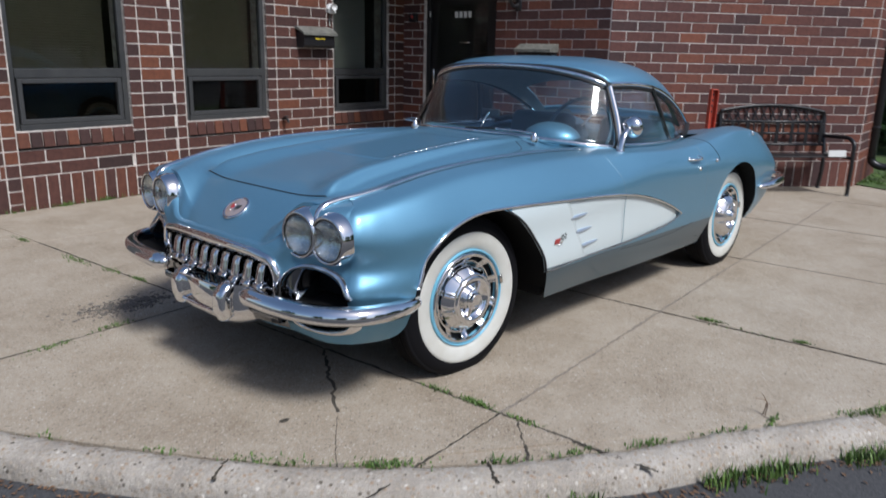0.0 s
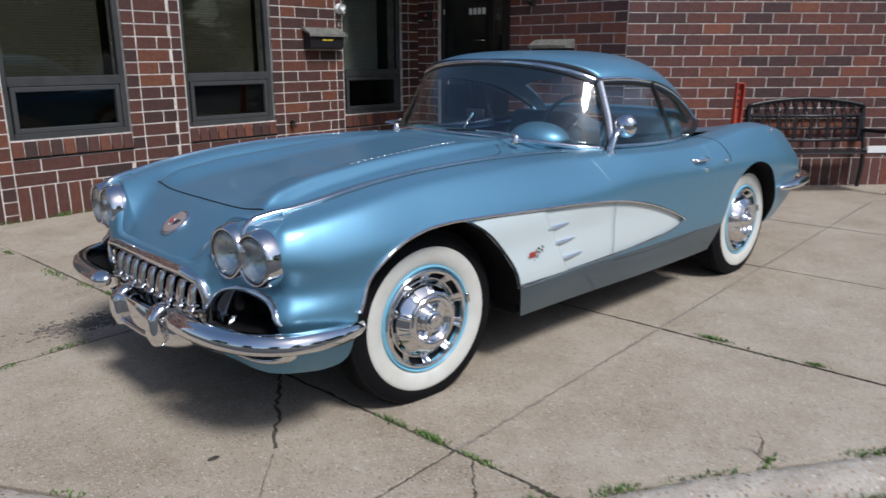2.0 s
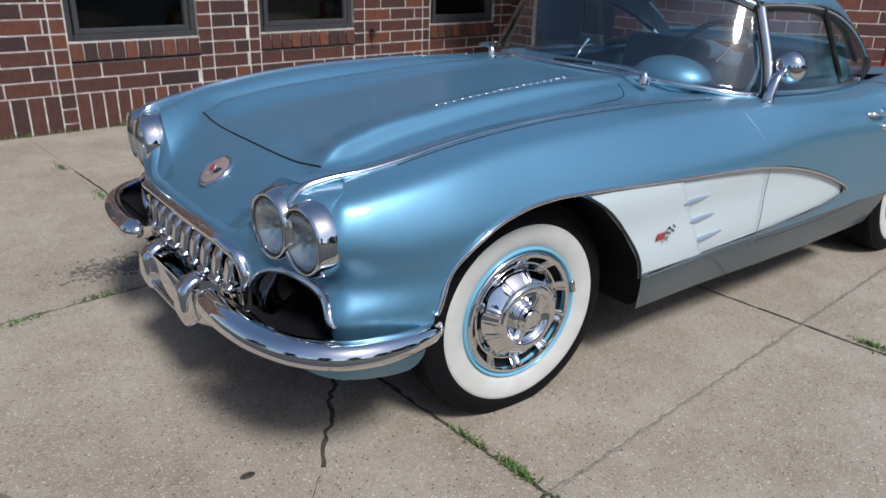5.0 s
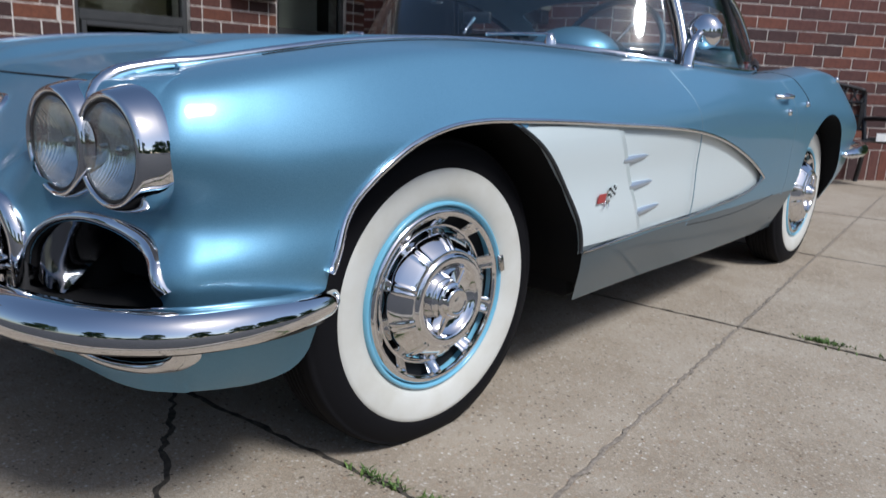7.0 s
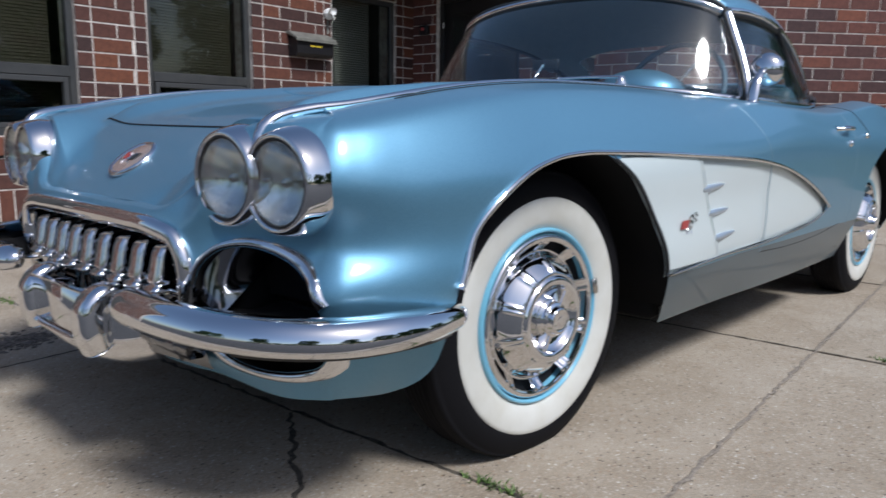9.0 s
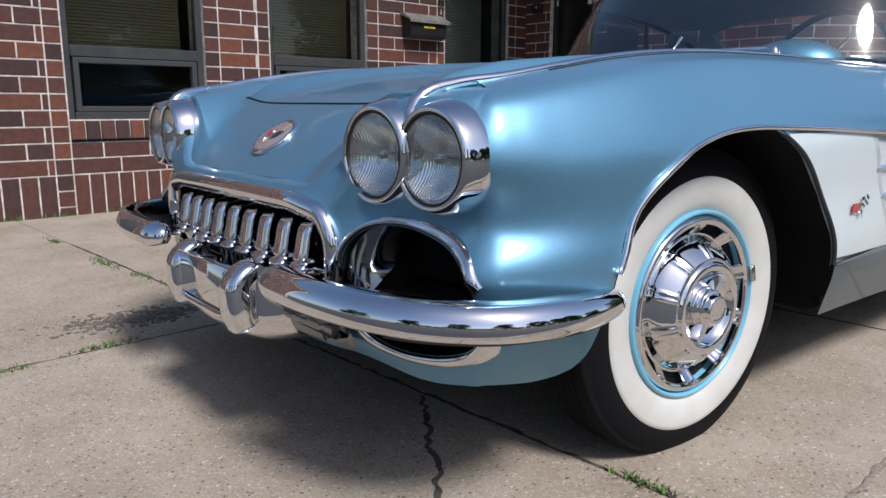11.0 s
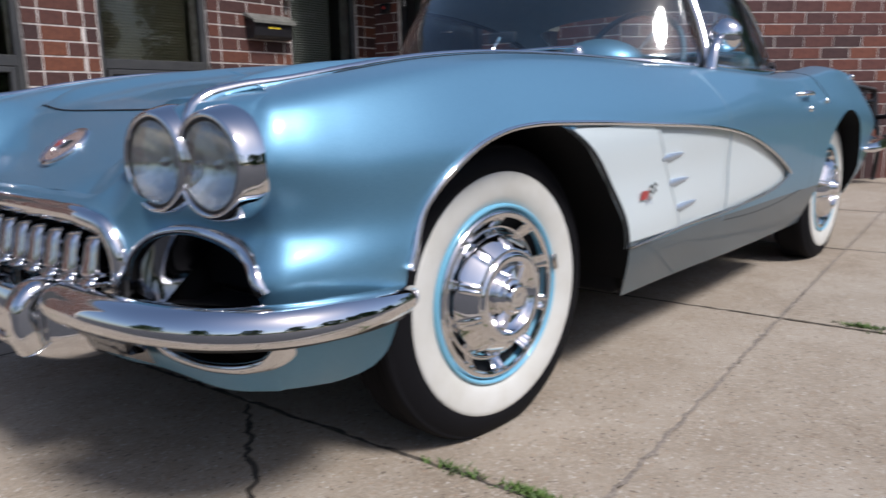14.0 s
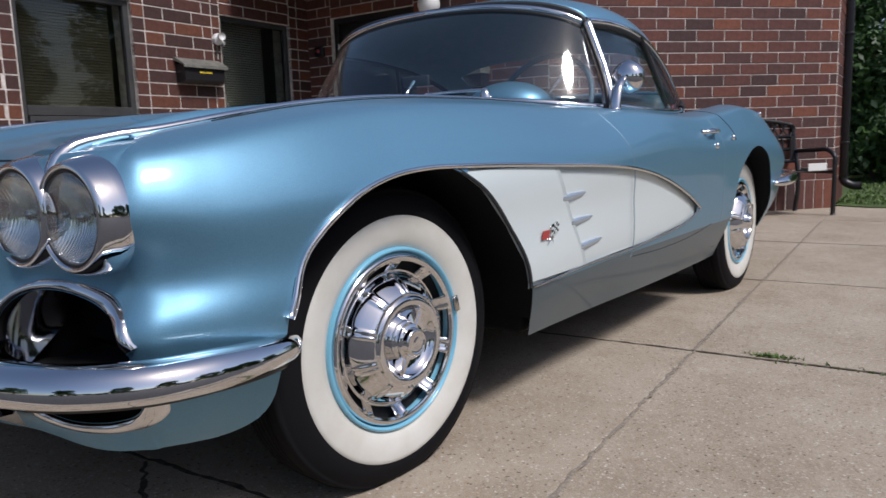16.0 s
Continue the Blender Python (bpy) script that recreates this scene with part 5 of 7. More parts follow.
for pts in ([(1.020, 0.85), (1.045, 0.77), (1.074, 0.672), (1.090, 0.52), (1.099, 0.372)], [(1.958, 0.845), (1.985, 0.78), (2.005, 0.68), (2.03, 0.50), (2.045, 0.38)], [(1.099, 0.372), (1.4, 0.362), (1.75, 0.372), (1.93, 0.392)]):
    a = path(pts, 30)
    q = side_points(a[:, 0], a[:, 1])
    both("door_gap", sweep(np.stack([q[:, 0], -q[:, 1] + 0.0005, q[:, 2]], 1), ring(0.0016, 6), up=(0, 1, 0)), GAP if pts[0][0] < 1.2 and len(pts) == 4 else DOORGAP)
# the raised rear panel of the hood; chrome beads stand for glints on rib ends
raised = []
for u in [0, 0.004, 0.010] + list(np.linspace(0.02, 1, 40)):
    x, half = 0.052 + 0.70 * u, 0.282 - 0.078 * u
    lift = 0.0045 * min(1, u / 0.010, max(0.0, (1 - u) / 0.10)) - 0.001
    raised.append([(x, half * v, hood_height(x, half * v, 0.61, 0.87) + (lift if abs(v) < 0.99 else -0.002)) for v in [-1, -0.985] + list(np.linspace(-0.96, 0.96, 40)) + [0.985, 1]])
part("raised_panel", grid(raised, flip=True), PAINT, hood, "slightly raised rear panel of the hood")
for i in range(18):
    x = 0.06 + 0.66 * i / 17
    y = -0.290 + 0.075 * i / 17
    z = hood_height(x, y, 0.61, 0.87)
    part("rib_glint", ball(0.0078, (x, y, z + 0.001), 10, (1.5, 0.9, 0.6)), CHROME, hood, "small chrome bead for the glint on a rib end")


# ---- bumpers
BUMP = [(-0.735, -0.290, 0.424), (-0.752, -0.34, 0.426), (-0.757, -0.42, 0.427), (-0.752, -0.52, 0.428), (-0.728, -0.635, 0.428), (-0.680, -0.735, 0.428),
        (-0.600, -0.808, 0.427), (-0.500, -0.838, 0.426), (-0.400, -0.838, 0.424), (-0.335, -0.818, 0.422), (-0.308, -0.795, 0.420)]
bumper_shape = [(-0.022, 0.029), (-0.008, 0.0315), (0.008, 0.029), (0.021, 0.022), (0.030, 0.011), (0.0345, -0.003), (0.034, -0.016), (0.027, -0.028), (0.012, -0.034), (-0.010, -0.035), (-0.022, -0.022), (-0.025, 0.0), (-0.025, 0.022)]
bl = path(BUMP, 70)
both("bumper", sweep(bl, [(a, b) for a, b in bumper_shape], scale=np.interp(np.linspace(0, 1, 70), [0, 0.015, 0.06, 0.75, 0.93, 0.98, 1], [0.35, 0.7, 1.0, 1.0, 0.72, 0.5, 0.2]), flip=True), CHROME, "curved chrome front bumper half")
q = side_points(np.linspace(-0.50, -0.35, 10), np.full(10, 0.40))
both("bumper_seal", sweep(np.array([(x, y + 0.012, z - 0.034) for x, y, z in bl[30:66]]), ring(0.010, 6)), GASKET, "black seal under the bumper")

# added sheet, mostly hidden, that keeps sun from passing behind the bumper
fill = np.stack([bl[9:62] + (0.004, 0, -0.022), bl[9:62] * (1, 0.97, 1) + (0.05, 0, -0.020), bl[9:62] * (1, 0.90, 1) + (0.12, 0, -0.018)], 1)
both("bumper_sun_block", grid(fill), BLACK, "black sheet added behind the bumper to block the sun")

# ---- grille mouth
full = [(y, z) for y, z in MOUTH_S] + [(-y, z) for y, z in MOUTH_S[::-1]][1:-1]
half = [(y, z) for y, z in MOUTH_S if z > 0.40]
full = [(-y, z) for y, z in half[::-1]] + half[1:]
ring_pts = path([(-0.7, y, z) for y, z in full[::2]], 110)
face = lambda y: float(front_points(abs(y), 0.50)[0])
ring_pts[:, 0] = [face(y) - 0.002 for y in ring_pts[:, 1]]
part("grille_surround", sweep(ring_pts, [(-0.026, -0.014), (-0.025, 0.000), (-0.020, 0.010), (-0.010, 0.017), (0.000, 0.019), (0.009, 0.017), (0.015, 0.010), (0.017, 0.002), (0.014, -0.03), (-0.016, -0.03)], up=(-1, 0, 0)), CHROME, car, "broad oval chrome grille surround")
# black sheet that stands for the shade deep in the mouth
part("grille_back", box(-0.605, -0.595, -0.43, 0.43, 0.30, 0.60, 0.003), BLACK, car, "black sheet for the shade in the grille mouth")


def tooth(y):
    """A chrome tooth: the top rolls back into the mouth, the front swells to a proud foot over a narrow lower fang."""
    x0 = -0.690 + 0.010 * (abs(y) / 0.32) ** 2
    rows = []
    for z, fx, hw, deep in ((0.541, 0.062, 0.0150, 0.010), (0.5400, 0.046, 0.0180, 0.026), (0.5365, 0.030, 0.0200, 0.042), (0.531, 0.017, 0.0210, 0.055), (0.523, 0.007, 0.0216, 0.065), (0.512, 0.001, 0.0220, 0.071), (0.495, -0.003, 0.0224, 0.075), (0.475, -0.007, 0.0230, 0.079),
                            (0.460, -0.011, 0.0238, 0.083), (0.4535, -0.0115, 0.0236, 0.083), (0.4505, -0.008, 0.0215, 0.08), (0.4475, -0.009, 0.0220, 0.08), (0.444, -0.017, 0.0262, 0.088), (0.438, -0.0205, 0.0275, 0.09), (0.431, -0.019, 0.0265, 0.09), (0.426, -0.012, 0.0225, 0.08), (0.421, 0.004, 0.0185, 0.06),
                            (0.412, 0.006, 0.0175, 0.055), (0.392, 0.007, 0.0165, 0.05), (0.372, 0.012, 0.0150, 0.045), (0.358, 0.020, 0.0130, 0.035), (0.350, 0.030, 0.0100, 0.025)):
        r = min(0.0105, hw * 0.55)
        a = np.linspace(0, math.pi / 2, 6)
        front = [(x0 + fx + r - r * math.cos(t), y - hw + r - r * math.sin(t)) for t in a[::-1]] + [(x0 + fx + r - r * math.cos(t), y + hw - r + r * math.sin(t)) for t in a]
        loop = front + [(x0 + fx + max(deep, r + 0.004), y + hw), (x0 + fx + max(deep, r + 0.004), y - hw)]
        rows.append([(p, q, z) for p, q in loop])
    v, f = grid(rows, close_v=True)
    n = len(rows[0])
    return v, f + [tuple(reversed(range(n))), tuple(range((len(rows) - 1) * n, len(rows) * n))]


for i in range(9):
    part("grille_tooth", tooth((i - 4) * 0.0785), CHROME, car, "blocky chrome grille tooth").data.set_sharp_from_angle(angle=radians(48))
part("grille_bar", tube([(-0.658, -0.42, 0.436), (-0.668, 0, 0.436), (-0.658, 0.42, 0.436)], 0.010, 10), CHROME, car, "chrome cross bar")
low_bar = [(-0.018, 0.016), (0.0, 0.019), (0.015, 0.014), (0.021, 0.004), (0.021, -0.010), (0.014, -0.018), (-0.018, -0.020)]
part("grille_bar", sweep([(-0.664, y, 0.334) for y in np.linspace(0.43, -0.43, 16)], low_bar), SHADE_CHROME, car, "lower chrome bar, darkened for shade")
part("grille_bar", tube([(-0.690, y, 0.350) for y in np.linspace(-0.42, 0.42, 12)], 0.0035, 8), CHROME, car, "thin bright edge of the lower bar")


# ---- guards and the chrome panel between them
def guard(y):
    line = path([(-0.650, y, 0.398), (-0.700, y, 0.409), (-0.732, y, 0.404), (-0.752, y, 0.386), (-0.757, y, 0.352), (-0.754, y, 0.318), (-0.745, y, 0.292)], 44)
    shape = [(0.027 * math.copysign(abs(math.cos(a)) ** 0.7, math.cos(a)), 0.036 * math.copysign(abs(math.sin(a)) ** 0.6, math.sin(a))) for a in np.linspace(0, 2 * math.pi, 32, endpoint=False)]
    return sweep(line, shape, up=(0, 1, 0), scale=np.interp(np.linspace(0, 1, 44), [0, 0.25, 0.45, 0.8, 1], [0.82, 0.92, 1.0, 1.08, 0.98]))


for y in (-0.160, 0.160):
    part("bumper_guard", guard(y), CHROME, car, "upright chrome bumper guard")
part("guard_bar", tube([(-0.760, -0.17, 0.308), (-0.764, -0.08, 0.305), (-0.764, 0.08, 0.305), (-0.760, 0.17, 0.308)], 0.009, 10), CHROME, car, "chrome bar joining the guards")
part("plate_panel", box(-0.7665, -0.7605, -0.142, 0.142, 0.318, 0.416, 0.003), CHROME, car, "bare polished metal panel between the guards")
apron = []
for a in np.linspace(-1, 1, 64):
    e = abs(a) ** 4
    apron.append([(-0.758 + dx + (0.085 - dx * 0.6) * e, 0.245 * a, z + (0.03 if z < 0.3 else 0.012) * e) for dx, z in ((0.004, 0.418), (0.002, 0.360), (0.0, 0.315), (0.003, 0.293), (0.013, 0.272), (0.032, 0.254), (0.062, 0.243), (0.105, 0.240))])
part("apron", grid(apron), CHROME, car, "chrome apron under the guards")

# ---- scoops over the bumper: a lip that widens outward and a bowl blackened for shade
def edge_loft(line, widths, steps):
    """A moulded lip along a line (y, z) of the front face: each step is (share of the width outward, push along the face's normal)."""
    p = np.asarray(line, float)
    t = np.gradient(p, axis=0)
    t /= np.linalg.norm(t, axis=1)[:, None]
    n = np.stack([-t[:, 1], t[:, 0]], 1)
    rows = []
    for share, push in steps:
        q = p + n * (np.asarray(widths) * share)[:, None]
        w = front_points(q[:, 0], q[:, 1]) * (1, -1, 1)
        rows.append(w + np.array((-push, -push * 0.25, 0)))
    return np.array(rows).transpose(1, 0, 2)


sc = path([(0, y, z) for y, z in SCOOP_TOP], 64)[:, 1:]
sc_w = np.interp(np.linspace(0, 1, 64), [0, 0.25, 0.6, 0.9, 1], [0.010, 0.014, 0.020, 0.029, 0.024])
LIP = [(1.05, -0.004), (1.0, 0.003), (0.8, 0.0075), (0.5, 0.009), (0.2, 0.0065), (0.0, -0.001), (-0.05, -0.016), (-0.05, -0.045)]
both("scoop_lip", grid(edge_loft(sc, sc_w, LIP)), CHROME, "chrome lip of the scoop")
rim_s = front_points(sc[:, 0], sc[:, 1]) * (1, -1, 1)
deep_s = np.array((-0.520, -0.575, 0.435))
bowl = []
for u in np.linspace(0, 1, 22):
    k = 1 - math.cos(u * math.pi / 2) ** 0.85
    bowl.append([(x + (deep_s[0] - x) * math.sin(u * math.pi / 2), y + (deep_s[1] - y) * k, z + (deep_s[2] - z) * k) for x, y, z in rim_s])
# bowl and floor are black in place of chrome in shade
both("scoop_bowl", grid(np.array(bowl).transpose(1, 0, 2)), BLACK, "bowl inside the scoop, blackened for shade")
both("scoop_floor", grid([[(-0.68 + 0.17 * u, -0.40 - 0.33 * v, 0.418 - 0.004 * math.sin(u * 3)) for v in np.linspace(0, 1, 10)] for u in np.linspace(0, 1, 6)]), BLACK, "floor of the scoop, blackened for shade")
cheek_out = rim_s[:34]
cheek_in = path([(-0.648, -0.498, 0.418), (-0.612, -0.508, 0.455), (-0.575, -0.518, 0.490), (-0.545, -0.535, 0.518)], 34)
cheek = []
for w in np.linspace(0, 1, 16):
    swell = 0.016 * math.sin(math.pi * w)
    cheek.append(cheek_out + (cheek_in - cheek_out) * w + np.array((0.010 - swell * 0.8, -swell * 0.3, 0.0)))
# chrome cheek, its colour darkened for what it reflects
both("scoop_cheek", grid(np.array(cheek).transpose(1, 0, 2)), SHADE_CHROME, "polished cheek inside the scoop, darkened for its dark reflections")
# chrome lip of the dark oval duct under the bumper, and the pan beside it
du = path([(0, y, z) for y, z in [(0.712, 0.392), (0.704, 0.358), (0.680, 0.334), (0.640, 0.317), (0.590, 0.310), (0.530, 0.312), (0.474, 0.328), (0.452, 0.352), (0.447, 0.392)]], 70)[:, 1:]
du_w = np.interp(np.linspace(0, 1, 70), [0, 0.12, 0.3, 0.6, 0.8, 1], [0.022, 0.028, 0.024, 0.020, 0.026, 0.024])
both("duct_lip", grid(edge_loft(du, du_w, LIP[:6] + [(-0.15, -0.02), (-0.2, -0.07)])), CHROME, "broad chrome lip of the lower duct")
# black sheet that stands for the shade inside the duct
both("duct_hollow", box(-0.515, -0.505, -0.665, -0.44, 0.305, 0.42, 0.002), BLACK, "black sheet for the shade in the duct")
pan = [[(-0.694 + 0.030 * u + 0.028 * w * w, -0.250 - 0.195 * u, 0.402 - 0.112 * w) for w in np.linspace(0, 1, 10)] for u in np.linspace(0, 1, 10)]
both("bumper_pan", grid(pan), SHADE_CHROME, "polished filler pan under the bumper end, darkened for shade")
both("pan_seam", tube([(-0.682, -0.352, 0.40), (-0.676, -0.354, 0.345), (-0.655, -0.356, 0.292)], 0.0022, 6, up=(1, 0, 0)), GAP, "dark seam in the filler pan")

# ---- windscreen, hardtop, side glass
WS_LOW = [(0.945, 0.0, 0.915), (0.955, -0.20, 0.912), (0.990, -0.40, 0.903), (1.060, -0.560, 0.890), (1.150, -0.665, 0.876), (1.250, -0.722, 0.868)]
WS_TOP = [(1.190, 0.0, 1.268), (1.195, -0.20, 1.262), (1.212, -0.36, 1.246), (1.240, -0.475, 1.225), (1.275, -0.555, 1.200), (1.312, -0.600, 1.176)]
low_c, top_c = path(WS_LOW, 40), path(WS_TOP, 40)
rows = []
for a, b in zip(low_c, top_c):
    rows.append([a + (b - a) * v + np.array((-0.02, 0.0, 0.0)) * math.sin(math.pi * v) for v in np.linspace(0, 1, 12)])
ws = grid(rows)
screen = part("windscreen", join(ws, mirror(ws)), GLASS, car, "clear curved wrap-round windscreen")
weld(screen)
screen.visible_shadow = False
for_glass = [screen]
whole = lambda c: np.vstack([np.array([(x, -y, z) for x, y, z in c])[::-1][:-1], c])
part("windscreen_frame", sweep(whole(low_c), ring(0.013, 10), scale=np.interp(np.linspace(0, 1, 79), [0, 0.5, 1], [1, 0.8, 1])), CHROME, car, "chrome lower windscreen frame")
part("windscreen_frame", sweep(whole(top_c), ring(0.013, 10)), CHROME, car, "chrome upper windscreen frame")
part("windscreen_gasket", sweep(whole(top_c) + (-0.012, 0, -0.016), ring(0.008, 8)), GASKET, car)
post = path([(1.245, -0.730, 0.855), (1.262, -0.722, 0.90), (1.288, -0.690, 0.99), (1.306, -0.645, 1.09), (1.318, -0.605, 1.178)], 24)
post_l = sweep(post, ring(0.016, 10, 0.024), up=(0, -1, 0))
part("windscreen_post", post_l, CHROME, car, "chrome windscreen post")
# far post is thinner and black, not chrome, to merge with the dark behind
part("windscreen_post", mirror(sweep(post, ring(0.008, 10, 0.014), up=(0, -1, 0))), BLACK, car, "far windscreen post, thinned and blackened to go unseen")
part("post_gasket", sweep(post + (-0.022, -0.004, 0), ring(0.007, 8)), GASKET, car)

RAIL = [(1.318, -0.606, 1.188), (1.42, -0.628, 1.190), (1.55, -0.640, 1.186), (1.70, -0.640, 1.172), (1.85, -0.630, 1.148), (2.00, -0.618, 1.108), (2.15, -0.605, 1.050), (2.28, -0.592, 0.985), (2.385, -0.580, 0.918)]
ROOF = [(1.195, 0, 1.281), (1.32, 0, 1.307), (1.50, 0, 1.322), (1.70, 0, 1.322), (1.90, 0, 1.300), (2.08, 0, 1.245), (2.22, 0, 1.165), (2.34, 0, 1.065), (2.44, 0, 0.945)]
rail, spine = path(RAIL, 50), path(ROOF, 50)
rows = []
for k, (r, c) in enumerate(zip(rail, spine)):
    row = []
    for v in np.linspace(0, 1, 30):
        y = r[1] * math.sin(v * math.pi / 2) ** 0.92
        f = abs(y / r[1])
        x = c[0] + (r[0] - c[0]) * f**2.6
        z = r[2] + (c[2] - r[2]) * (1 - f**3.4) ** 0.56
        row.append((x, y, z))
    rows.append(row)
roof_l = grid(rows)
# the rear window is cut out of the shell behind
cut = 36
keep = [f for f in roof_l[1] if not (f[0] // 30 >= cut and f[0] % 30 < 20 and f[0] // 30 < 47)]
glass_f = [f for f in roof_l[1] if f not in set(keep)]
hardtop = part("hardtop", (roof_l[0] + mirror(roof_l)[0], keep + [tuple(i + len(roof_l[0]) for i in reversed(f)) for f in keep]), PAINT, car, "light blue removable hardtop")
weld(hardtop)
sol = hardtop.modifiers.new("thickness", "SOLIDIFY")
sol.thickness, sol.offset = 0.018, -1
liner = [(x, y * 0.95, z - 0.026) for x, y, z in roof_l[0]]
part("headliner", (liner + [(x, -y, z) for x, y, z in liner], keep + [tuple(i + len(liner) for i in reversed(f)) for f in keep]), HEADLINER, car, "grey cloth headliner")
rw = part("rear_window", (roof_l[0] + mirror(roof_l)[0], glass_f + [tuple(i + len(roof_l[0]) for i in reversed(f)) for f in glass_f]), GLASS, car, "clear wrap-round rear window")
weld(rw)
rw.visible_shadow = False
for_glass.append(rw)
front_rim = np.array([roof_l[0][j] for j in range(30)])
part("roof_header", sweep(whole(front_rim) + (-0.006, 0, -0.010), ring(0.010, 8)), DARKTRIM, car, "dark header seal")
both("drip_rail", sweep(rail + (0, -0.004, -0.004), ring(0.009, 8, 0.012)), CHROME, "chrome drip rail")
both("rail_gasket", sweep(rail[:46] + (0, -0.002, -0.020), ring(0.010, 8, 0.012)), GASKET, "black window seal")
door_top = [(1.275, -0.722, 0.876), (1.45, -0.738, 0.868), (1.70, -0.742, 0.862), (1.90, -0.735, 0.862), (2.03, -0.715, 0.870)]
dt = path(door_top, 24)
both("window_sill_strip", sweep(dt, ring(0.010, 8)), CHROME, "chrome window sill strip")
post_b = path([(1.745, -0.642, 1.160), (1.792, -0.668, 1.06), (1.830, -0.694, 0.96), (1.858, -0.722, 0.872)], 14)
both("division_post", sweep(post_b, ring(0.012, 8), up=(0, 1, 0)), GASKET, "dark window division post")
idx = np.linspace(0, 1, 20)
tops = path(RAIL[:5], 20)
side_rows = [[np.array(a) + (np.array(b) - np.array(a)) * v for v in np.linspace(0, 1, 6)] for a, b in zip(path(door_top, 20), tops + (0, 0, -0.012))]
sg = part("side_window", grid(side_rows), GLASS, car, "clear door window")
sg.visible_shadow = False
for_glass.append(sg)
sg = part("side_window", mirror(grid(side_rows)), GLASS, car, "clear door window")
sg.visible_shadow = False
for_glass.append(sg)
q_low = path([(2.035, -0.712, 0.872), (2.20, -0.665, 0.890), (2.385, -0.590, 0.912)], 14)
both("quarter_rail", sweep(q_low, ring(0.014, 8, 0.020)), GASKET, "dark rail under the quarter window")
q_rows = [[np.array(a) + (np.array(b) - np.array(a)) * v for v in np.linspace(0, 1, 5)] for a, b in zip(q_low, path(RAIL[4:], 14))]
for g in (grid(q_rows), mirror(grid(q_rows))):
    o = part("quarter_window", g, GLASS, car, "clear quarter window")
    o.visible_shadow = False
    for_glass.append(o)

for o in for_glass:
    t = o.modifiers.new("thickness", "SOLIDIFY")
    t.thickness, t.offset = 0.005, 0.0

# ---- cabin
part("cabin_floor", box(0.98, 2.35, -0.70, 0.70, 0.34, 0.38, 0.01), DARKTRIM, car)
both("door_lining", box(1.10, 2.30, -0.735, -0.715, 0.36, 0.835, 0.008), INSIDE, "blue vinyl door lining")
part("rear_bulkhead", box(2.28, 2.34, -0.72, 0.72, 0.36, 0.835, 0.02), INSIDE, car, "blue vinyl rear bulkhead")
dash_shape = [(0.99, 0.60), (0.985, 0.85), (1.02, 0.895), (1.12, 0.905), (1.21, 0.885), (1.235, 0.84), (1.20, 0.76), (1.19, 0.60)]
part("dashboard", sweep([(0, y, 0) for y in np.linspace(-0.56, 0.56, 12)], [(x + 0.075, z) for x, z in dash_shape], up=(0, 0, 1)), INSIDE, car, "blue padded dashboard")
part("instrument_hood", ball(0.17, (1.17, -0.37, 0.885), 28, (0.75, 1.0, 0.55)), PAINT, car, "domed blue instrument hood")
wc = Matrix.Translation((1.42, -0.375, 0.905)) @ Matrix.Rotation(radians(-66), 4, "Y")
rimw = [(0.205 * math.cos(a), 0.205 * math.sin(a), 0) for a in np.linspace(0, 2 * math.pi, 48, endpoint=False)]
sw = part("steering_wheel", moved(tube(rimw, 0.011, 8, closed=True), wc), INSIDE, car, "blue steering wheel")
for a in (90, 210, 330):
    part("spoke", moved(tube([(0.02 * math.cos(radians(a)), 0.02 * math.sin(radians(a)), 0.01), (0.2 * math.cos(radians(a)), 0.2 * math.sin(radians(a)), 0)], 0.008, 6), wc), CHROME, sw)
part("horn_cap", moved(lathe([(0.055, -0.03), (0.055, 0.0), (0.04, 0.02), (0.0005, 0.026)], 28), wc), INSIDE, sw)
part("steering_column", tube([(1.15, -0.375, 0.80), (1.42, -0.375, 0.900)], 0.025, 10), INSIDE, sw)


def seat(y):
    s = part("seat", box(1.52, 2.02, y - 0.25, y + 0.25, 0.40, 0.58, 0.06, 3), INSIDE, car, "blue vinyl bucket seat")
    b = box(-0.07, 0.07, -0.25, 0.25, 0, 0.46, 0.055, 3)
    part("backrest", moved(b, Matrix.Translation((2.05, y, 0.50)) @ Matrix.Rotation(radians(14), 4, "Y")), INSIDE, s, "seat backrest")


seat(-0.36)
seat(0.36)
part("rear_view_mirror", box(1.105, 1.12, -0.05, 0.075, 0.985, 1.025, 0.006, 2), DARKTRIM, car, "interior mirror on a stalk")
part("mirror_stalk", tube([(1.02, 0.02, 0.905), (1.06, 0.02, 0.96), (1.105, 0.02, 1.005)], 0.006, 8), CHROME, car)

# ---- door mirror
mh = moved(lathe([(0.0005, -0.040), (0.030, -0.036), (0.050, -0.020), (0.057, 0.0), (0.058, 0.012), (0.054, 0.014)], 36, "x"), Matrix.Translation((1.322, -0.765, 0.972)))
dm = part("door_mirror", mh, CHROME, car, "round chrome door mirror")
part("mirror_glass", moved(lathe([(0.054, 0.012), (0.0005, 0.012)], 36, "x"), Matrix.Translation((1.322, -0.765, 0.972))), CHROME, dm)
part("mirror_arm", sweep(path([(1.205, -0.768, 0.850), (1.215, -0.768, 0.895), (1.245, -0.768, 0.945), (1.30, -0.766, 0.975)], 16), ring(0.010, 10, 0.015), up=(0, 1, 0), scale=np.linspace(1.5, 0.8, 16)), CHROME, dm)
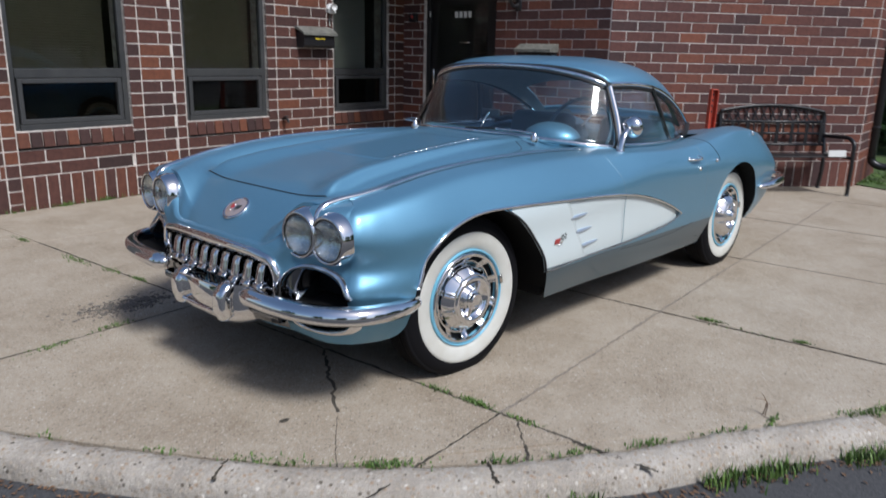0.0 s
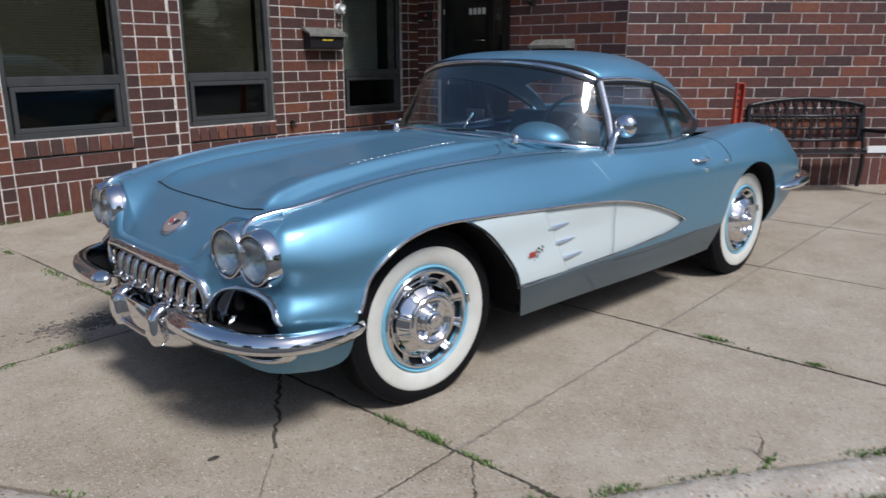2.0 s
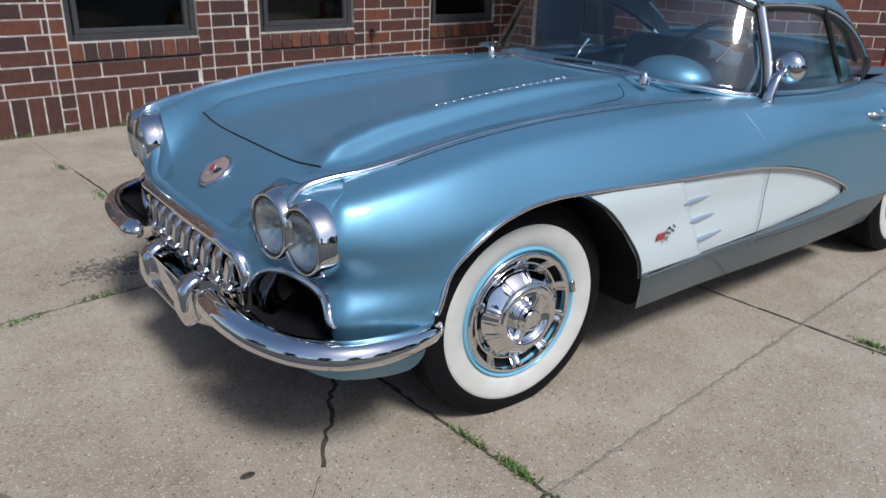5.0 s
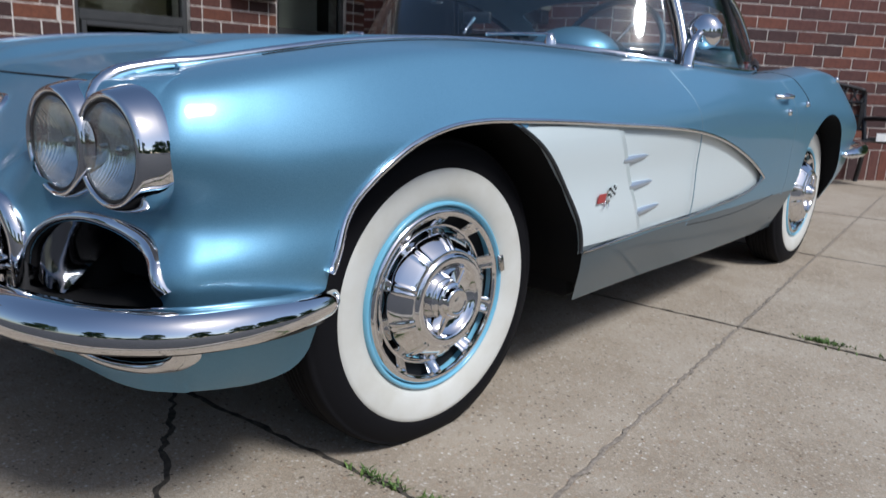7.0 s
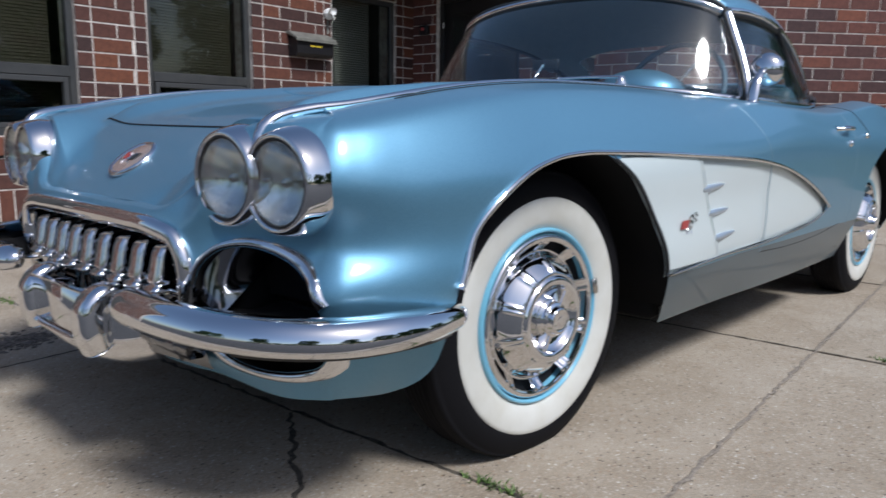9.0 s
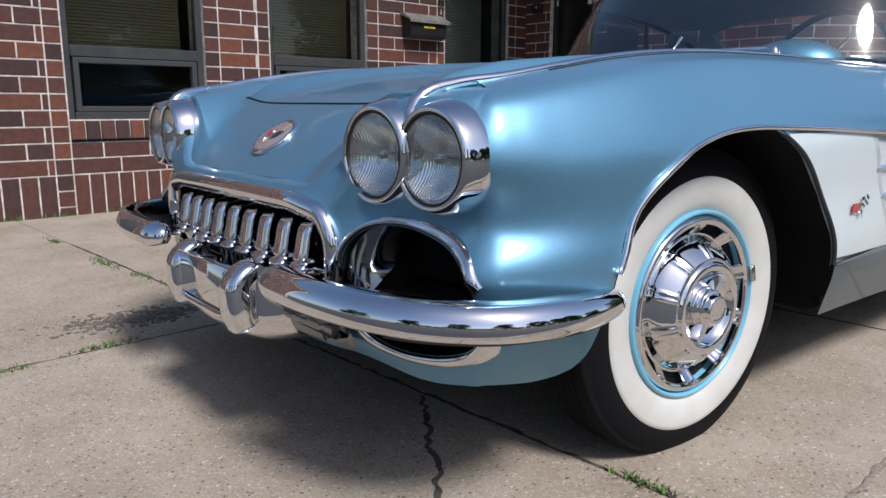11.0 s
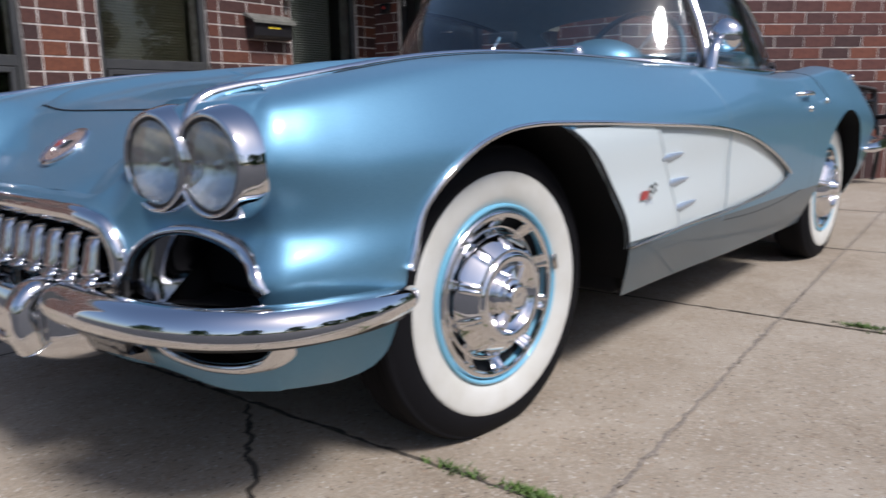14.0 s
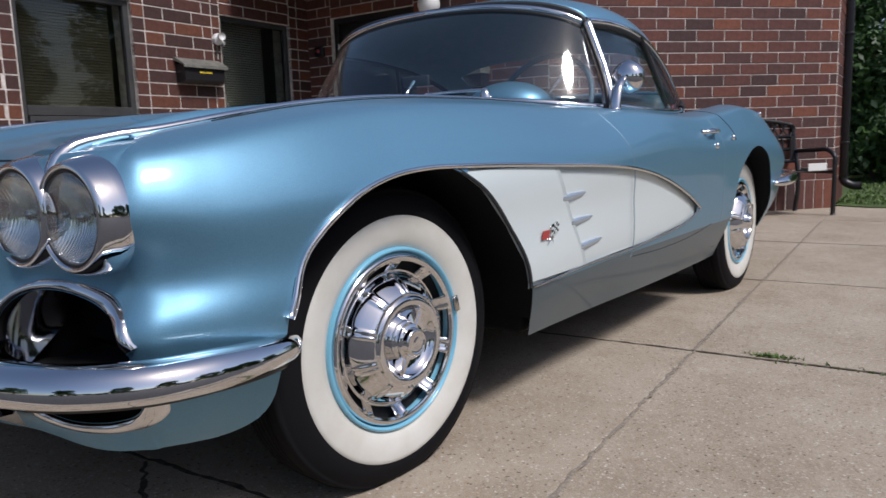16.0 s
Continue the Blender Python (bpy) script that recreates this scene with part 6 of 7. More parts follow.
part("mirror_foot", moved(lathe([(0.030, 0.0), (0.026, 0.010), (0.012, 0.016), (0.0005, 0.017)], 24), Matrix.Translation((1.203, -0.768, 0.848)) @ Matrix.Diagonal((1.5, 0.8, 1, 1))), CHROME, dm)

# ---- wipers
for y0, y1 in ((-0.435, 0.06), (0.43, 0.80 * 0.80)):
    px = 0.915 if y0 < 0 else 0.925
    wp = part("wiper", moved(lathe([(0.020, -0.012), (0.019, 0.010), (0.014, 0.020), (0.010, 0.034), (0.0005, 0.036)], 20), Matrix.Translation((px, y0, 0.905))), CHROME, car, "chrome wiper post and arm")
    end = 0.935 if y0 < 0 else 1.06
    part("wiper_arm", tube(path([(px, y0, 0.936), (px + 0.012, y0 + 0.1, 0.938), (end, (y0 + y1) / 2 + 0.02, 0.937)], 12), 0.006, 6), CHROME, wp)
    part("wiper_blade", tube(path([(px + 0.03, y0 + 0.10, 0.931), (end, (y0 + y1) / 2, 0.936), (end + 0.012, y1, 0.926)], 12), 0.005, 6), GASKET, wp)

# ---- door handle, lock, fuel door, rear details
hy = -side_y(1.85, 0.772)
handle = tube(path([(1.795, hy + 0.004, 0.772), (1.81, hy - 0.022, 0.773), (1.86, hy - 0.030, 0.774), (1.905, hy - 0.026, 0.774), (1.925, hy + 0.004, 0.775)], 20), 0.0085, 10, scale=np.interp(np.linspace(0, 1, 20), [0, 0.2, 0.6, 1], [1.3, 0.8, 1.0, 1.4]))
part("door_handle", handle, CHROME, doors[-1], "chrome pull handle")
part("door_handle", mirror(handle), CHROME, doors[1], "chrome pull handle")
both("lock_button", moved(lathe([(0.013, 0.004), (0.013, -0.004), (0.009, -0.010), (0.0005, -0.011)], 20, "y"), Matrix.Translation((1.905, -side_y(1.905, 0.715), 0.715))), CHROME, "chrome lock")
a = path([(2.055, 0.870), (2.12, 0.850), (2.165, 0.805), (2.185, 0.755), (2.180, 0.735)], 24)
q = side_points(a[:, 0], a[:, 1])
part("fuel_door_gap", sweep(np.stack([q[:, 0], -q[:, 1] - 0.0005, q[:, 2]], 1), ring(0.0018, 6), up=(0, 1, 0)), GAP, car)
part("fuel_knob", ball(0.012, tuple(on_side(2.125, 0.745, 0.006))), CHROME, car, "small chrome knob")
both("rear_stud", ball(0.014, tuple(on_side(2.83, 0.852, 0.006))), CHROME, "small chrome bead for the glint on a rib end on the rear fender")
rb = path([(2.88, -0.915, 0.500), (2.95, -0.940, 0.503), (3.10, -0.945, 0.510), (3.25, -0.930, 0.517), (3.42, -0.860, 0.52), (3.58, -0.70, 0.52), (3.66, -0.50, 0.52)], 40)
both("rear_bumper", sweep(rb, [(a * 0.85, b * 0.85) for a, b in bumper_shape], scale=np.interp(np.linspace(0, 1, 40), [0, 0.06, 0.2, 1], [0.3, 0.75, 1, 1]), flip=True), CHROME, "chrome rear bumper half")
both("tail_lamp", ball(0.055, (3.60, -0.60, 0.62), 20, (0.8, 0.8, 0.8)), RED, "round red tail lamp")


# ------------------------------------------------------------------ fittings on the walls
lm = LEFT_M @ Matrix.Translation((U0, 0, 0))
mb = thing("mailbox", "black metal wall mailbox with a grey lid and a yellow label", "mailbox", at_left(3.04, 0.0, 1.35))
prof = [(0, 1.360), (-0.105, 1.360), (-0.125, 1.385), (-0.125, 1.500), (0, 1.535)]
part("case", put(slab([(y, z) for y, z in prof], 2.825, 3.270, "x"), lm), BLACKMETAL, mb, "black sheet-metal case", smooth=False)
part("lid", put(slab([(0, 1.585), (-0.03, 1.580), (-0.150, 1.515), (-0.152, 1.490), (-0.143, 1.490), (-0.14, 1.508), (0, 1.560)], 2.800, 3.300, "x"), lm), GREYMETAL, mb, "grey sloping lid", smooth=False)
part("latch", put(box(3.04, 3.055, -0.140, -0.125, 1.46, 1.50, 0.003), lm), BLACKMETAL, mb)
part("label", put(box(2.985, 3.125, -0.1275, -0.1255, 1.447, 1.463), lm), YELLOW, mb, "yellow label strip", smooth=False)

al = thing("wall_light", "small white weatherproof wall light with a stubby head", "wall light", at_left(3.31, 0.0, 1.76))
part("back_plate", put(moved(lathe([(0.052, 0.0), (0.056, -0.012), (0.056, -0.034), (0.046, -0.046), (0.0005, -0.048)], 8, "y"), Matrix.Translation((3.318, 0.0, 1.785))), lm), PALE, al, "eight-sided white box", smooth=False)
part("lamp_head", put(tube([(3.312, -0.040, 1.790), (3.300, -0.075, 1.800), (3.284, -0.120, 1.798)], 0.034, 14, up=(1, 0, 0), scale=[0.6, 0.9, 1.0]), lm), PALE, al, "stubby white head")
part("lock_nut", put(tube([(3.315, -0.046, 1.788), (3.312, -0.058, 1.792)], 0.026, 6, up=(1, 0, 0)), lm), PALE, al, smooth=False)
part("sensor", put(tube([(3.338, -0.044, 1.760), (3.346, -0.072, 1.742)], 0.015, 10, up=(1, 0, 0)), lm), PALE, al, "small sensor under the head")
part("conduit", put(tube([(3.31, -0.012, 1.72), (3.31, -0.012, 1.60)], 0.010, 8, up=(0, 1, 0)), lm), GREYMETAL, al)

tap = thing("wall_tap", "dark metal garden tap on the brick wall", "tap", at_left(2.60, 0, 0.62))
part("spout", put(tube(path([(2.60, 0.0, 0.61), (2.60, -0.07, 0.612), (2.60, -0.10, 0.575)], 10), 0.014, 8, up=(1, 0, 0)), lm), BLACKMETAL, tap)
part("wheel_handle", put(moved(lathe([(0.03, 0.0), (0.032, 0.006), (0.0005, 0.008)], 14), Matrix.Translation((2.60, -0.06, 0.635))), lm), BLACKMETAL, tap)

gl = thing("globe_lamp", "white globe lamp on a black wall bracket", "wall lamp", tuple(MID_M @ Vector((1.755, 0, 1.8))))
part("globe", put(ball(0.105, (1.755, -0.17, 2.025), 28), MID_M), PALE, gl, "white glass globe")
part("bracket", put(join(box(1.715, 1.795, -0.02, 0.0, 1.80, 1.94, 0.005), tube(path([(1.755, -0.01, 1.86), (1.755, -0.12, 1.85), (1.755, -0.17, 1.91)], 10), 0.018, 8, up=(1, 0, 0))), MID_M), BLACKMETAL, gl, "black bracket")
part("cup", put(moved(lathe([(0.02, -0.02), (0.05, 0.0), (0.052, 0.02), (0.04, 0.022)], 20), Matrix.Translation((1.755, -0.17, 1.915))), MID_M), BLACKMETAL, gl)

vb = thing("vent_hood", "grey sheet-metal vent hood on the brick wall", "vent", tuple(MID_M @ Vector((2.06, 0, 1.3))))
part("hood", put(slab([(0, 1.455), (-0.06, 1.450), (-0.17, 1.395), (-0.17, 1.365), (0, 1.365)], 1.835, 2.300, "x"), MID_M), GREYMETAL, vb, smooth=False)
part("grille", put(box(1.85, 2.285, -0.12, 0.0, 1.25, 1.362, 0.004), MID_M), BLACKMETAL, vb, smooth=False)
bx = thing("alarm_bell", "small dark alarm box with a red lens", "alarm box", tuple(MID_M @ Vector((0.2, 0, 1.7))))
part("case", put(box(0.13, 0.25, -0.05, 0.0, 1.70, 1.80, 0.008, 2), MID_M), BLACKMETAL, bx)
part("lens", put(ball(0.02, (0.19, -0.052, 1.76), 14), MID_M), RED, bx)

dp = thing("downspout", "black metal downspout at the wall's end", "downspout", tuple(BACK_M @ Vector((0.64, 0, 0))))
part("pipe", put(box(0.60, 0.69, -0.085, -0.008, 0.26, TALL, 0.012, 2), BACK_M), BLACKMETAL, dp)
part("shoe", put(tube(path([(0.645, -0.045, 0.30), (0.645, -0.055, 0.22), (0.655, -0.14, 0.17), (0.66, -0.22, 0.165)], 14), 0.042, 10, up=(1, 0, 0)), BACK_M), BLACKMETAL, dp)
for z in (0.6, 1.7, 2.8):
    part("strap", put(box(0.585, 0.705, -0.090, -0.004, z, z + 0.03, 0.003), BACK_M), BLACKMETAL, dp)

# ------------------------------------------------------------------ bench
d_ = (Vector((*RC, 0)) - Vector((*WC, 0))).normalized()
BM = Matrix(((d_.x, -d_.y, 0, 6.44), (d_.y, d_.x, 0, -0.378), (0, 0, 1, 0), (0, 0, 0, 1))) @ Matrix.Translation((-1.24, 0, 0))
bench = thing("bench", "black metal garden bench with a lattice back and tube arms", "bench", tuple(BM @ Vector((0.62, -0.25, 0))))
for u in (0.03, 1.21):
    part("leg", put(tube(path([(u, 0.03, 0.0), (u, 0.0, 0.20), (u, 0.01, 0.40), (u, 0.07, 0.62), (u, 0.10, 0.80)], 20), 0.021, 8, up=(1, 0, 0)), BM), BLACKMETAL, bench, "back leg and upright")
    part("arm", put(tube(path([(u, 0.05, 0.565), (u, -0.20, 0.575), (u, -0.40, 0.570), (u, -0.455, 0.53), (u, -0.462, 0.44), (u, -0.462, 0.0)], 30), 0.020, 8, up=(1, 0, 0)), BM), BLACKMETAL, bench, "tube arm and front leg")
    part("side_rail", put(tube([(u, 0.01, 0.38), (u, -0.462, 0.385)], 0.016, 8, up=(1, 0, 0)), BM), BLACKMETAL, bench)
for k in range(7):
    y = -0.44 + 0.066 * k
    part("seat_slat", put(box(0.03, 1.21, y, y + 0.050, 0.392 - 0.004 * k, 0.402 - 0.004 * k, 0.003), BM), BLACKMETAL, bench, smooth=False)
arch_ = lambda u: 0.80 + 0.075 * math.sin(math.pi * u / 1.24) ** 0.8
back_y = lambda z: float(np.interp(z, [0.40, 0.62, 0.80, 0.9], [0.012, 0.07, 0.10, 0.115]))
part("top_rail", put(tube([(u, back_y(arch_(u)), arch_(u)) for u in np.linspace(0.03, 1.21, 30)], 0.017, 8, up=(0, 1, 0)), BM), BLACKMETAL, bench)
for z in (0.705, 0.585, 0.47):
    part("back_rail", put(tube([(0.03, back_y(z), z), (1.21, back_y(z), z)], 0.013, 8), BM), BLACKMETAL, bench)
for k in range(12):
    u = 0.08 + 0.098 * k
    for sgn in (-1, 1):
        pts = [(u + sgn * 0.045 * math.cos(a), 0, 0) for a in (0,)]
        zz = np.linspace(0.705, arch_(u), 9)
        part("lattice", put(tube([(u + sgn * 0.045 * math.sin(math.pi * (z - 0.705) / (arch_(u) - 0.705)), back_y(z), z) for z in zz], 0.007, 6, up=(0, 1, 0)), BM), BLACKMETAL, bench)
for k in range(14):
    u = 0.07 + 0.0845 * k
    part("splat", put(box(u - 0.020, u + 0.020, back_y(0.53) - 0.004, back_y(0.53) + 0.004, 0.475, 0.70, 0.002), BM) if k % 2 else put(tube([(u, back_y(0.59), 0.59), (u, back_y(0.70), 0.70)], 0.009, 6, up=(0, 1, 0)), BM), BLACKMETAL, bench, smooth=False)
paper = thing("leaflet_box", "small white card box on the bench seat", "box", tuple(BM @ Vector((1.02, -0.42, 0.41))))
part("front", put(box(0.95, 1.14, -0.452, -0.446, 0.402, 0.468, 0.002), BM), PALE, paper, smooth=False)
part("tray", put(box(0.95, 1.14, -0.446, -0.36, 0.403, 0.430, 0.002), BM), GREYMETAL, paper, smooth=False)

post_t = thing("red_post", "red painted steel channel post with holes, leaning", "post", (5.03, 0.36, 0))
pm = Matrix.Translation((5.02, 0.36, 0)) @ Matrix.Rotation(radians(2.0), 4, "Y") @ Matrix.Rotation(radians(-35), 4, "Z")
part("channel", put(slab([(-0.040, -0.028), (-0.040, 0.020), (-0.030, 0.028), (0.030, 0.028), (0.040, 0.020), (0.040, -0.028), (0.030, -0.028), (0.028, 0.012), (-0.028, 0.012), (-0.030, -0.028)], -0.1, 1.035), pm), REDPOST, post_t, smooth=False)
for z in (0.82, 0.875, 0.93, 0.985):
    part("hole", put(box(-0.010, 0.010, 0.006, 0.0118, z, z + 0.024, 0.002), pm), GAP, post_t)
part("cap", put(box(-0.036, 0.036, -0.024, 0.024, 1.036, 1.050, 0.006, 2), pm), REDPOST, post_t)


# ------------------------------------------------------------------ greenery
def blades(spots, seed, height=(0.02, 0.06), width=0.004, lean=0.6):
    r = random.Random(seed)
    verts, faces = [], []
    for x, y, z in spots:
        h, a, k = r.uniform(*height), r.uniform(0, 6.28), r.uniform(0.1, lean)
        dx, dy = math.cos(a), math.sin(a)
        w = width * r.uniform(0.6, 1.3)
        n = len(verts)
        for t, ww in ((0, 1.0), (0.55, 0.8), (1, 0.08)):
            o = h * k * t * t
            for s in (-1, 1):
                verts.append((x + dx * o - dy * s * w * ww, y + dy * o + dx * s * w * ww, z + h * t * (1 - 0.25 * k * t)))
        faces += [(n, n + 1, n + 3, n + 2), (n + 2, n + 3, n + 5, n + 4)]
    return verts, faces


def tuft(x, y, n, spread, seed, height=(0.015, 0.05), along=(1, 0)):
    r = random.Random(seed)
    spots = []
    for _ in range(n):
        t, o = r.gauss(0, spread), r.gauss(0, spread * 0.18 + 0.003)
        spots.append((x + along[0] * t - along[1] * o, y + along[1] * t + along[0] * o, -0.004))
    return blades(spots, seed, height, 0.0032, 1.2)


weeds = []
CROSS = (-math.sin(SLAB_A), math.cos(SLAB_A))
LONG = (ca, sa)
WEEDS = [(-0.165, -0.985, 160, 0.045, CROSS), (-0.185, -0.80, 60, 0.06, CROSS), (-0.155, -1.20, 40, 0.06, CROSS), (1.42, -1.245, 130, 0.05, CROSS), (1.445, -1.70, 60, 0.025, CROSS), (1.405, -1.45, 14, 0.12, CROSS),
         (-1.10, 0.73, 70, 0.10, LONG), (-0.80, 0.80, 60, 0.08, LONG), (-0.485, 2.87, 70, 0.07, CROSS), (-0.43, 2.10, 90, 0.12, CROSS), (-0.34, 1.45, 70, 0.05, CROSS), (-0.38, 1.72, 40, 0.08, CROSS),
         (0.52, -1.88, 30, 0.04, LONG)]
for k, (x, y, n, s, d) in enumerate(WEEDS):
    weeds.append(tuft(x, y, n * 2, s * 0.7, 20 + k, (0.006, 0.024), d))
KW = [(-0.98, -0.76, 200, 0.10), (-0.72, -1.06, 260, 0.09), (-1.18, -0.47, 40, 0.05), (-1.42, -0.08, 40, 0.04), (-0.42, -1.33, 120, 0.07), (-0.22, -1.47, 110, 0.08), (0.02, -1.62, 100, 0.07), (0.28, -1.77, 90, 0.08), (0.88, -2.14, 260, 0.09), (1.02, -2.22, 200, 0.08)]
for k, (x, y, n, s) in enumerate(KW):
    i = int(np.argmin((dense[:, 0] - x) ** 2 + (dense[:, 1] - y) ** 2))
    t = dense[min(i + 2, 419)] - dense[max(i - 2, 0)]
    t /= np.linalg.norm(t)
    weeds.append(tuft(x, y, int(n * 0.7), s * 0.8, 60 + k, (0.006, 0.026), (t[0], t[1])))
tagged(part("joint_weeds", join(*weeds), GRASS, smooth=False), "green weeds growing from the pavement joints", "weeds", kind="stuff")
# dry stalk by the kerb
st = thing("dry_weed", "dry brown weed stalk beside the kerb", "weeds", (0.53, -1.85, 0))
for k in range(4):
    r = random.Random(90 + k)
    part("stalk", tube(path([(0.53 + 0.02 * r.random(), -1.85 + 0.03 * r.random(), 0), (0.53 + 0.04 * r.random(), -1.84, 0.05), (0.53 + r.uniform(-0.05, 0.06), -1.84 + r.uniform(-0.03, 0.03), r.uniform(0.05, 0.085))], 8), 0.0011, 5, up=(1, 0, 0)), DRY, st)
# weeds along the foot of the kerb, on the road side
spots, r = [], random.Random(7)
tt = np.gradient(dense, axis=0)
tt /= np.linalg.norm(tt, axis=1)[:, None]
for a, b, n in ((190, 300, 0), (215, 240, 260), (335, 352, 120), (372, 400, 320), (406, 420, 160)):
    for _ in range(n):
        i = r.randrange(a, b)
        k = noise.noise(Vector((dense[i][0] * 4, dense[i][1] * 4, 0)))
        if k < -0.15 and r.random() < 0.8:
            continue
        o = 0.155 + abs(r.gauss(0, 0.035))
        spots.append((dense[i][0] + tt[i][1] * o + r.gauss(0, 0.004), dense[i][1] - tt[i][0] * o + r.gauss(0, 0.004), -0.078))
tagged(part("gutter_grass", blades(spots, 11, (0.025, 0.06), 0.0035), GRASS, smooth=False), "green grass growing along the gutter", "grass", kind="stuff")
# dead leaves and grit in the gutter
lv = []
for _ in range(900):
    i = r.randrange(180, 420)
    o = 0.16 + abs(r.gauss(0, 0.05))
    x, y = dense[i][0] + tt[i][1] * o, dense[i][1] - tt[i][0] * o
    a, s = r.uniform(0, 6), r.uniform(0.003, 0.014)
    lv.append(([(x + s * math.cos(a), y + s * math.sin(a), -0.073), (x - s * 0.5 * math.sin(a), y + s * 0.5 * math.cos(a), -0.069), (x - s * math.cos(a), y - s * math.sin(a), -0.074), (x + s * 0.5 * math.sin(a), y - s * 0.5 * math.cos(a), -0.071)], [(0, 1, 2, 3)]))
tagged(part("dead_leaves", join(*lv), DRY, smooth=False), "brown dead leaves in the gutter", "leaves", kind="stuff")
# foot of the left wall
spots = []
for _ in range(420):
    u = r.choice((r.gauss(-0.45, 0.25), r.gauss(0.2, 0.04), r.gauss(0.55, 0.04), r.uniform(-0.9, 1.2)))
    spots.append(at_left(u, abs(r.gauss(0.012, 0.012)), 0.0))
tagged(part("wall_foot_grass", blades(spots, 12, (0.015, 0.05), 0.003), GRASS, smooth=False), "sparse grass along the wall's foot", "grass", kind="stuff")
# lawn
spots = []
for _ in range(9000):
    x, y = 6.95 + 7 * r.random() ** 1.6, r.uniform(-3.2, 0.3)
    if x > 7.0 - 0.1 * y and (y < -0.62 + 0.0787 * (x - 6.8)):
        spots.append((x, y, 0.01))
tagged(part("lawn_grass", blades(spots, 13, (0.02, 0.05), 0.007), GRASS, smooth=False), "mown green lawn grass", "grass", kind="stuff")


def leaves(centres, n, size, seed):
    r = np.random.RandomState(seed)
    c = np.asarray(centres, float)
    pick = r.randint(0, len(c), n)
    d = r.normal(size=(n, 3))
    d /= np.linalg.norm(d, axis=1)[:, None]
    p = c[pick, :3] + d * c[pick, 3:4] * (0.55 + 0.5 * r.rand(n, 1))
    a = r.normal(size=(n, 3))
    a /= np.linalg.norm(a, axis=1)[:, None]
    b = np.cross(a, r.normal(size=(n, 3)))
    b /= np.linalg.norm(b, axis=1)[:, None]
    s = size * (0.6 + 0.8 * r.rand(n, 1))
    q = np.stack([p + a * s, p + b * s * 0.5, p - a * s, p - b * s * 0.5], 1).reshape(-1, 3)
    return [tuple(v) for v in q], [(4 * i, 4 * i + 1, 4 * i + 2, 4 * i + 3) for i in range(n)]


def limb(a, b, r0, r1, seed):
    rr = random.Random(seed)
    mid = [(a[i] + b[i]) / 2 + rr.uniform(-0.1, 0.1) * abs(b[2] - a[2]) for i in range(3)]
    return sweep(path([a, mid, b], 8), ring(1.0, 7), up=(1, 0.1, 0), scale=np.linspace(r0, r1, 8))


def tree(x, y, tall, wide, seed, n=2600, size=0.16, label="leafy green street tree"):
    rr = random.Random(seed)
    t = thing("tree", label, "tree", (x, y, -0.1), "trees across the road")
    geo = [limb((x, y, -0.1), (x + 0.2, y, tall * 0.45), 0.22, 0.13, seed)]
    blobs = []
    for k in range(32):
        a, e = rr.uniform(0, 6.28), rr.uniform(-0.6, 1.1)
        rad = wide * (0.35 + 0.55 * rr.random())
        c = (x + rad * math.cos(a) * math.cos(e), y + rad * math.sin(a) * math.cos(e), tall * 0.50 + tall * 0.42 * math.sin(e))
        blobs.append((*c, wide * rr.uniform(0.22, 0.40)))
        if k < 9:
            geo.append(limb((x + 0.2, y, tall * rr.uniform(0.3, 0.45)), c, 0.09, 0.03, seed + k))
    part("trunk", join(*geo), BARK, t, "grey-brown trunk and limbs")
    part("crown", leaves(blobs, n, size, seed), LEAF, t, "crown of green leaves", smooth=False)


# shrubs beyond the lawn
for k, (x, y, w, h) in enumerate(((10.9, -0.65, 0.75, 1.9), (11.6, 0.5, 1.0, 2.6), (11.9, -1.7, 0.8, 2.0), (12.6, -0.6, 1.2, 3.2), (12.9, -2.9, 1.0, 2.5), (14.0, 0.9, 1.4, 3.6), (14.2, -4.2, 1.3, 3.0), (11.2, 1.6, 0.9, 2.6))):
    rr = random.Random(300 + k)
    sh = thing("shrub", "dense dark green shrub beyond the lawn", "shrub", (x, y, 0), "shrubs beyond the lawn")
    blobs = [(x + rr.gauss(0, w * 0.42), y + rr.gauss(0, w * 0.42), rr.uniform(0.18, h), w * rr.uniform(0.25, 0.45)) for _ in range(26)]
    part("leaves", leaves(blobs, 7500, 0.055, 40 + k), LEAF_DARK, sh, "small dark green leaves", smooth=False)
    part("stems", join(*[limb((x + rr.gauss(0, 0.1), y + rr.gauss(0, 0.1), 0), b[:3], 0.03, 0.008, k) for b in blobs[:7]]), BARK, sh)
for k, (x, y, h, w) in enumerate(((17, -2.5, 6.5, 2.6), (20, 3, 8, 3.2), (22, -7, 8, 3.0), (-6, -19, 7.5, 3.0), (3.5, -22, 8.0, 3.2), (8.5, -21, 7.5, 3.4), (13.0, -20, 8.5, 3.3), (17.0, -23, 8.0, 3.4), (-16, -14, 8.0, 3.2), (-19, -3, 7.0, 2.8), (22, -18, 8, 3.2), (-22, 8, 8, 3.2))):
    tree(x, y, h, w, 500 + k, 4800, 0.22 if k > 2 else 0.12)
# the wooded far side of the street, behind the walk
woods, wood_r = [], random.Random(77)
for k in range(34):
    a = radians(-178 + 172 * k / 33)
    d = wood_r.uniform(48, 62)
    x, y, h = 1.0 + d * 1.1 * math.cos(a), d * math.sin(a), wood_r.uniform(2.5, 6.0)
    for _ in range(16):
        woods.append((x + wood_r.gauss(0, 2.6), y + wood_r.gauss(0, 1.2), h * wood_r.random() ** 0.7, wood_r.uniform(0.7, 1.5)))
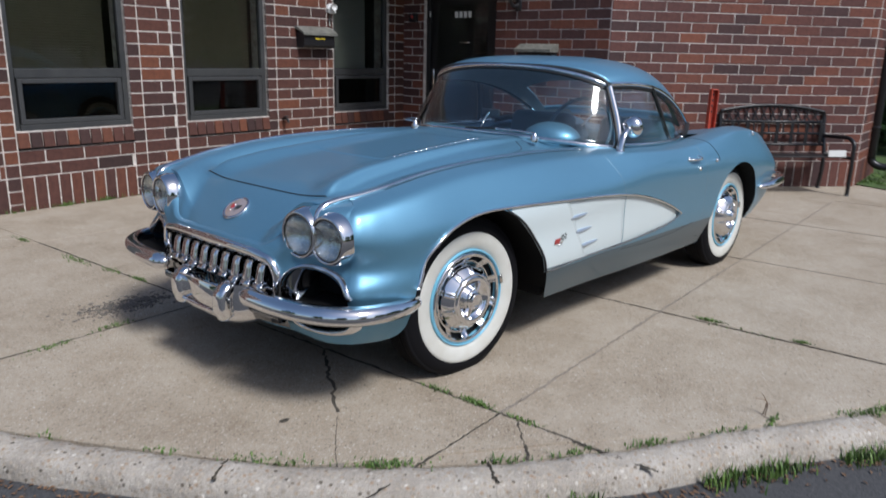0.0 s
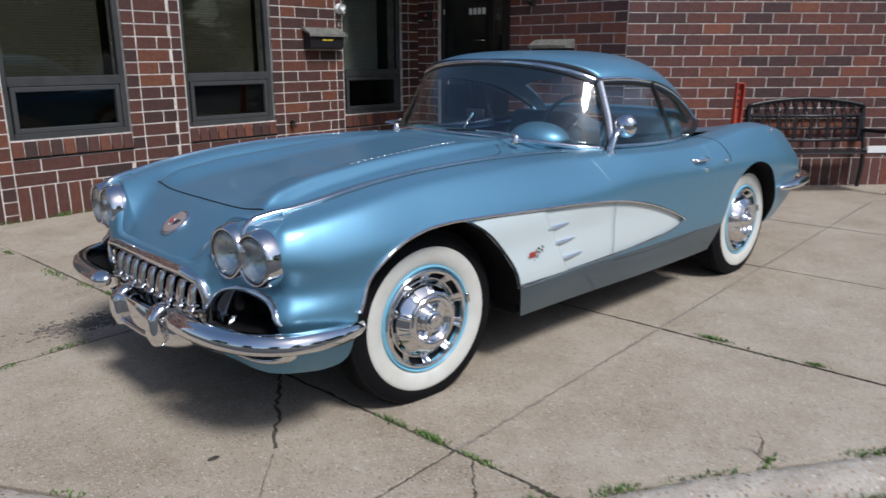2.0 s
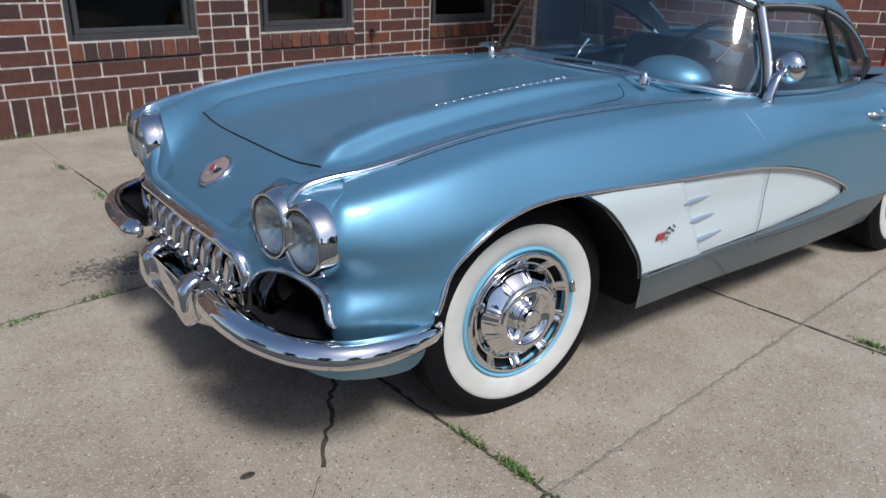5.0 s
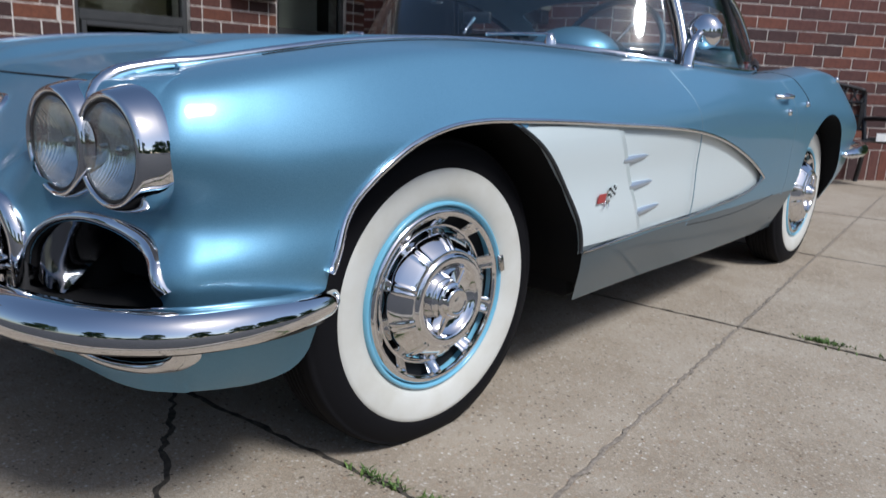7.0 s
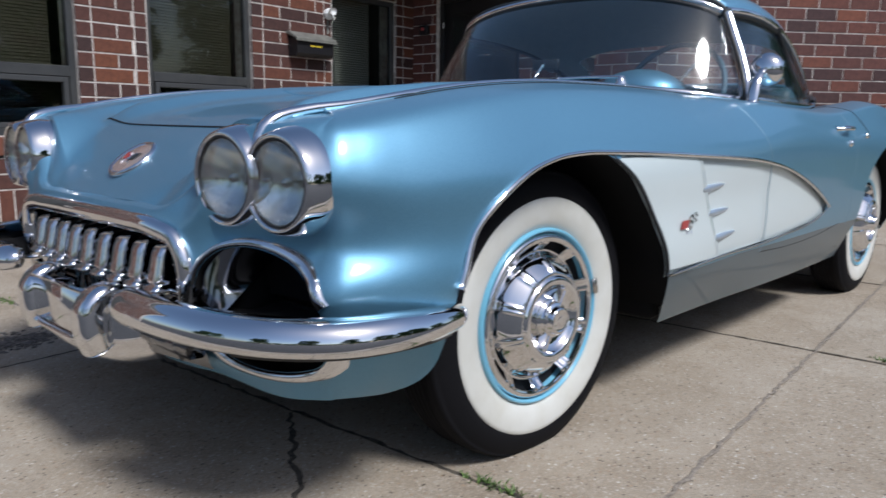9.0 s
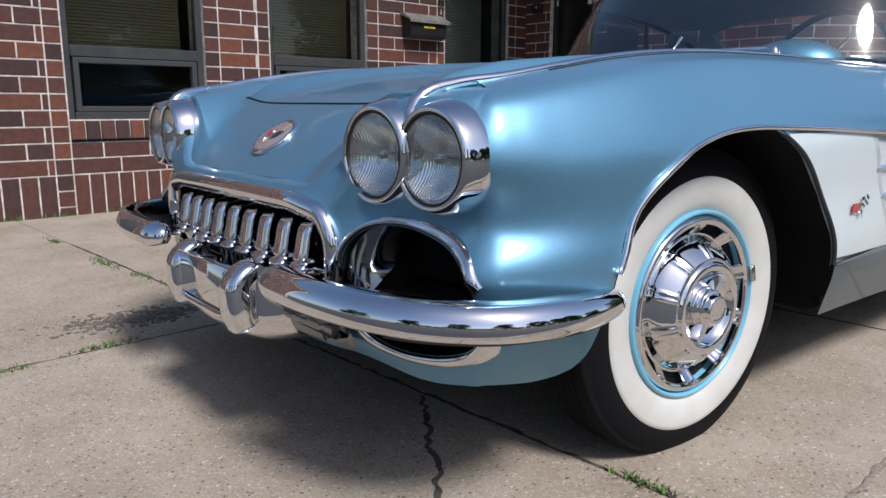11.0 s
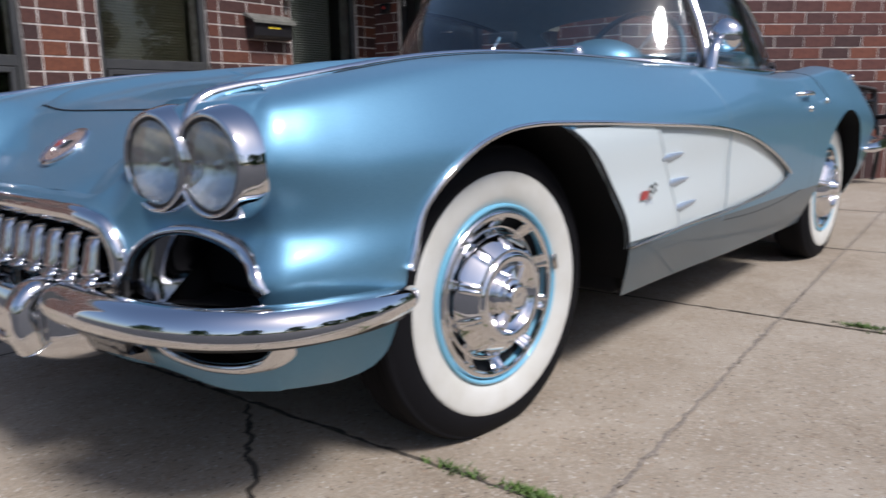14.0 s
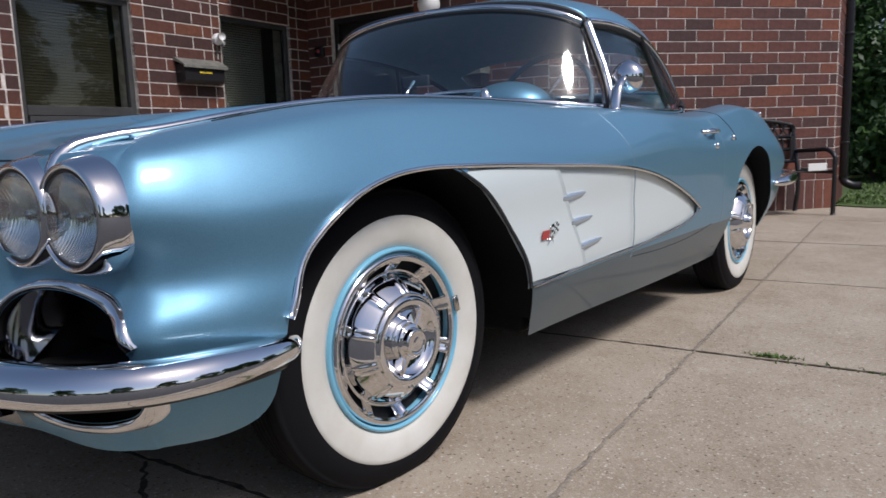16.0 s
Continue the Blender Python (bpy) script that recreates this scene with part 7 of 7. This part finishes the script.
far = part("far_woods", leaves(woods, 38000, 0.42, 91), LEAF, smooth=False)
tagged(far, "row of leafy trees across the street", "woods", kind="stuff")


# ------------------------------------------------------------------ bricks, last
MESHES = {}


def brick_mesh(l, h, deep=0.03, mat=BRICK):
    key = (round(l, 3), round(h, 3), deep, mat.name)
    if key not in MESHES:
        c, p = 0.003, 0.005
        verts, rows = [], ((0.0, deep), (0.0, -p + c), (c, -p))
        for e, y in rows:
            verts += [(e, y, e), (l - e, y, e), (l - e, y, h - e), (e, y, h - e)]
        faces = [(4 * k + i, 4 * k + (i + 1) % 4, 4 * k + 4 + (i + 1) % 4, 4 * k + 4 + i) for k in range(2) for i in range(4)] + [(8, 9, 10, 11)]
        me = bpy.data.meshes.new("brick")
        me.from_pydata(verts, [], faces)
        me.materials.append(mat)
        MESHES[key] = me
    return MESHES[key]


def lay(wall_ob, m, bricks, z_single=2.12, mats=(BRICK, BRICK_FAR)):
    """Bricks (u, z, length, height) on a wall: single ones low down, the rest joined."""
    r = random.Random(len(bricks))
    high = []
    for u, z, l, h in bricks:
        if l < 0.02 or h < 0.02:
            continue
        o = m @ Matrix.Translation((u, r.uniform(-0.0012, 0.0012), z))
        if z < z_single:
            b = new("brick", brick_mesh(l, h, mat=mats[0]))
            b.parent = wall_ob
            b.matrix_local = o
        else:
            me = brick_mesh(l, h, mat=mats[0])
            high.append(([tuple(o @ v.co) for v in me.vertices], [tuple(p.vertices) for p in me.polygons]))
    if high:
        tagged(part("brick_courses", join(*high), mats[1], wall_ob, smooth=False), kind="stuff")


def bond(u0, u1, z0, z1, pitch, length, joint, shift=0, dent=0.5):
    """Running bond over a field."""
    out, row, z = [], 0, z0
    while z + pitch * 0.6 < z1:
        h = min(pitch, z1 - z) - joint
        u = u0 - (length * dent if (row + shift) % 2 else 0)
        while u < u1 - 0.01:
            a, b = max(u, u0), min(u + length, u1)
            if b - a > 0.03:
                out.append((a, z, b - a - joint, h))
            u += length
        row, z = row + 1, z + pitch
    return out


def stack(u0, u1, z0, z1, pitch, joint):
    out, z = [], z0
    while z + pitch * 0.6 < z1:
        out.append((u0, z, u1 - u0 - joint, min(pitch, z1 - z) - joint))
        z += pitch
    return out


def upright(u0, u1, z0, z1, width, joint):
    n = max(1, round((u1 - u0) / width))
    w = (u1 - u0) / n
    return [(u0 + i * w, z0, w - joint, z1 - z0 - joint) for i in range(n)]


J, P = 0.011, 0.1075
Z0 = 0.283
lb = []
# strips beside the openings, fields between them, uprights along the foot
strips = [(-1.0, -0.90), (-0.235, -0.125), (0.875, 0.995), (1.325, 1.43), (2.42, 2.545), (3.275, 3.372), (4.315, 4.43)]
fields = [(-0.90, -0.235), (0.995, 1.325), (2.545, 3.275), (4.43, 4.62)]
for a, b in strips:
    lb += stack(a, b, -0.04, TALL - 0.02, P, J)
for k, (a, b) in enumerate(fields):
    lb += upright(a, b, 0.0, Z0, 0.104, J) + bond(a, b, Z0, TALL - 0.02, P, 0.31, J, k, 0.38)
for a, b in WIN:
    lb += upright(a, b, 0.0, Z0, 0.104, J) + bond(a, b, Z0, 0.498, P, 0.325, J, 0, 0.35)
    lb += bond(a, b, HEAD + 0.005, TALL - 0.02, P, 0.31, J)
lay(wall_left, LEFT_M @ Matrix.Translation((U0, 0, 0)), lb, 2.12, (BROWN, BROWN_FAR))
lay(wall_left, LEFT_M @ Matrix.Translation((U0, 0, 0)), bond(-3.4, DOOR2[0], 0, TALL - 0.02, P, 0.31, J) + bond(DOOR2[0], DOOR2[1], 2.11, TALL - 0.02, P, 0.31, J), 0.0, (BROWN, BROWN_FAR))
# the sloping brick sills stand proud over a dark strip
for a, b in WIN:
    n = round((b - a) / 0.104)
    w = (b - a) / n
    for i in range(n):
        me = brick_mesh(w - J, 0.125, 0.05, BROWN)
        o = new("sill_brick", me)
        o.parent = wall_left
        o.matrix_local = LEFT_M @ Matrix.Translation((U0 + a + i * w, -0.022, 0.512)) @ Matrix.Rotation(radians(-6), 4, "X")
    part("sill_dark_strip", moved(box(a, b, -0.004, 0.0, 0.494, 0.514), LEFT_M @ Matrix.Translation((U0, 0, 0))), GAP, wall_left, smooth=False)
PR, JR = 0.1005, 0.009
lay(wall_mid, MID_M, bond(0.0, DOOR1[0], 0, TALL - 0.02, PR, 0.29, JR, 0, 0.45) + bond(DOOR1[1], MID_L, 0, TALL - 0.02, PR, 0.29, JR, 1) + bond(DOOR1[0], DOOR1[1], 2.085, TALL - 0.02, PR, 0.29, JR))
lay(wall_right, RIGHT_M, upright(0, RIGHT_L, 0.0, 0.285, 0.104, JR) + bond(0.0, RIGHT_L, 0.285, TALL - 0.02, PR, 0.285, JR, 1, 0.4))
lay(wall_back, BACK_M, upright(0, BACK_L, 0.0, 0.285, 0.104, JR) + bond(0.0, BACK_L, 0.285, TALL - 0.02, PR, 0.285, JR, 1, 0.4), 0.9)
